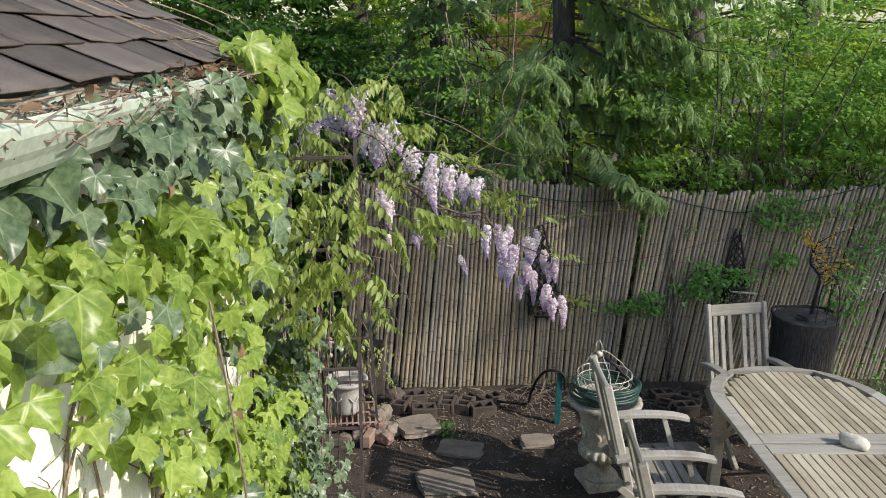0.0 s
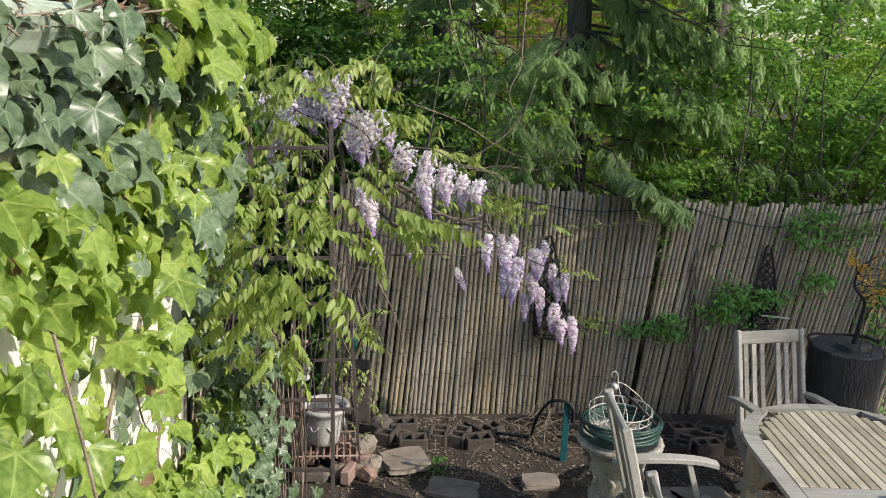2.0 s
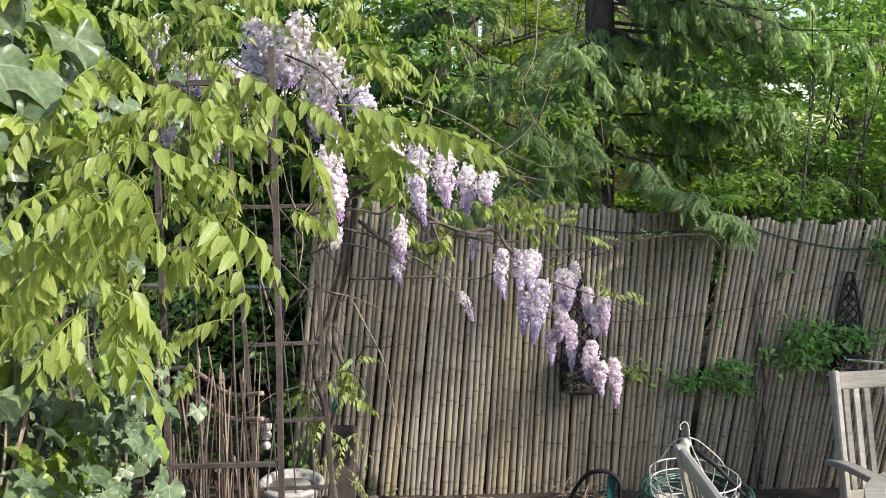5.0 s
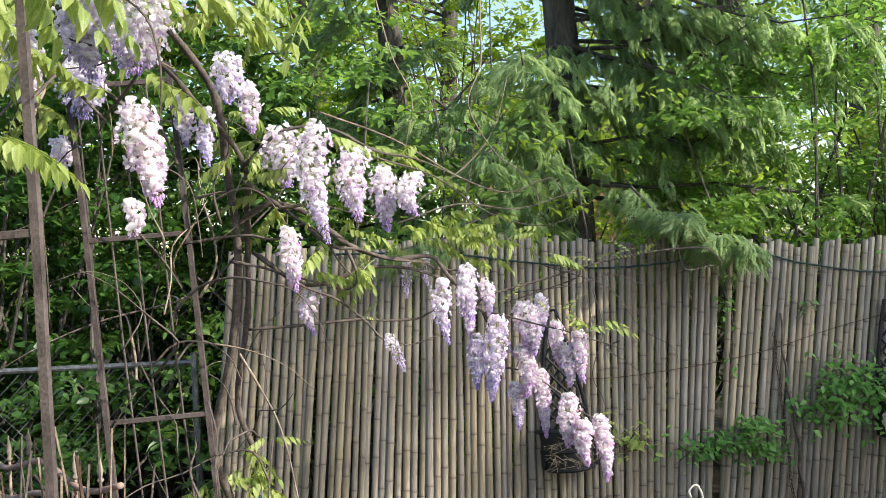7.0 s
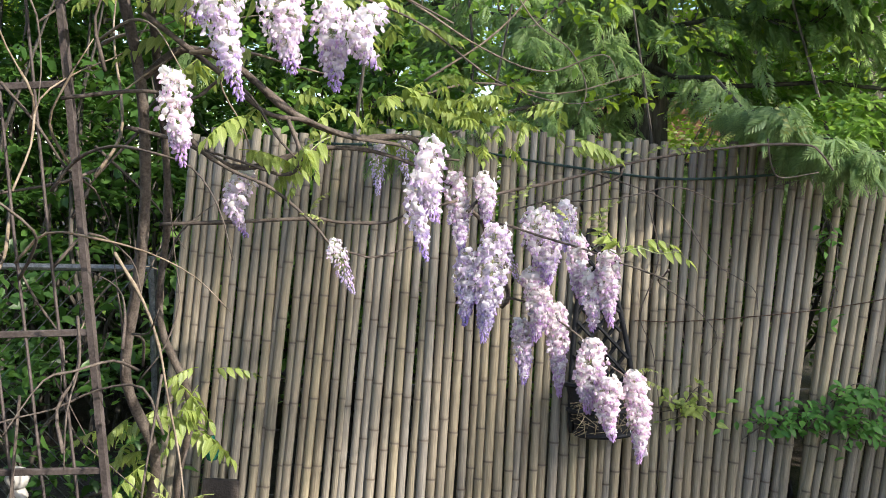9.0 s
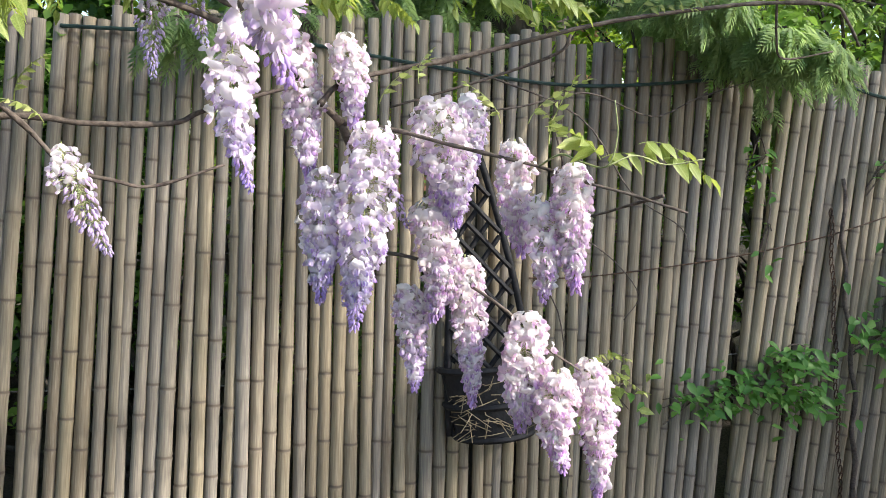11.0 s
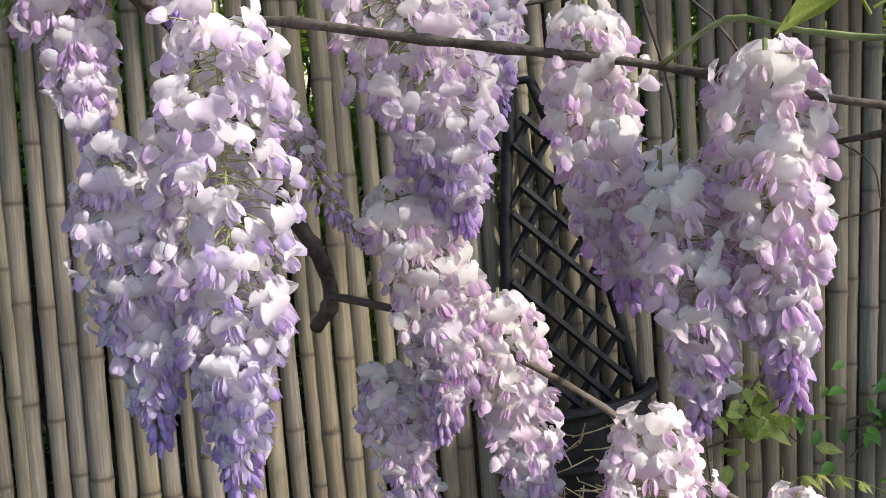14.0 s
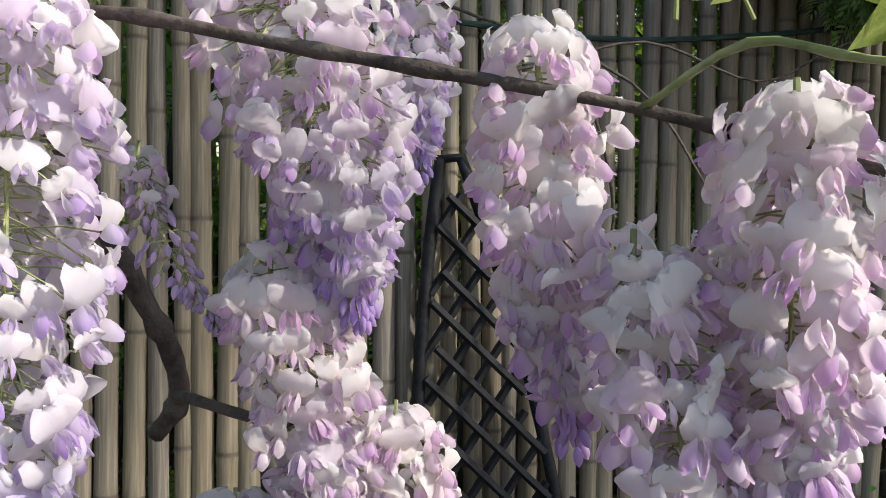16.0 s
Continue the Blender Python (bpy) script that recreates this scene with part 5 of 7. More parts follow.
vine("trunk", [(-0.12, 6.15, 0.0), (-0.16, 6.05, 0.4), (-0.08, 5.95, 0.7), (-0.12, 5.85, 0.98), (-0.02, 5.75, 1.31), (0.04, 5.68, 1.55), (0.07, 5.61, 1.83), (0.06, 5.54, 2.06), (0.07, 5.47, 2.19), (0.05, 5.40, 2.33), (-0.05, 5.2, 2.5), (-0.2, 4.9, 2.6)], 0.017, 0.011)
vine("trunk", [(-0.04, 6.2, 0.0), (-0.08, 6.1, 0.5), (0.02, 6.0, 0.85), (-0.03, 5.9, 1.15), (0.05, 5.8, 1.5), (0.10, 5.65, 1.85), (0.13, 5.50, 2.07), (-0.01, 5.40, 2.28), (-0.10, 5.30, 2.40), (-0.3, 5.0, 2.5)], 0.012, 0.008)
vine("branch", [(0.07, 5.61, 1.85), (0.20, 5.58, 1.92), (0.33, 5.6, 1.88), (0.47, 5.65, 1.76), (0.62, 5.70, 1.70), (0.77, 5.75, 1.70), (0.83, 5.73, 1.63), (0.91, 5.78, 1.53), (0.965, 5.80, 1.472)], 0.010, 0.0060)
vine("branch", [(0.965, 5.80, 1.472), (1.04, 5.74, 1.462), (1.12, 5.69, 1.44), (1.19, 5.65, 1.422), (1.252, 5.62, 1.406), (1.32, 5.58, 1.382), (1.37, 5.55, 1.368), (1.439, 5.507, 1.344)], 0.0032, 0.0017)
vine("shoot", [(1.252, 5.62, 1.406), (1.275, 5.585, 1.425), (1.295, 5.55, 1.415), (1.318, 5.507, 1.41), (1.33, 5.50, 1.45), (1.325, 5.50, 1.50)], 0.0016, 0.0008, STEM, 5, 4)
vine("shoot", [(1.318, 5.507, 1.41), (1.36, 5.51, 1.425), (1.405, 5.51, 1.412), (1.46, 5.505, 1.42)], 0.0013, 0.0007, STEM, 5, 4)
vine("branch", [(0.965, 5.80, 1.47), (0.985, 5.82, 1.42), (1.005, 5.84, 1.356), (1.020, 5.85, 1.315), (1.035, 5.86, 1.275), (1.037, 5.87, 1.240), (1.019, 5.88, 1.214)], 0.0070, 0.0058)
vine("branch", [(1.037, 5.865, 1.245), (1.060, 5.83, 1.247), (1.094, 5.81, 1.240), (1.125, 5.79, 1.234), (1.170, 5.79, 1.203), (1.242, 5.77, 1.152), (1.300, 5.76, 1.095), (1.365, 5.75, 1.050)], 0.0036, 0.0018)
vine("branch", [(0.93, 5.72, 1.50), (0.98, 5.76, 1.54), (1.18, 5.80, 1.585), (1.40, 5.81, 1.64), (1.60, 5.82, 1.672), (1.72, 5.82, 1.684), (1.84, 5.82, 1.683), (1.885, 5.84, 1.66), (1.922, 5.853, 1.615)], 0.0045, 0.0022)
vine("branch", [(1.35, 5.79, 1.62), (1.33, 5.80, 1.59), (1.22, 5.84, 1.55), (1.05, 5.86, 1.50)], 0.003, 0.002)
vine("branch", [(1.74, 5.83, 1.70), (1.76, 5.86, 1.63), (1.80, 5.9, 1.595), (1.90, 5.9, 1.61)], 0.0025, 0.0015)
vine("branch", [(0.05, 5.56, 1.72), (0.20, 5.57, 1.68), (0.32, 5.58, 1.61), (0.43, 5.59, 1.56), (0.53, 5.61, 1.47), (0.58, 5.62, 1.41), (0.64, 5.63, 1.39), (0.69, 5.65, 1.38), (0.79, 5.66, 1.41)], 0.005, 0.0018)
vine("branch", [(0.08, 5.68, 1.46), (0.30, 5.66, 1.47), (0.51, 5.67, 1.48), (0.59, 5.68, 1.47), (0.71, 5.70, 1.47), (0.76, 5.71, 1.49), (0.90, 5.72, 1.53)], 0.005, 0.003)
vine("branch", [(0.12, 5.63, 1.75), (0.30, 5.64, 1.62), (0.47, 5.66, 1.65), (0.53, 5.68, 1.67), (0.61, 5.71, 1.67), (0.68, 5.73, 1.66), (0.77, 5.76, 1.63), (0.88, 5.78, 1.58)], 0.008, 0.004)
vine("branch", [(0.13, 5.5, 2.0), (0.30, 5.56, 1.86), (0.41, 5.60, 1.76), (0.51, 5.64, 1.74), (0.61, 5.68, 1.70), (0.74, 5.72, 1.68), (0.80, 5.76, 1.65), (0.90, 5.80, 1.64)], 0.007, 0.003)
vine("branch", [(-0.09, 5.50, 1.79), (0.11, 5.53, 1.81), (0.23, 5.55, 1.79), (0.31, 5.56, 1.84), (0.38, 5.57, 1.80), (0.44, 5.59, 1.70), (0.49, 5.60, 1.64)], 0.005, 0.0025)
vine("branch", [(0.47, 5.60, 1.74), (0.50, 5.60, 1.66), (0.495, 5.60, 1.615), (0.45, 5.60, 1.598), (0.38, 5.60, 1.62), (0.25, 5.6, 1.66)], 0.006, 0.003)
vine("branch", [(0.13, 5.5, 2.05), (0.28, 5.45, 2.16), (0.45, 5.45, 2.16), (0.6, 5.47, 2.08), (0.74, 5.52, 2.05), (0.9, 5.6, 1.98)], 0.006, 0.002)
vine("branch", [(0.6, 5.5, 2.06), (0.8, 5.7, 2.0), (1.0, 5.8, 1.86), (1.2, 5.85, 1.8), (1.35, 5.9, 1.83)], 0.003, 0.0012)
rng = random.Random(71)
for i in range(60):
    p = Vector((rng.uniform(-0.30, 0.25), rng.uniform(5.30, 5.85), rng.uniform(0.9, 2.2)))
    if i % 4 == 0:
        p = Vector((rng.uniform(-0.5, 0.1), rng.uniform(4.4, 5.3), rng.uniform(2.05, 2.5)))
    pts = [p]
    d = Vector((rng.gauss(0, 0.8), rng.gauss(0, 0.5), rng.gauss(0.3, 0.8))).normalized() * 0.16
    for s in range(rng.randint(3, 6)):
        d = (d + Vector((rng.gauss(0, 0.045), rng.gauss(0, 0.04), rng.gauss(-0.01, 0.045)))).normalized() * 0.13
        pts.append(pts[-1] + d)
    vine("branch", [tuple(q) for q in pts], rng.uniform(0.002, 0.0055), 0.0012, TWIG if i % 3 == 0 else VINE, 5, 3)

# thin tendrils on the fence
for pts in (((1.45, 5.62, 1.36), (1.50, 6.0, 1.30), (1.56, 6.45, 1.22), (1.70, 6.52, 1.12), (1.78, 6.53, 1.02), (1.74, 6.53, 0.95)),
            ((1.15, 6.50, 1.50), (1.42, 6.52, 1.52), (1.62, 6.53, 1.56), (1.80, 6.53, 1.50), (1.93, 6.53, 1.55), (2.1, 6.55, 1.60)),
            ((1.52, 6.50, 1.5), (1.56, 6.50, 1.3), (1.50, 6.49, 1.1), (1.55, 6.48, 0.95), (1.58, 6.48, 0.6), (1.54, 6.47, 0.2)),
            ((1.30, 6.52, 1.62), (1.60, 6.53, 1.50), (1.75, 6.53, 1.30), (1.90, 6.54, 1.20), (1.92, 6.53, 1.12))):
    vine("tendril", pts, 0.0026, 0.0012, VINE, 5, 5)

# pale runners dangling in front of the woods
for pts in (((1.07, 6.7, 3.2), (1.06, 6.7, 2.85), (1.05, 6.68, 2.62), (0.98, 6.66, 2.42), (1.10, 6.64, 2.18), (1.24, 6.62, 2.06), (1.30, 6.6, 1.92), (1.27, 6.58, 1.82)),
            ((0.30, 6.3, 2.36), (0.62, 6.45, 2.24), (0.92, 6.55, 2.06), (1.15, 6.6, 1.98), (1.36, 6.6, 2.04), (1.42, 6.6, 1.94)),
            ((0.52, 6.9, 3.1), (0.60, 6.9, 2.75), (0.70, 6.85, 2.5), (0.66, 6.8, 2.25)),
            ((0.70, 6.6, 1.95), (0.95, 6.65, 2.12), (1.10, 6.7, 2.3), (1.18, 6.72, 2.55)),
            ((0.62, 6.4, 1.85), (0.9, 6.5, 1.93), (1.2, 6.6, 1.90), (1.5, 6.7, 1.98))):
    vine("runner", pts, 0.0045, 0.0018, TWIG, 5, 5)

# -- flowers --
def grid_petal(rows, cols, fn):
    v = [fn(j / (rows - 1), 2 * i / (cols - 1) - 1) for j in range(rows) for i in range(cols)]
    f = [(j * cols + i, j * cols + i + 1, (j + 1) * cols + i + 1, (j + 1) * cols + i) for j in range(rows - 1) for i in range(cols - 1)]
    return v, f


def banner(v, u):
    """The broad rounded upper petal: creased in the middle, rolled back at the top, its edge softly rippled."""
    w = 0.62 * math.sin(math.pi * (0.06 + 0.87 * v ** 0.85)) ** 0.55
    h = math.sin(v * math.pi / 2)
    x = u * w
    y = 0.16 + 0.34 * math.sin(1.5 * h) - 0.42 * h * h - 0.24 * u * u * (0.3 + 0.7 * h) + 0.06 * h * math.sin(7 * u + 3 * v) + 0.03 * h * h * math.sin(15 * u) - 0.10 * math.exp(-14 * u * u) * h
    z = 0.06 + 0.82 * h - 0.05 * u * u * h - 0.06 * math.exp(-20 * u * u) * h * h + 0.03 * h * math.sin(8 * u + 1.0)
    return (x, y, z)


def wing(side):
    """One of the two blunt side petals that close like a purse in front of the banner."""
    def fn(v, u):
        w = 0.27 * math.sin(math.pi * (0.10 + 0.78 * v ** 0.9)) ** 0.6
        return (side * (0.04 + 0.13 * v + 0.17 * math.sin(math.pi * v) * (1 - 0.7 * u * u) - 0.05 * u), 0.08 + 0.64 * v - 0.05 * u * u, 0.02 - 0.20 * v * v + u * w)
    return fn


def flower_shape(bw, bh, ww, wh, kk):
    pieces = [grid_petal(bh, bw, banner), grid_petal(wh, ww, wing(-1)), grid_petal(wh, ww, wing(1)),
              grid_petal(kk, kk, lambda v, u: (0.07 * u * math.sin(math.pi * (0.1 + 0.8 * v)), 0.1 + 0.72 * v, -0.04 - 0.12 * v + 0.16 * abs(u) * math.sin(math.pi * (0.1 + 0.8 * v))))]
    verts, faces = [], []
    for v, f in pieces:
        faces += [tuple(i + len(verts) for i in q) for q in f]
        verts += v
    return np.array(verts), faces, len(pieces[0][0]), len(pieces[1][0]), len(pieces[3][0])


FINE_FLOWER, PLAIN_FLOWER = flower_shape(9, 7, 5, 6, 3), flower_shape(5, 4, 3, 3, 2)
# closed bud: a pointed drop
BUD_V, BUD_F = [], []
for j, (r, y) in enumerate(((0.04, 0.0), (0.17, 0.18), (0.24, 0.45), (0.19, 0.75), (0.03, 1.0))):
    for s in range(6):
        a = 2 * math.pi * s / 6
        BUD_V.append((r * math.cos(a), y, r * 1.15 * math.sin(a) - 0.10 * y * y))
BUD_F = [(j * 6 + s, j * 6 + (s + 1) % 6, (j + 1) * 6 + (s + 1) % 6, (j + 1) * 6 + s) for j in range(4) for s in range(6)]
BUD_V = np.array(BUD_V)


def petal_mesh(name, verts, faces, cols):
    me = bpy.data.meshes.new(name)
    me.from_pydata(verts.tolist(), [], faces)
    me.materials.append(PETAL)
    tint = me.color_attributes.new("tint", "FLOAT_COLOR", "POINT")
    tint.data.foreach_set("color", np.concatenate([cols, np.ones((len(cols), 1))], 1).reshape(-1))
    me.shade_smooth()
    return me


def raceme(top, tip, width, hue, seed, bud=0.12, sparse=1.0, single=False):
    """One hanging flower truss: hue 0 is pinkish white, 1 blue violet; bud is the share still closed at the tip."""
    rng = np.random.default_rng(seed)
    top, tip = np.array(top, float), np.array(tip, float)
    axis = tip - top
    length = np.linalg.norm(axis)
    sway = rng.normal(0, 0.007 if single else 0.015, 2)
    OPEN_V, OPEN_F, NB, NW, NK = FINE_FLOWER if single else PLAIN_FLOWER
    count = int(np.clip(length * width * (16500 if single else 9500) * sparse, 20, 300))
    verts, faces, cols, shapes = [], [], [], []
    total = 0
    pink_pale, lilac_pale = np.array((0.97, 0.925, 0.905)), np.array((0.93, 0.915, 0.96))
    pink_deep, lilac_deep = np.array((0.60, 0.22, 0.64)), np.array((0.35, 0.20, 0.80))
    stalks = Geo()
    for i in range(count):
        t = (i + rng.uniform(0, 0.9)) / count
        a = i * 2.39996 + rng.normal(0, 0.25)
        env = (0.75 + 0.25 * min(1.0, t / 0.15)) * (1.0 if t < 0.40 else 1.0 - 0.80 * ((t - 0.40) / 0.60) ** 1.15)
        env *= 1 + 0.16 * math.sin(3 * a + 21 * t + seed) * math.sin(17 * t + seed)
        centre = top + axis * t + np.array((sway[0], sway[1], 0)) * math.sin(math.pi * t)
        out = np.array((math.cos(a), math.sin(a), rng.normal(-0.20 - 0.40 * t, 0.26)))
        out /= np.linalg.norm(out)
        closed = t > 1 - bud * rng.uniform(0.7, 1.2)
        size = ((0.0165 if single else 0.0185) if not closed else 0.0125 * (1.15 - 0.45 * max(0, (t - 0.7) / 0.3))) * rng.uniform(0.82, 1.15) * (0.8 + 0.2 * min(1, width / 0.075)) * (0.62 if bud > 0.5 else 1.0)
        reach = max(0.004, (width * 0.50 * env - size * 0.60) * (rng.uniform(0.45, 0.8) if i % 4 == 0 else rng.uniform(0.80, 1.20) if single else rng.uniform(0.62, 1.38)))
        base = centre + out * reach
        if closed:
            out = out + np.array((0, 0, -0.85))
            out /= np.linalg.norm(out)
        up = np.array((0, 0, 1.0)) + rng.normal(0, 0.32, 3)
        R = frames_from(out[None], up[None])[0]
        V = BUD_V if closed else OPEN_V.copy()
        if not closed:
            V[:NB] *= rng.uniform(0.80, 1.22)
            V[:NB, 1] += V[:NB, 2] * rng.normal(-0.08, 0.26) + rng.uniform(-0.25, 0.45) * (V[:NB, 0] / 0.58) ** 2 * V[:NB, 2]
            V[:NB, 2] += 0.16 * rng.normal() * V[:NB, 0]
            V[:NB] += rng.normal(0, 0.026 if single else 0.016, (NB, 3))
            V[NB:NB + 2 * NW] *= rng.uniform(0.85, 1.15)
        co = (V * size) @ R.T + base
        verts.append(co)
        h = np.clip(hue + 0.55 * (t - 0.50) + rng.normal(0, 0.10), 0, 1)
        pale = pink_pale * (1 - h) + lilac_pale * h
        deep = pink_deep * (1 - h) + lilac_deep * h
        if closed:
            c = np.repeat((deep * 0.45 + pale * 0.55 if bud > 0.5 else deep * 0.65 + pale * 0.35)[None], len(V), 0) * rng.uniform(0.85, 1.1)
            F = BUD_F
        else:
            fade = np.clip(0.32 * t * hue + rng.normal(0, 0.10) + (0.45 if rng.random() < 0.20 + 0.25 * hue * t else 0.0), 0, 0.85)
            ban = pale * (1 - fade * 0.75) + deep * fade * 0.75
            heart = np.clip(1.0 - OPEN_V[:NB, 2:3] * 2.2 - np.abs(OPEN_V[:NB, 0:1]) * 2.0, 0, 1)
            rim = np.clip(OPEN_V[:NB, 2:3] * 1.1 - 0.2 + np.abs(OPEN_V[:NB, 0:1]) * 0.6, 0, 1)
            cb = (ban * 0.94 + deep * 0.06) * (1 - rim) + (ban * 0.6 + np.array((0.98, 0.965, 0.97)) * 0.4) * rim
            cb = cb * (1 - heart * 0.5) + np.array((0.74, 0.74, 0.44)) * heart * 0.5
            tips = np.clip((OPEN_V[NB:NB + 2 * NW, 1:2] - 0.12) * 1.9, 0, 1)
            share = rng.uniform(0.30, 1.0) * (0.72 + 0.28 * t)
            wing_c = deep * share + pale * (1 - share)
            cw = pale * (1 - tips) + np.clip(wing_c, 0, 0.9) * tips
            ck = np.repeat((pale * 0.5 + deep * 0.5)[None], NK, 0)
            c = np.concatenate([cb, cw, ck])
            F = OPEN_F
        cols.append(np.clip(c, 0, 0.95))
        shapes.append(F)
        faces.extend([tuple(q + total for q in f) for f in F])
        total += len(V)
        stalks.tube([tuple(centre), tuple(centre * 0.4 + base * 0.6 + np.array((0, 0, 0.002))), tuple(base)], 0.0005, 3, caps=False)
    label = ("pale pink" if hue < 0.3 else "lilac" if hue < 0.65 else "blue violet") + " hanging flower truss"
    if single:
        ob = tagged(new("raceme"), label)
        ob.empty_display_size = 0.02
        ob.parent = wisteria
        for co, c, F in zip(verts, cols, shapes):
            part("bud" if F is BUD_F else "flower", petal_mesh("flower", co, F, c), None, ob)
    else:
        ob = part("raceme", petal_mesh("raceme", np.concatenate(verts), faces, np.concatenate(cols)), None, wisteria)
        tagged(ob, label, kind="stuff")
    pts = [tuple(top + np.array((0.001, 0.002, 0.010)))] + [tuple(top + axis * t + np.array((sway[0], sway[1], 0)) * math.sin(math.pi * t)) for t in np.linspace(0, 0.98, 9)]
    tagged(part("stalk_mass", stalks, STEM, ob), kind="stuff")
    stalks = Geo()
    stalks.tube(pts, taper(len(pts), 0.0013, 0.0009), 6)
    part("stalk", stalks, STEM, ob)
    return ob


RACEMES = [
    ((0.811, 5.669, 1.609), (0.826, 5.669, 1.375), 0.068, 0.60),
    ((0.889, 5.218, 1.667), (0.901, 5.218, 1.505), 0.070, 0.35),
    ((0.891, 5.741, 1.597), (0.910, 5.741, 1.387), 0.071, 0.20),
    ((0.969, 5.732, 1.597), (0.980, 5.732, 1.470), 0.062, 0.30),
    ((0.928, 5.719, 1.388), (0.923, 5.719, 1.193), 0.074, 0.64),
    ((1.010, 5.697, 1.463), (0.976, 5.697, 1.151), 0.097, 0.58),
    ((1.117, 5.774, 1.501), (1.151, 5.774, 1.305), 0.110, 0.36),
    ((1.201, 5.930, 1.516), (1.206, 5.930, 1.380), 0.061, 0.45),
    ((1.104, 5.792, 1.331), (1.114, 5.792, 1.139), 0.084, 0.12),
    ((1.074, 5.824, 1.185), (1.087, 5.824, 1.007), 0.063, 0.35),
    ((1.172, 5.803, 1.239), (1.187, 5.803, 0.980), 0.066, 0.20),
    ((1.272, 5.757, 1.139), (1.265, 5.757, 0.948), 0.089, 0.12),
    ((1.317, 5.718, 1.052), (1.330, 5.718, 0.883), 0.073, 0.08),
    ((1.386, 5.759, 1.054), (1.406, 5.759, 0.810), 0.073, 0.05),
    ((1.223, 5.655, 1.437), (1.236, 5.655, 1.269), 0.060, 0.15),
    ((1.247, 5.615, 1.352), (1.260, 5.615, 1.205), 0.056, 0.22),
    ((1.296, 5.590, 1.404), (1.305, 5.590, 1.222), 0.064, 0.15),
    ((0.120, 4.480, 2.100), (0.165, 4.480, 1.868), 0.093, 0.02),
    ((0.034, 5.406, 2.235), (0.035, 5.406, 2.053), 0.064, 0.85),
    ((-0.053, 5.443, 2.293), (-0.045, 5.443, 2.122), 0.066, 0.35),
    ((0.192, 5.382, 2.308), (0.196, 5.382, 2.154), 0.073, 0.30),
    ((0.269, 5.497, 2.173), (0.280, 5.497, 1.977), 0.127, 0.35),
    ((0.415, 5.327, 2.162), (0.441, 5.327, 1.772), 0.100, 0.40),
    ((0.524, 5.419, 2.077), (0.539, 5.419, 1.841), 0.103, 0.30),
    ((0.623, 5.464, 2.018), (0.631, 5.464, 1.804), 0.087, 0.40),
    ((0.726, 5.446, 1.991), (0.737, 5.446, 1.852), 0.093, 0.35),
    ((0.325, 5.224, 1.817), (0.343, 5.224, 1.619), 0.072, 0.15),
    ((0.330, 5.674, 1.610), (0.328, 5.674, 1.434), 0.067, 0.40),
    ((-0.571, 5.090, 2.201), (-0.575, 5.090, 2.068), 0.094, 0.10),
    ((-0.530, 5.567, 2.185), (-0.523, 5.567, 2.018), 0.075, 0.30),
    ((0.098, 4.620, 2.430), (0.081, 4.620, 2.206), 0.154, 0.20),
    ((-0.078, 4.912, 2.529), (-0.086, 4.912, 2.331), 0.148, 0.35),
    ((-0.399, 5.450, 2.450), (-0.403, 5.450, 2.242), 0.146, 0.65),
    ((-0.526, 5.250, 2.463), (-0.521, 5.250, 2.304), 0.129, 0.60),
    ((0.156, 4.324, 1.862), (0.158, 4.324, 1.795), 0.047, 0.02),
    ((0.143, 5.271, 2.384), (0.143, 5.271, 2.239), 0.105, 0.60),
    ((-0.198, 5.320, 2.473), (-0.194, 5.320, 2.347), 0.070, 0.60),
    ((-0.197, 5.020, 2.596), (-0.203, 5.020, 2.382), 0.120, 0.40),
    ((-0.044, 5.020, 2.605), (-0.028, 5.020, 2.423), 0.110, 0.25),
    ((-0.195, 5.020, 2.514), (-0.188, 5.020, 2.282), 0.125, 0.65),
    ((-0.565, 4.920, 2.574), (-0.584, 4.920, 2.361), 0.095, 0.55),
    ((-0.342, 4.920, 2.397), (-0.326, 4.920, 2.182), 0.115, 0.60),
]
for i, (a, b, w, h) in enumerate(RACEMES):
    near = a[0] > 0.87 and a[1] > 5.5 and a[2] < 1.6
    raceme(a, b, w * (0.96 if near else 1.04), h, 100 + i, bud=0.12 if near else 0.18, single=near)
# young trusses, mostly in bud
for i, (a, b, w, h) in enumerate((((1.035, 5.80, 1.395), (1.075, 5.80, 1.300), 0.034, 0.35), ((0.610, 5.50, 1.435), (0.664, 5.487, 1.307), 0.048, 0.45), ((0.677, 5.80, 1.685), (0.669, 5.80, 1.545), 0.046, 0.7), ((0.752, 5.80, 1.715), (0.756, 5.80, 1.59), 0.042, 0.7))):
    raceme(a, b, w, h, 300 + i, bud=0.85, sparse=3.0)

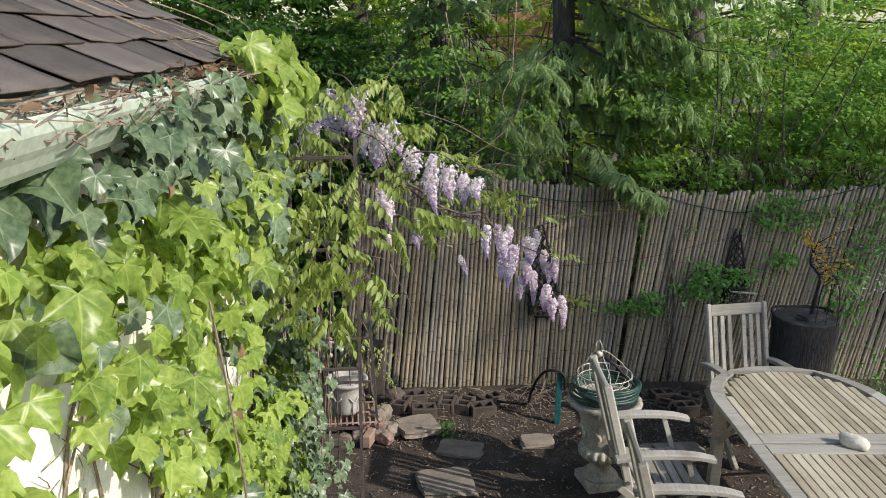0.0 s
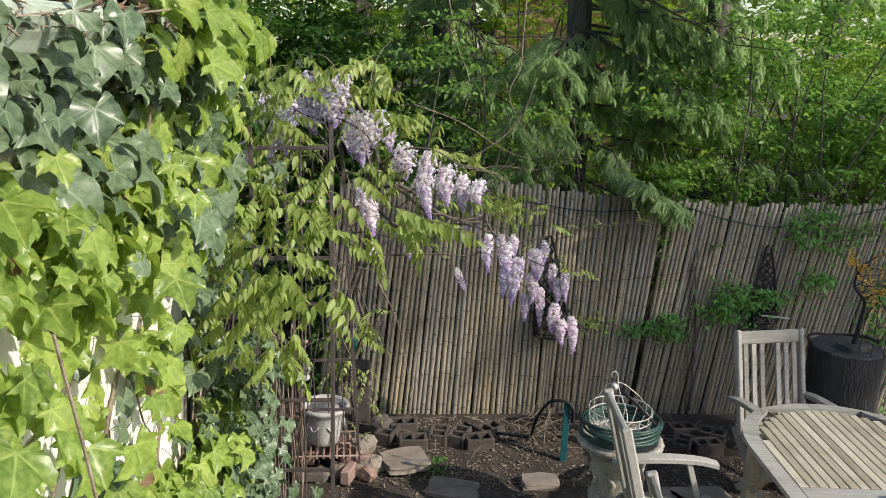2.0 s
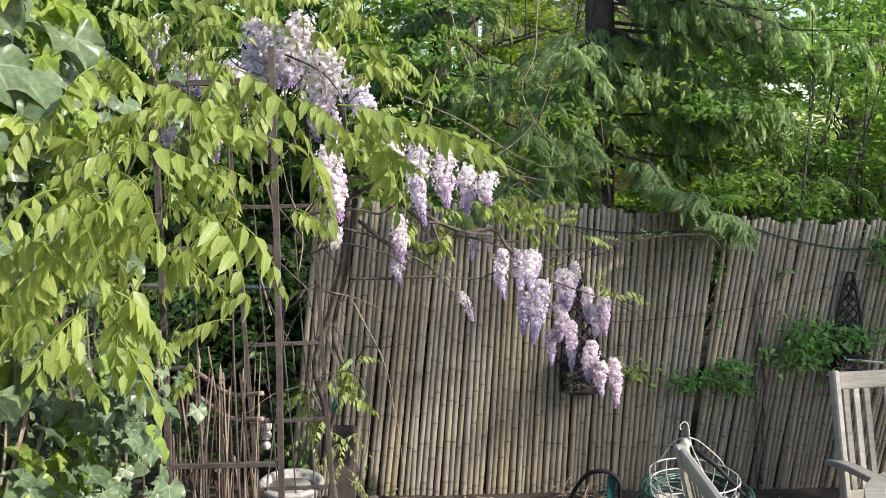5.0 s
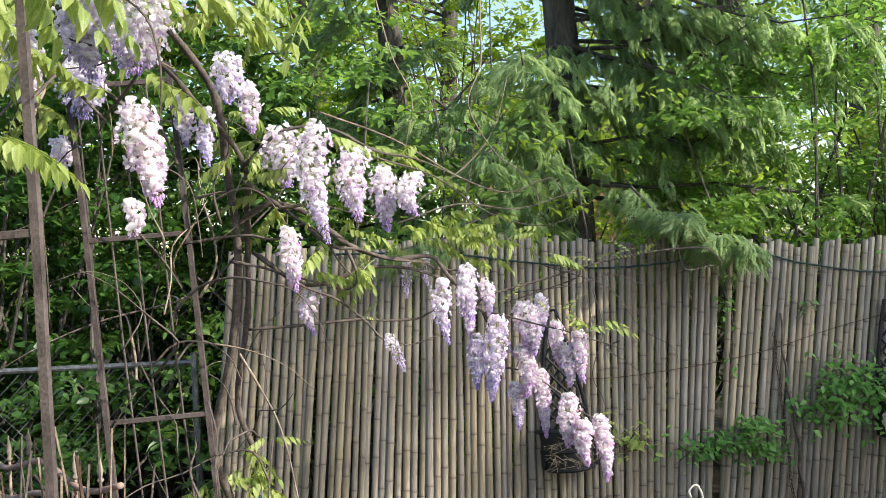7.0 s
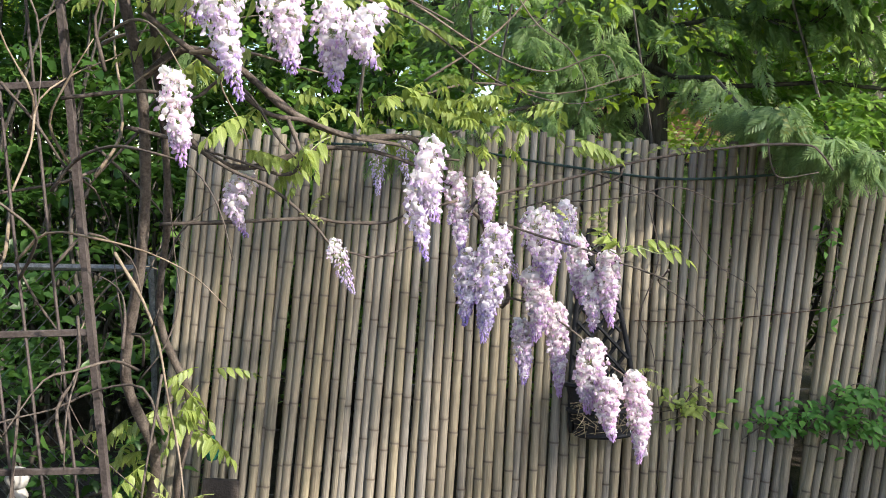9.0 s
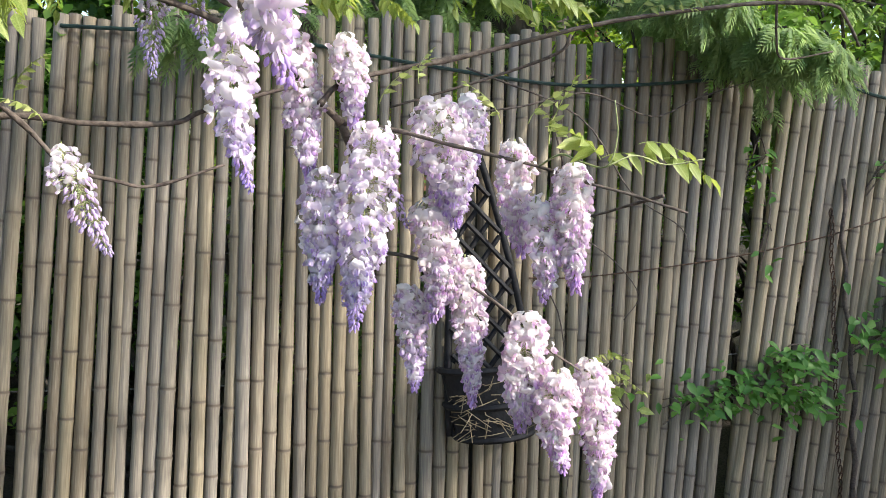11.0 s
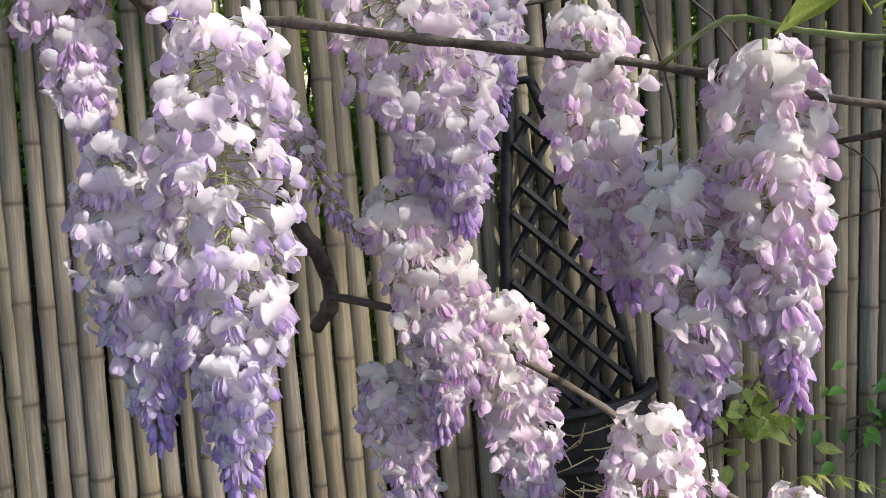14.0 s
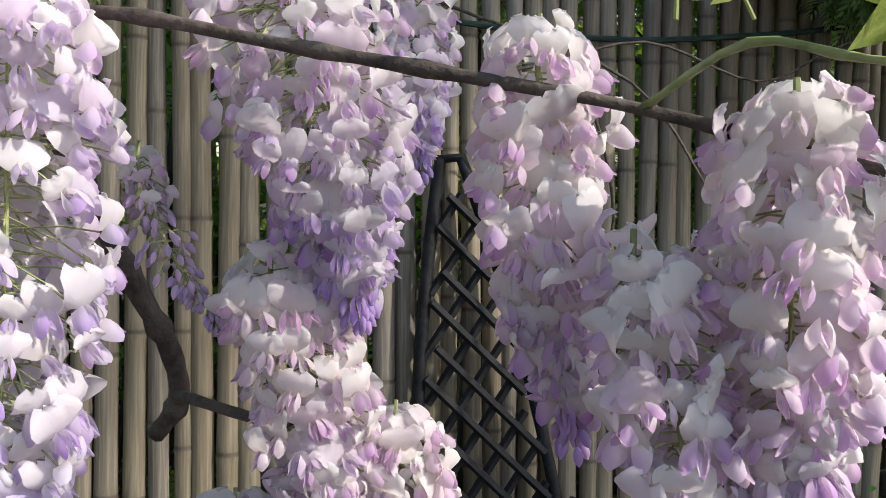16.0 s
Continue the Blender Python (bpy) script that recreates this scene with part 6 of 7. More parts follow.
# -- compound leaves --
def compound_mesh(seed, pairs, droop, mat, young=False, tender=False):
    rng = np.random.default_rng(seed)
    pts, pos, dirs, nrm, size = [], [], [], [], []
    for t in np.linspace(0, 1, 9):
        pts.append((0.05 * math.sin(2 * t + seed), t, -droop * t * t * 0.8))
    for i in range(pairs):
        t = 0.22 + 0.74 * i / (pairs - 1)
        p = np.array((0.05 * math.sin(2 * t + seed), t, -droop * t * t * 0.8))
        for sgn in (-1, 1):
            pos.append(p)
            dirs.append((sgn * rng.uniform(0.45, 0.9), rng.uniform(0.2, 0.55), -rng.uniform(0.35, 1.5) * (0.5 + droop)))
            nrm.append((sgn * rng.uniform(0.2, 1.1), rng.normal(0.1, 0.3), 0.8))
            size.append((0.62 if tender else 0.37 if not young else 0.26) * math.sin(math.pi * (0.25 + 0.6 * t)) * rng.uniform(0.85, 1.15))
    pos.append(np.array(pts[-1]))
    dirs.append((0, 1, -0.6 - droop)), nrm.append((0, 0.3, 1)), size.append(0.6 if tender else 0.28 if not young else 0.2)
    me = swarm("compound_leaf", LEAF_V, LEAF_F, np.array(pos), frames_from(np.array(dirs, float), np.array(nrm, float)), np.array(size)[:, None] * np.array([[0.82, 1, 1.2]]), mat, True)
    g = Geo()
    g.tube(pts, taper(9, 0.012, 0.005), 4)
    bm = bmesh.new()
    bm.from_mesh(me)
    vs = [bm.verts.new(v) for v in g.v]
    for f in g.f:
        bm.faces.new([vs[i] for i in f])
    bm.to_mesh(me)
    bm.free()
    return me


MATURE = [compound_mesh(s, 5 + s % 3, 0.35 + 0.12 * (s % 4), WISTERIA_LEAF) for s in range(8)]
TENDER = [compound_mesh(40 + s, 3, 0.7, WISTERIA_LEAF, tender=True) for s in range(4)]
YOUNG = [compound_mesh(20 + s, 5, 0.9, WISTERIA_YOUNG, True) for s in range(4)]
rng = random.Random(91)


leaf_count = 0
rest = bmesh.new()


def leaf_at(p, d, length, young=False, tender=False):
    global leaf_count
    d = Vector(d).normalized()
    up = Vector((rng.gauss(0, 0.25), rng.gauss(0, 0.25), 1))
    x = d.cross(up).normalized()
    z = x.cross(d)
    m = Matrix(((x.x, d.x, z.x, p[0]), (x.y, d.y, z.y, p[1]), (x.z, d.z, z.z, p[2]), (0, 0, 0, 1))) @ Matrix.Scale(length, 4)
    me = rng.choice(TENDER if tender else YOUNG if young else MATURE)
    leaf_count += 1
    if leaf_count <= 290:
        part("compound_leaf", me, None, wisteria, m=m)
    else:
        extra = me.copy()
        extra.transform(m)
        rest.from_mesh(extra)
        bpy.data.meshes.remove(extra)


def leaf_cloud(n, centre, spread, length=0.17, lean=(0, -0.3, -0.15), young=False):
    for _ in range(n):
        p = [c + rng.uniform(-1.6, 1.6) * s for c, s in zip(centre, spread)]
        a = rng.uniform(0, 6.283)
        leaf_at(p, (math.cos(a) + lean[0], math.sin(a) * 0.8 + lean[1], rng.gauss(lean[2], 0.25)), length * rng.uniform(0.7, 1.25), young)


leaf_cloud(8, (0.36, 4.75, 2.36), (0.12, 0.12, 0.05), 0.16, (0.6, -0.2, -0.1))
leaf_cloud(9, (0.36, 3.50, 2.17), (0.09, 0.07, 0.04), 0.15, (0.7, -0.2, -0.1))
leaf_cloud(12, (0.22, 5.62, 2.20), (0.14, 0.08, 0.05), 0.15, (0.2, 0.1, 0.1))
leaf_cloud(14, (0.60, 5.74, 2.06), (0.13, 0.08, 0.04), 0.14, (0.2, 0.1, 0.1))
leaf_cloud(24, (0.75, 5.80, 1.80), (0.18, 0.06, 0.04), 0.12, (0.2, -0.1, 0.05))
leaf_cloud(14, (0.98, 5.78, 1.74), (0.14, 0.08, 0.04), 0.11, (0.3, -0.3, 0.1))
leaf_cloud(10, (0.25, 5.55, 1.95), (0.12, 0.08, 0.10), 0.14)
leaf_cloud(16, (-0.06, 5.95, 0.85), (0.09, 0.08, 0.10), 0.15)
leaf_cloud(22, (-0.02, 5.85, 0.45), (0.10, 0.10, 0.16), 0.13, (0, -0.3, -0.3), True)
leaf_cloud(6, (0.42, 5.6, 1.72), (0.10, 0.08, 0.06), 0.14)
# the pale young shoots
for x, z in ((1.30, 1.62), (1.40, 1.65), (1.47, 1.66), (1.55, 1.67), (1.60, 1.68), (1.75, 1.71), (1.79, 1.71)):
    leaf_at((x, 5.80, z), (rng.gauss(0, 0.4), rng.gauss(0, 0.3), 1), rng.uniform(0.06, 0.09), True)
    leaf_at((x + 0.01, 5.80, z), (rng.gauss(0.5, 0.4), -0.4, 0.7), rng.uniform(0.05, 0.08), True)
for p in ((1.02, 5.70, 1.50), (1.08, 5.70, 1.53), (1.20, 5.66, 1.47), (1.24, 5.64, 1.47), (1.30, 5.63, 1.44), (1.27, 5.63, 1.44), (0.53, 5.6, 1.50), (0.56, 5.6, 1.47), (0.99, 5.75, 1.56)):
    leaf_at(p, (rng.gauss(0.1, 0.3), rng.gauss(0, 0.3), 1), rng.uniform(0.06, 0.085), True)
for p, d, ln in (((1.318, 5.54, 1.418), (-0.25, -0.1, 0.45), 0.085), ((1.320, 5.54, 1.425), (-0.5, 0.1, 0.9), 0.070), ((1.324, 5.54, 1.42), (0.6, -0.1, 0.30), 0.075),
                 ((1.375, 5.54, 1.44), (0.8, 0.1, 0.3), 0.075), ((1.410, 5.53, 1.420), (1.0, 0.0, 0.15), 0.085), ((1.40, 5.80, 1.05), (0.3, -0.4, 0.6), 0.09), ((1.42, 5.79, 1.03), (0.6, -0.5, 0.2), 0.08)):
    leaf_at(p, d, ln * 0.8, p[2] < 1.2, p[2] > 1.2)


# the leafy mass over the arbour
leaf_cloud(10, (-0.20, 3.35, 2.17), (0.08, 0.12, 0.10), 0.14)
leaf_cloud(13, (-0.07, 3.08, 2.04), (0.07, 0.08, 0.07), 0.15)
leaf_cloud(8, (-0.03, 2.92, 1.91), (0.05, 0.05, 0.03), 0.13)
leaf_cloud(13, (-0.03, 3.36, 2.23), (0.09, 0.06, 0.05), 0.15)
leaf_cloud(12, (0.06, 3.06, 2.06), (0.05, 0.05, 0.03), 0.14)
leaf_cloud(9, (-0.17, 3.22, 1.84), (0.05, 0.06, 0.06), 0.12)
leaf_cloud(5, (-0.34, 3.70, 2.05), (0.08, 0.14, 0.17), 0.14)
leaf_cloud(12, (-0.20, 4.6, 2.15), (0.20, 0.3, 0.10), 0.15)
leaf_cloud(20, (-0.10, 4.05, 2.10), (0.14, 0.10, 0.12), 0.15)
leaf_cloud(12, (-0.22, 4.05, 1.70), (0.12, 0.10, 0.16), 0.14)
leaf_cloud(46, (-0.50, 4.6, 2.45), (0.22, 0.30, 0.14), 0.18)
leaf_cloud(22, (-0.05, 4.75, 2.55), (0.20, 0.2, 0.10), 0.17)
leaf_cloud(8, (-0.3, 4.3, 1.5), (0.2, 0.25, 0.25), 0.10)
me = bpy.data.meshes.new("leaf_mass")
rest.to_mesh(me)
rest.free()
me.materials.append(WISTERIA_LEAF)
tagged(part("leaf_mass", me, None, wisteria, "dense fresh green leaves over the arbour"), kind="stuff")

# ---- plants on the fence ----
def creeper(name, centres, n, size, mat, label, seed, out=0.06, stems=True):
    rng = np.random.default_rng(seed)
    c = np.array(centres)[rng.integers(0, len(centres), n)]
    pos = np.stack([c[:, 0] + rng.normal(0, c[:, 2]), np.zeros(n), c[:, 1] + rng.normal(0, c[:, 3])], 1)
    pos[:, 1] = fence_y(pos[:, 0], pos[:, 2]) - 0.03 - np.abs(rng.normal(0, out, n))
    d = np.stack([rng.normal(0, 0.9, n), rng.uniform(-1.0, -0.1, n), rng.normal(-0.25, 0.4, n)], 1)
    nr = np.stack([rng.normal(0, 0.3, n), rng.uniform(-0.8, 0.0, n), rng.uniform(0.5, 1.2, n)], 1)
    t = thing(name, label, "creeper")
    part("leaves", swarm("leaves", LEAF_V, LEAF_F, pos, frames_from(d, nr), rng.uniform(size * 0.6, size * 1.35, n), mat, True), None, t)
    if stems:
        r2 = random.Random(seed)
        for cx, cz, sx, sz in centres:
            for _ in range(3):
                g = Geo()
                s = spline([fence_point(cx - sx * 1.5, cz - sz + r2.gauss(0, .03), 0.025), fence_point(cx, cz + r2.gauss(0, .03), 0.05), fence_point(cx + sx * 1.5, cz + r2.gauss(0, sz), 0.04)], 4)
                g.tube(s, 0.0022, 4)
                part("stem", g, VINE, t)
    return t


creeper("fence_creeper", [(2.05, 0.705, 0.10, 0.04), (2.20, 0.725, 0.10, 0.035), (2.34, 0.675, 0.06, 0.03), (2.30, 0.80, 0.05, 0.02)], 390, 0.036, CREEPER, "fresh green creeper growing through the bamboo fence", 201)
creeper("fence_creeper", [(1.72, 0.78, 0.045, 0.045), (1.66, 0.74, 0.05, 0.02)], 60, 0.042, WISTERIA_LEAF, "small olive-green shoots on the bamboo fence", 202)
creeper("fence_creeper", [(2.78, 1.0, 0.10, 0.06), (3.05, 0.98, 0.16, 0.05), (2.68, 0.86, 0.10, 0.05), (2.9, 0.9, 0.15, 0.08)], 640, 0.040, CREEPER, "bushy green creeper round the wall planter", 203, 0.09)
creeper("fence_creeper", [(3.40, 1.58, 0.14, 0.06), (3.58, 1.45, 0.13, 0.07), (3.3, 1.48, 0.1, 0.08), (3.45, 1.12, 0.08, 0.05)], 560, 0.042, CREEPER, "leafy creeper hanging over the bamboo fence top", 204, 0.09)
creeper("fence_creeper", [(4.05, 1.0, 0.12, 0.14), (4.25, 1.25, 0.12, 0.12), (4.0, 0.7, 0.12, 0.1)], 420, 0.047, CREEPER, "shrubby creeper with white blossoms on the fence", 205, 0.12)
creeper("fence_creeper", [(0.15, 0.08, 0.1, 0.05)], 10, 0.03, CREEPER, "tiny weeds at the foot of the fence", 206, 0.03, False)
creeper("fence_creeper", [(2.62, 1.34, 0.03, 0.03), (2.2, 1.38, 0.02, 0.03), (2.23, 1.2, 0.01, 0.1)], 26, 0.035, CREEPER, "small leaves poking through the fence gap", 207, 0.02)
k = 60
pos = np.stack([RNG.normal(4.12, 0.12, k), RNG.normal(6.35, 0.06, k), np.where(RNG.random(k) < 0.5, RNG.normal(1.28, 0.05, k), RNG.normal(0.95, 0.06, k))], 1)
thing_from("white_blossoms", swarm("white_blossoms", SMALL_V, SMALL_F, pos, frames_from(RNG.normal(0, 1, (k, 3)), RNG.normal(0, 1, (k, 3))), RNG.uniform(0.02, 0.035, k), WHITE_PETAL), WHITE_PETAL, "small white blossoms on the fence shrub", "flowers", kind="stuff")
k = 1300
pos = np.stack([RNG.normal(4.25, 0.30, k), RNG.normal(5.75, 0.22, k), np.abs(RNG.normal(0.30, 0.18, k))], 1)
low = thing("low_shrub", "low rounded green shrub beside the stump", "shrub")
part("leaves", swarm("leaves", LEAF_V, LEAF_F, pos, frames_from(RNG.normal(0, 1, (k, 3)), RNG.normal(0, 0.6, (k, 3)) + [0, 0, 1]), RNG.uniform(0.025, 0.05, k), CREEPER), None, low)
rng = random.Random(17)
for i in range(24):
    g = Geo()
    a = rng.uniform(0, 6.28)
    g.tube([(4.25, 5.75, 0), (4.25 + 0.15 * math.cos(a), 5.75 + 0.12 * math.sin(a), 0.2), (4.25 + 0.3 * math.cos(a), 5.75 + 0.22 * math.sin(a), rng.uniform(0.25, 0.5))], 0.004, 4)
    part("stem", g, VINE, low)
# weeds at the stones
k = 60
pos = np.stack([RNG.normal(0.55, 0.05, k), RNG.normal(5.62, 0.06, k), RNG.uniform(0.01, 0.07, k)], 1)
thing_from("weeds", swarm("weeds", SMALL_V, SMALL_F, pos, frames_from(RNG.normal(0, 1, (k, 3)) + [0, 0, 1.0], RNG.normal(0, 1, (k, 3))), RNG.uniform(0.02, 0.05, k), CREEPER), CREEPER, "small green weeds between the flagstones", "weeds", kind="stuff")


# a dead twisted stem hanging down the fence
rng = random.Random(77)
g = Geo()
s = spline([fence_point(2.490 + 0.03 * (1.32 - z) + rng.gauss(0, 0.008), z, 0.035) for z in (1.32, 1.1, 0.9, 0.7, 0.5, 0.3, 0.06)], 5)
g.tube([p + Vector((0.006 * math.sin(i * 1.3), 0.004 * math.cos(i * 1.3), 0)) for i, p in enumerate(s)], taper(len(s), 0.006, 0.009), 6)
thing_from("dead_vine_stem", g, VINE, "dark twisted dead vine stem hanging down the bamboo fence", "vine", smooth=True)

# ---- the woods behind ----
def clumps(rng, centres, radius, per, flat=0.45):
    c = np.repeat(centres, per, 0)
    r = np.repeat(np.asarray(radius), per)
    off = rng.normal(0, 1, (len(c), 3))
    off /= np.linalg.norm(off, axis=1, keepdims=True)
    off *= (rng.random(len(c)) ** 0.45)[:, None] * r[:, None]
    off[:, 2] *= flat
    return c + off


def leaf_mesh(name, rng, pos, size, mat, V=SMALL_V, F=SMALL_F, droop=-0.25):
    n = len(pos)
    d = np.stack([rng.normal(0, 1, n), rng.normal(0, 1, n), rng.normal(droop, 0.35, n)], 1)
    nr = np.stack([rng.normal(0, 0.4, n), rng.normal(0, 0.4, n), rng.uniform(0.5, 1.2, n)], 1)
    return swarm(name, V, F, pos, frames_from(d, nr), rng.uniform(size * 0.65, size * 1.35, n), mat)


def limb(g, a, b, r0, r1, rng, sag=0.0, n=5):
    pts = []
    for i in range(n + 1):
        t = i / n
        p = Vector(a).lerp(Vector(b), t)
        pts.append(p + Vector((rng.gauss(0, 0.03), rng.gauss(0, 0.03), rng.gauss(0, 0.03) - sag * t * t)) * (1 if 0 < i < n else 0.3))
    g.tube(pts, taper(len(pts), r0, r1), 6)
    return pts


def broadleaf(x, y, height, r, seed, crown_z, crown_r, n_clump, per, size, mat, label, flat=0.5, clump_r=0.5, name="tree"):
    rng, r2 = np.random.default_rng(seed), random.Random(seed)
    t = thing(name, label, "tree")
    g = Geo()
    pts = [(x + 0.12 * math.sin(z * 0.6 + seed), y + 0.1 * math.cos(z * 0.5), z) for z in np.linspace(0, height, 12)]
    g.tube(pts, taper(12, r, r * 0.25), 10)
    part("trunk", g, BARK, t, smooth=True)
    cen = []
    for i in range(n_clump):
        a, q = r2.uniform(0, 6.283), r2.random() ** 0.6
        cen.append((x + crown_r * q * math.cos(a), y + crown_r * q * math.sin(a), r2.uniform(*crown_z)))
    for i, c in enumerate(cen):
        if i % 2 == 0:
            g = Geo()
            z0 = max(height * 0.25, min(height * 0.95, c[2] - 0.5))
            limb(g, (x, y, z0), c, r * 0.16, 0.006, r2)
            part("limb", g, BARK, t)
    pos = clumps(rng, np.array(cen), rng.uniform(clump_r * 0.7, clump_r * 1.4, n_clump), per, flat)
    part("crown", leaf_mesh("crown", rng, pos, size, mat), None, t)
    return t


# feathery evergreen twig: a flat forked spray of short needles, tapering to its tip
SPRAY_V, SPRAY_F = [], []
for i in range(8):
    y = 0.04 + i * 0.12
    ln = (0.16, 0.27, 0.31, 0.29, 0.25, 0.20, 0.14, 0.08)[i]
    for sg in (-1, 1):
        k = len(SPRAY_V)
        dz = -0.30 * y * y
        SPRAY_V += [(0, y - 0.05, dz), (sg * ln * 0.62, y + 0.03, dz - 0.02), (sg * ln, y + 0.20, dz - 0.09), (sg * ln * 0.40, y + 0.13, dz)]
        SPRAY_F += [(k, k + 1, k + 2, k + 3) if sg > 0 else (k, k + 3, k + 2, k + 1)]


def hemlock(x, y, height, r, seed, boughs, label):
    """A trunk and drooping boughs given as (end, droop, sprays, spread); each bough carries flat side twigs set with sprays."""
    rng, r2 = np.random.default_rng(seed), random.Random(seed)
    t = thing("hemlock_tree", label, "tree")
    g = Geo()
    g.tube([(x + 0.05 * math.sin(z), y, z) for z in np.linspace(0, height, 14)], taper(14, r, r * 0.2), 12)
    part("trunk", g, BARK, t, smooth=True)
    P, D, N, S = [], [], [], []
    for end, sag, count, wide in boughs:
        z0 = max(0.8, end[2] + r2.uniform(-0.1, 0.5))
        g = Geo()
        pts = limb(g, (x, y, z0), end, 0.014, 0.003, r2, sag)
        part("bough", g, BARK, t)
        along = (Vector(end) - Vector((x, y, z0))).normalized()
        across = Vector((-along.y, along.x, 0)).normalized()
        twigs = max(8, count // 9)
        for k in range(twigs):
            q = (k + r2.random()) / twigs
            q = 0.12 + 0.88 * (q if wide >= 1.0 else q ** 0.3)
            i = min(len(pts) - 2, int(q * (len(pts) - 1)))
            p = pts[i].lerp(pts[i + 1], q * (len(pts) - 1) - i)
            sd = 1 if k % 2 else -1
            reach = wide * r2.uniform(0.16, 0.42) * (1.15 - 0.6 * q)
            go = (along * r2.uniform(0.3, 0.9) + across * sd * r2.uniform(0.4, 1.0) + Vector((0, 0, r2.uniform(-0.55, 0.05)))).normalized()
            for n in range(int(count * (1.8 if wide >= 1.0 else 1.4) / twigs)):
                f = r2.random() ** 0.8
                P.append(tuple(p + go * reach * f + Vector((r2.gauss(0, 0.012), r2.gauss(0, 0.012), -0.28 * reach * f * f + r2.gauss(0, 0.012)))))
                fork = across * r2.gauss(0, 0.55)
                D.append(tuple(go * 0.9 + fork + Vector((0, 0, r2.uniform(-0.75, -0.05)))))
                N.append((r2.gauss(0.45, 0.35), r2.gauss(-0.45, 0.35), 0.75))
                S.append(r2.uniform(0.045, 0.115) * (2.2 if wide > 1.2 else 1.1 if wide > 1.05 else 0.85))
    part("crown", swarm("crown", SPRAY_V, SPRAY_F, np.array(P), frames_from(np.array(D), np.array(N)), np.array(S), HEMLOCK_LEAF), None, t, "feathery drooping grey-green sprays")
    return t


r_ = random.Random(401)
boughs = [((r_.uniform(1.1, 3.9), r_.uniform(6.75, 8.4), r_.uniform(1.9, 4.8)), r_.uniform(0.1, 0.5), 130, 1.1) for _ in range(38)]
boughs += [((r_.uniform(1.9, 2.9), r_.uniform(6.75, 7.3), r_.uniform(1.7, 3.6)), r_.uniform(0.1, 0.4), 140, 1.1) for _ in range(11)]
boughs += [((2.00, 6.52, 1.86), 0.08, 300, 0.42), ((2.13, 6.46, 1.76), 0.10, 360, 0.42), ((2.25, 6.42, 1.70), 0.12, 320, 0.40), ((0.56, 6.42, 1.74), 0.08, 170, 0.4)]
boughs += [((r_.uniform(0.5, 1.5), r_.uniform(6.75, 7.4), r_.uniform(1.95, 4.6)), r_.uniform(0.1, 0.4), 90, 1.1) for _ in range(6)]
boughs += [((1.62 + 2.0 * math.cos(i * 2.4) * (1.15 - i / 70), 7.75 + 1.7 * math.sin(i * 2.4) * (1.15 - i / 70), 4.9 + i * 0.09), 0.3, 30, 1.6) for i in range(22, 44, 2)]
hemlock(1.62, 7.75, 9.6, 0.135, 402, boughs, "dark hemlock tree with boughs drooping over the fence")
boughs = [((r_.uniform(-1.6, 2.2), r_.uniform(8.0, 9.4), r_.uniform(1.6, 6.0)), r_.uniform(0.1, 0.6), 130, 1.1) for _ in range(32)]
boughs += [((0.5 + 2.2 * math.cos(i * 2.4) * (1.15 - i / 60), 9.3 + 1.9 * math.sin(i * 2.4) * (1.15 - i / 60), 6.1 + i * 0.09), 0.3, 34, 1.6) for i in range(0, 36, 2)]
hemlock(0.50, 9.3, 10.4, 0.13, 404, boughs, "slender hemlock tree with bare dark lower limbs")
boughs = [((r_.uniform(2.5, 4.5), r_.uniform(8.8, 11.0), r_.uniform(2.4, 7.0)), r_.uniform(0.1, 0.6), 140, 1.1) for _ in range(20)]
hemlock(3.6, 10.2, 11.0, 0.16, 405, boughs, "tall hemlock tree deeper in the woods")

# the leafy shrubs over the fence on the shaded side
def shrub(name, x, y, w, d, z, seed, n, per, size, mat, label):
    rng, r2 = np.random.default_rng(seed), random.Random(seed)
    t = thing(name, label, "shrub")
    cen = np.stack([rng.uniform(x - w, x + w, n), rng.uniform(y - d, y + d, n), rng.uniform(z[0], z[1], n)], 1)
    edge = 1 - np.abs(cen[:, 0] - x) / w
    cen[:, 2] = z[0] + (cen[:, 2] - z[0]) * (0.55 + 0.45 * edge ** 0.5)
    for i in range(0, n, 5):
        g = Geo()
        limb(g, (x + r2.gauss(0, w * 0.3), y + r2.gauss(0, d * 0.3), 0.0), cen[i], 0.018, 0.004, r2)
        part("stem", g, BARK, t)
    pos = clumps(rng, cen, rng.uniform(0.14, 0.34, n), per, 0.30)
    part("leaves", leaf_mesh("leaves", rng, pos, size, mat, LEAF_V, LEAF_F, -0.35), None, t)
    return t


shrub("shrub", 3.3, 7.3, 1.2, 0.5, (1.5, 3.3), 501, 150, 80, 0.050, SHRUB_LEAF, "broad green leafy shrub behind the bamboo fence")
shrub("shrub", 5.2, 7.4, 1.3, 0.6, (1.4, 3.1), 502, 190, 60, 0.06, SHRUB_LEAF, "tall green leafy shrub behind the fence corner")
shrub("shrub", 2.4, 8.6, 1.6, 0.6, (0.4, 2.6), 503, 110, 60, 0.055, SHRUB_LEAF, "shaded understorey shrub in the woods")
shrub("shrub", 0.2, 7.9, 1.1, 0.5, (0.3, 2.0), 504, 90, 45, 0.065, SHRUB_LEAF, "dark shaded shrub behind the fence end")
shrub("shrub", -2.2, 9.2, 1.9, 0.8, (0.2, 2.7), 505, 150, 45, 0.08, LAUREL, "dark green hedge beyond the chain link fence")
shrub("shrub", -1.0, 6.7, 0.7, 0.35, (0.1, 1.2), 506, 46, 30, 0.06, LAUREL, "dark undergrowth behind the arbour")
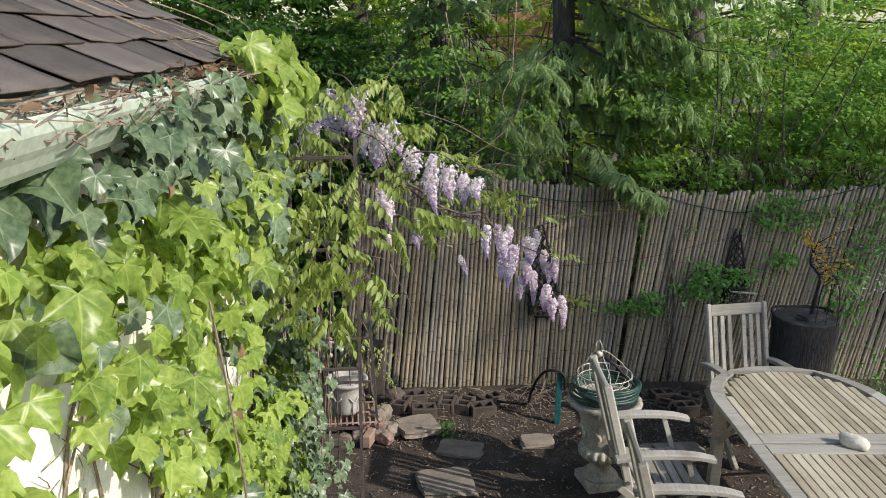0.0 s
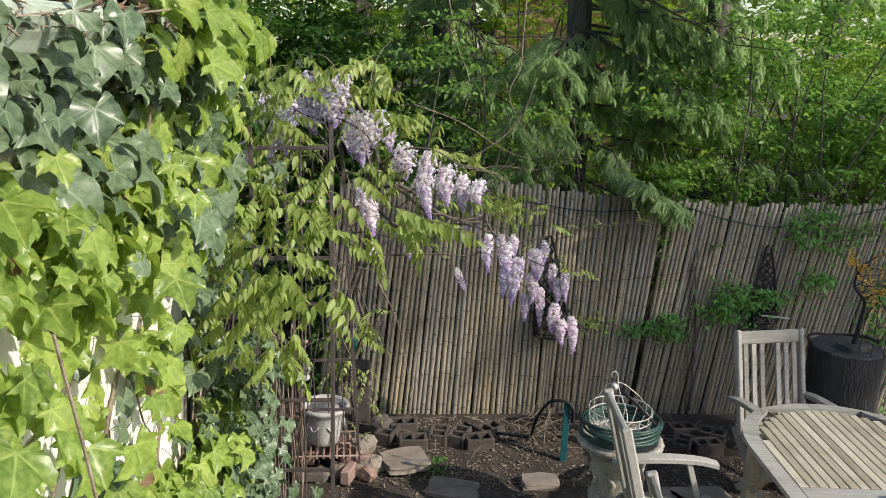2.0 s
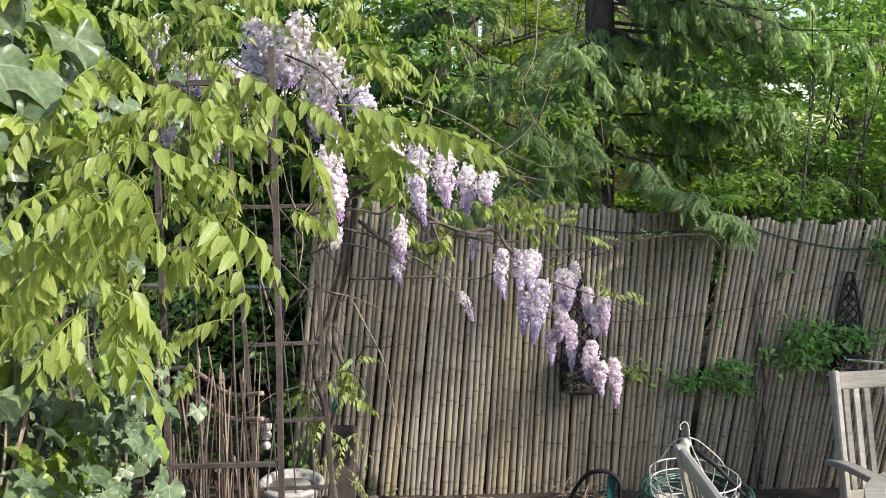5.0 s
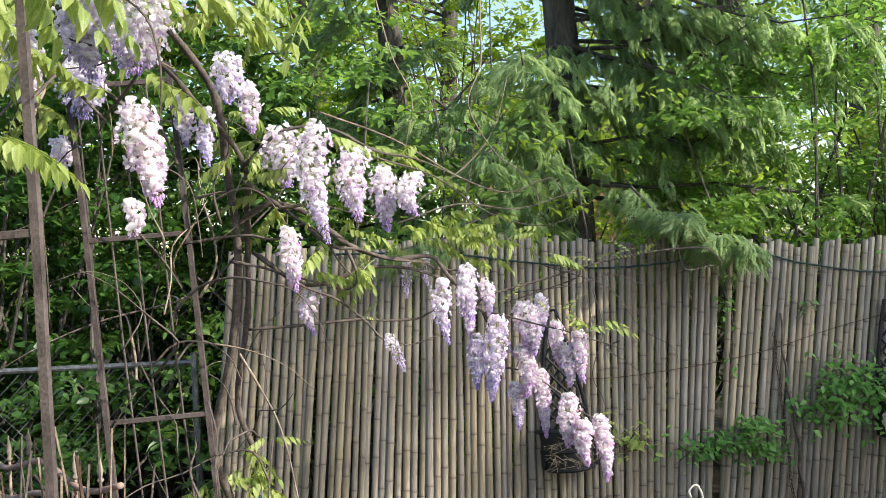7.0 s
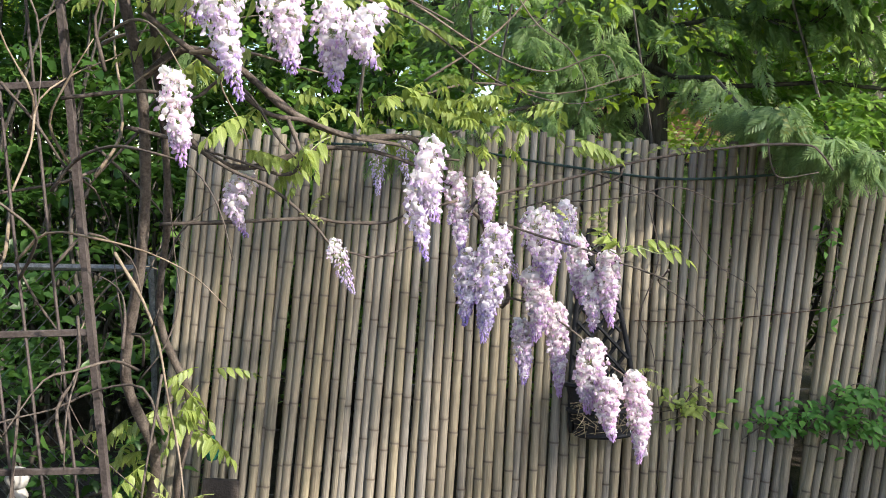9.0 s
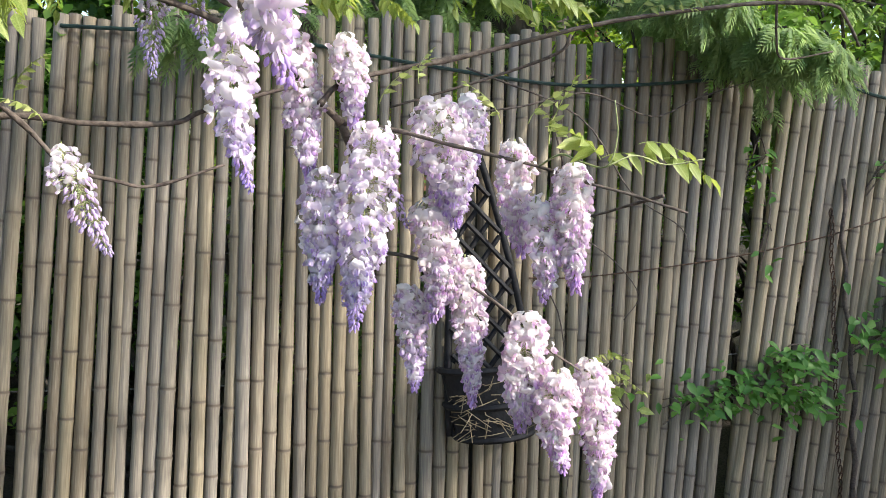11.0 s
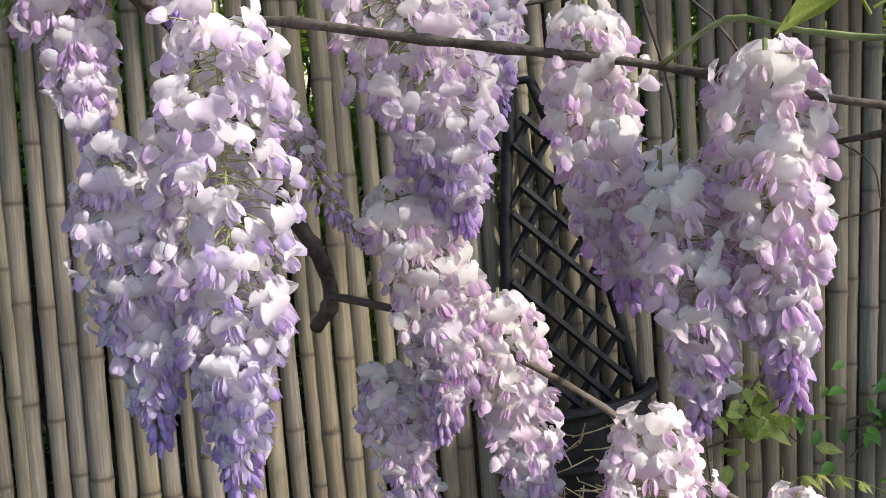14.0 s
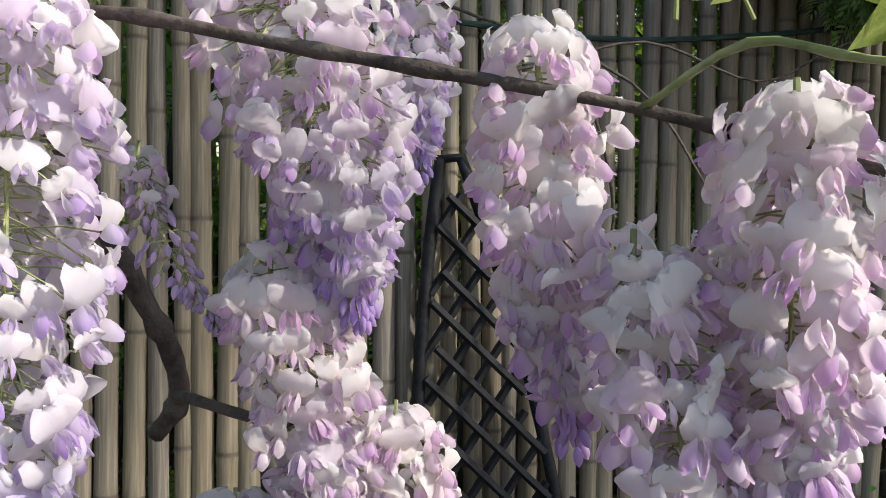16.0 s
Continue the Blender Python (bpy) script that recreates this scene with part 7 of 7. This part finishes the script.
shrub("shrub", -2.6, 9.9, 2.3, 0.6, (0.2, 4.8), 513, 300, 60, 0.10, LAUREL, "tall dark hedge behind the chain link fence")
shrub("shrub", 0.0, 9.0, 1.2, 0.5, (0.3, 3.2), 514, 130, 70, 0.058, SHRUB_LEAF, "dense green thicket behind the bamboo fence")
shrub("shrub", -5.4, 9.0, 2.0, 0.9, (0.2, 3.2), 507, 120, 40, 0.09, SHRUB_LEAF, "dark green hedge along the neighbour's yard")

shrub("shrub", 4.3, 8.5, 2.3, 0.45, (0.8, 3.5), 515, 280, 80, 0.056, SHRUB_LEAF, "dense green leafy thicket behind the fence corner")
shrub("shrub", 5.9, 9.4, 1.7, 0.5, (1.6, 3.3), 516, 130, 80, 0.060, WOOD_LEAF, "sunlit yellow-green shrub rising over the thicket")
shrub("shrub", 1.4, 10.8, 2.2, 0.5, (1.2, 5.8), 517, 200, 70, 0.068, WOOD_LEAF, "pale green spring undergrowth deeper in the woods")
shrub("shrub", -0.9, 10.4, 1.6, 0.5, (1.0, 5.4), 518, 190, 70, 0.068, SHRUB_LEAF, "green spring undergrowth behind the arbour")

shrub("shrub", 0.60, 7.0, 0.70, 0.22, (1.6, 3.1), 519, 36, 34, 0.052, SHRUB_LEAF, "sunlit sapling growing over the end of the bamboo fence")
shrub("shrub", 1.9, 7.05, 0.9, 0.2, (1.55, 2.5), 520, 16, 22, 0.048, WOOD_LEAF, "thin yellow-green shoots above the bamboo fence")
shrub("shrub", -2.6, 8.0, 1.5, 0.35, (0.4, 4.6), 521, 230, 50, 0.08, LAUREL, "tall dark leafy hedge close behind the chain link fence")

# taller trees
broadleaf(6.25, 13.0, 12, 0.21, 601, (4.7, 8.5), 2.6, 74, 70, 0.10, WOOD_LEAF, "tall broadleaf tree with sunlit spring leaves")
broadleaf(3.6, 14.0, 12, 0.20, 602, (2.0, 7.5), 2.8, 90, 65, 0.11, WOOD_LEAF, "tall broadleaf tree in the woods")
broadleaf(-0.8, 13.5, 12, 0.20, 603, (2.4, 8.0), 2.4, 70, 60, 0.11, WOOD_LEAF, "broadleaf tree with thin spring foliage")
broadleaf(-4.0, 13.0, 12, 0.22, 604, (1.5, 8.0), 3.0, 100, 65, 0.11, WOOD_LEAF, "broadleaf tree beyond the chain link fence")
broadleaf(9.5, 13.5, 13, 0.25, 605, (1.5, 8.0), 3.2, 110, 65, 0.12, WOOD_LEAF, "broad sunlit tree at the edge of the woods")
broadleaf(1.2, 18.0, 13, 0.22, 606, (1.0, 7.0), 3.4, 110, 60, 0.14, WOOD_LEAF, "distant broadleaf tree in spring leaf")
broadleaf(6.5, 18.5, 13, 0.22, 607, (1.0, 9.0), 3.6, 120, 60, 0.14, WOOD_LEAF, "distant broadleaf tree in spring leaf")
broadleaf(-8.5, 15.0, 13, 0.22, 608, (0.8, 9.0), 3.6, 110, 60, 0.14, WOOD_LEAF, "distant broadleaf tree in spring leaf")
broadleaf(12.5, 18.0, 13, 0.22, 609, (0.8, 9.0), 3.8, 120, 60, 0.15, WOOD_LEAF, "distant broadleaf tree in spring leaf")
# unseen tall leaning tree, added sunward to lay soft dappled shade over the fence
leaning = thing("tree", "unseen tall leaning thin-leaved tree added to shade the fence", "tree")
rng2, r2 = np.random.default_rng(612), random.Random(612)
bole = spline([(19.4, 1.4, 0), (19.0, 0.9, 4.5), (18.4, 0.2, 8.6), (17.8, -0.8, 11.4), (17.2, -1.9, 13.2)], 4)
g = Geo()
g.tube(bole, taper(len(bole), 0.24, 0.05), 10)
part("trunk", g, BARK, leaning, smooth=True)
cen = []
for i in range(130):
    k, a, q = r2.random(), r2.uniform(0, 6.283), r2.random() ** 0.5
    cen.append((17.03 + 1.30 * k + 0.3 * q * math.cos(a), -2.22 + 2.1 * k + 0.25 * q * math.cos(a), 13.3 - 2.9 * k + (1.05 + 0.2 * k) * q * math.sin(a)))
# extra clumps placed to shade the left end of the fence
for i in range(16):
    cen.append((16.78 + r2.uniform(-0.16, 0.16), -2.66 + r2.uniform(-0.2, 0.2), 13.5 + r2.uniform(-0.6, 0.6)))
# clumps set along sun rays, to shade the stump and lower right fence
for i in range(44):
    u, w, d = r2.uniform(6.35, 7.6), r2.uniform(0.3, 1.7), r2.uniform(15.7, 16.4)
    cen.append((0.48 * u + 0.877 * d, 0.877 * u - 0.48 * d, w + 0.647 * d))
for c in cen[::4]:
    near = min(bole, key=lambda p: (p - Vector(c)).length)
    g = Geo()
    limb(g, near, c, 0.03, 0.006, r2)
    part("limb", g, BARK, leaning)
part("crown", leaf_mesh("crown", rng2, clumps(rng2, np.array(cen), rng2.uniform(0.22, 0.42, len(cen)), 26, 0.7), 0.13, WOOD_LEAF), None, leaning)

broadleaf(-2.3, 11.0, 10, 0.17, 611, (1.6, 6.0), 1.9, 100, 70, 0.09, WOOD_LEAF, "broadleaf tree behind the arbour")
shrub("shrub", -1.3, 8.6, 1.5, 0.5, (0.3, 3.6), 512, 260, 55, 0.07, LAUREL, "green shrub behind the end of the fence")
# low woodland growth closing the view, far off
rng2 = np.random.default_rng(700)
n = 900
cen = np.stack([rng2.uniform(-22, 24, n), rng2.uniform(20, 26, n), 9.5 * rng2.random(n) ** 1.5], 1)
pos = clumps(rng2, cen, rng2.uniform(0.8, 1.6, n), 42, 0.7)
thing_from("far_woods", leaf_mesh("far_woods", rng2, pos, 0.26, WOOD_LEAF), WOOD_LEAF, "far hazy spring woods behind the yard", "woods", kind="stuff")

# the neighbour's brick house, barely seen through the trees
house = thing("far_house", "reddish brick house glimpsed through the trees", "house", m=pose(5.2, 27.5, 0))
g = Geo()
g.box((6, 5, 4.2), pose(0, 0, 2.1), 0.02)
part("wall", g, FARHOUSE, house)
g = Geo()
g.v = [(-3.3, -2.8, 4.2), (3.3, -2.8, 4.2), (3.3, 2.8, 4.2), (-3.3, 2.8, 4.2), (-3.3, 0, 6.2), (3.3, 0, 6.2)]
g.f = [(0, 1, 5, 4), (2, 3, 4, 5), (0, 4, 3), (1, 2, 5), (3, 2, 1, 0)]
part("roof", g, SHINGLE, house)
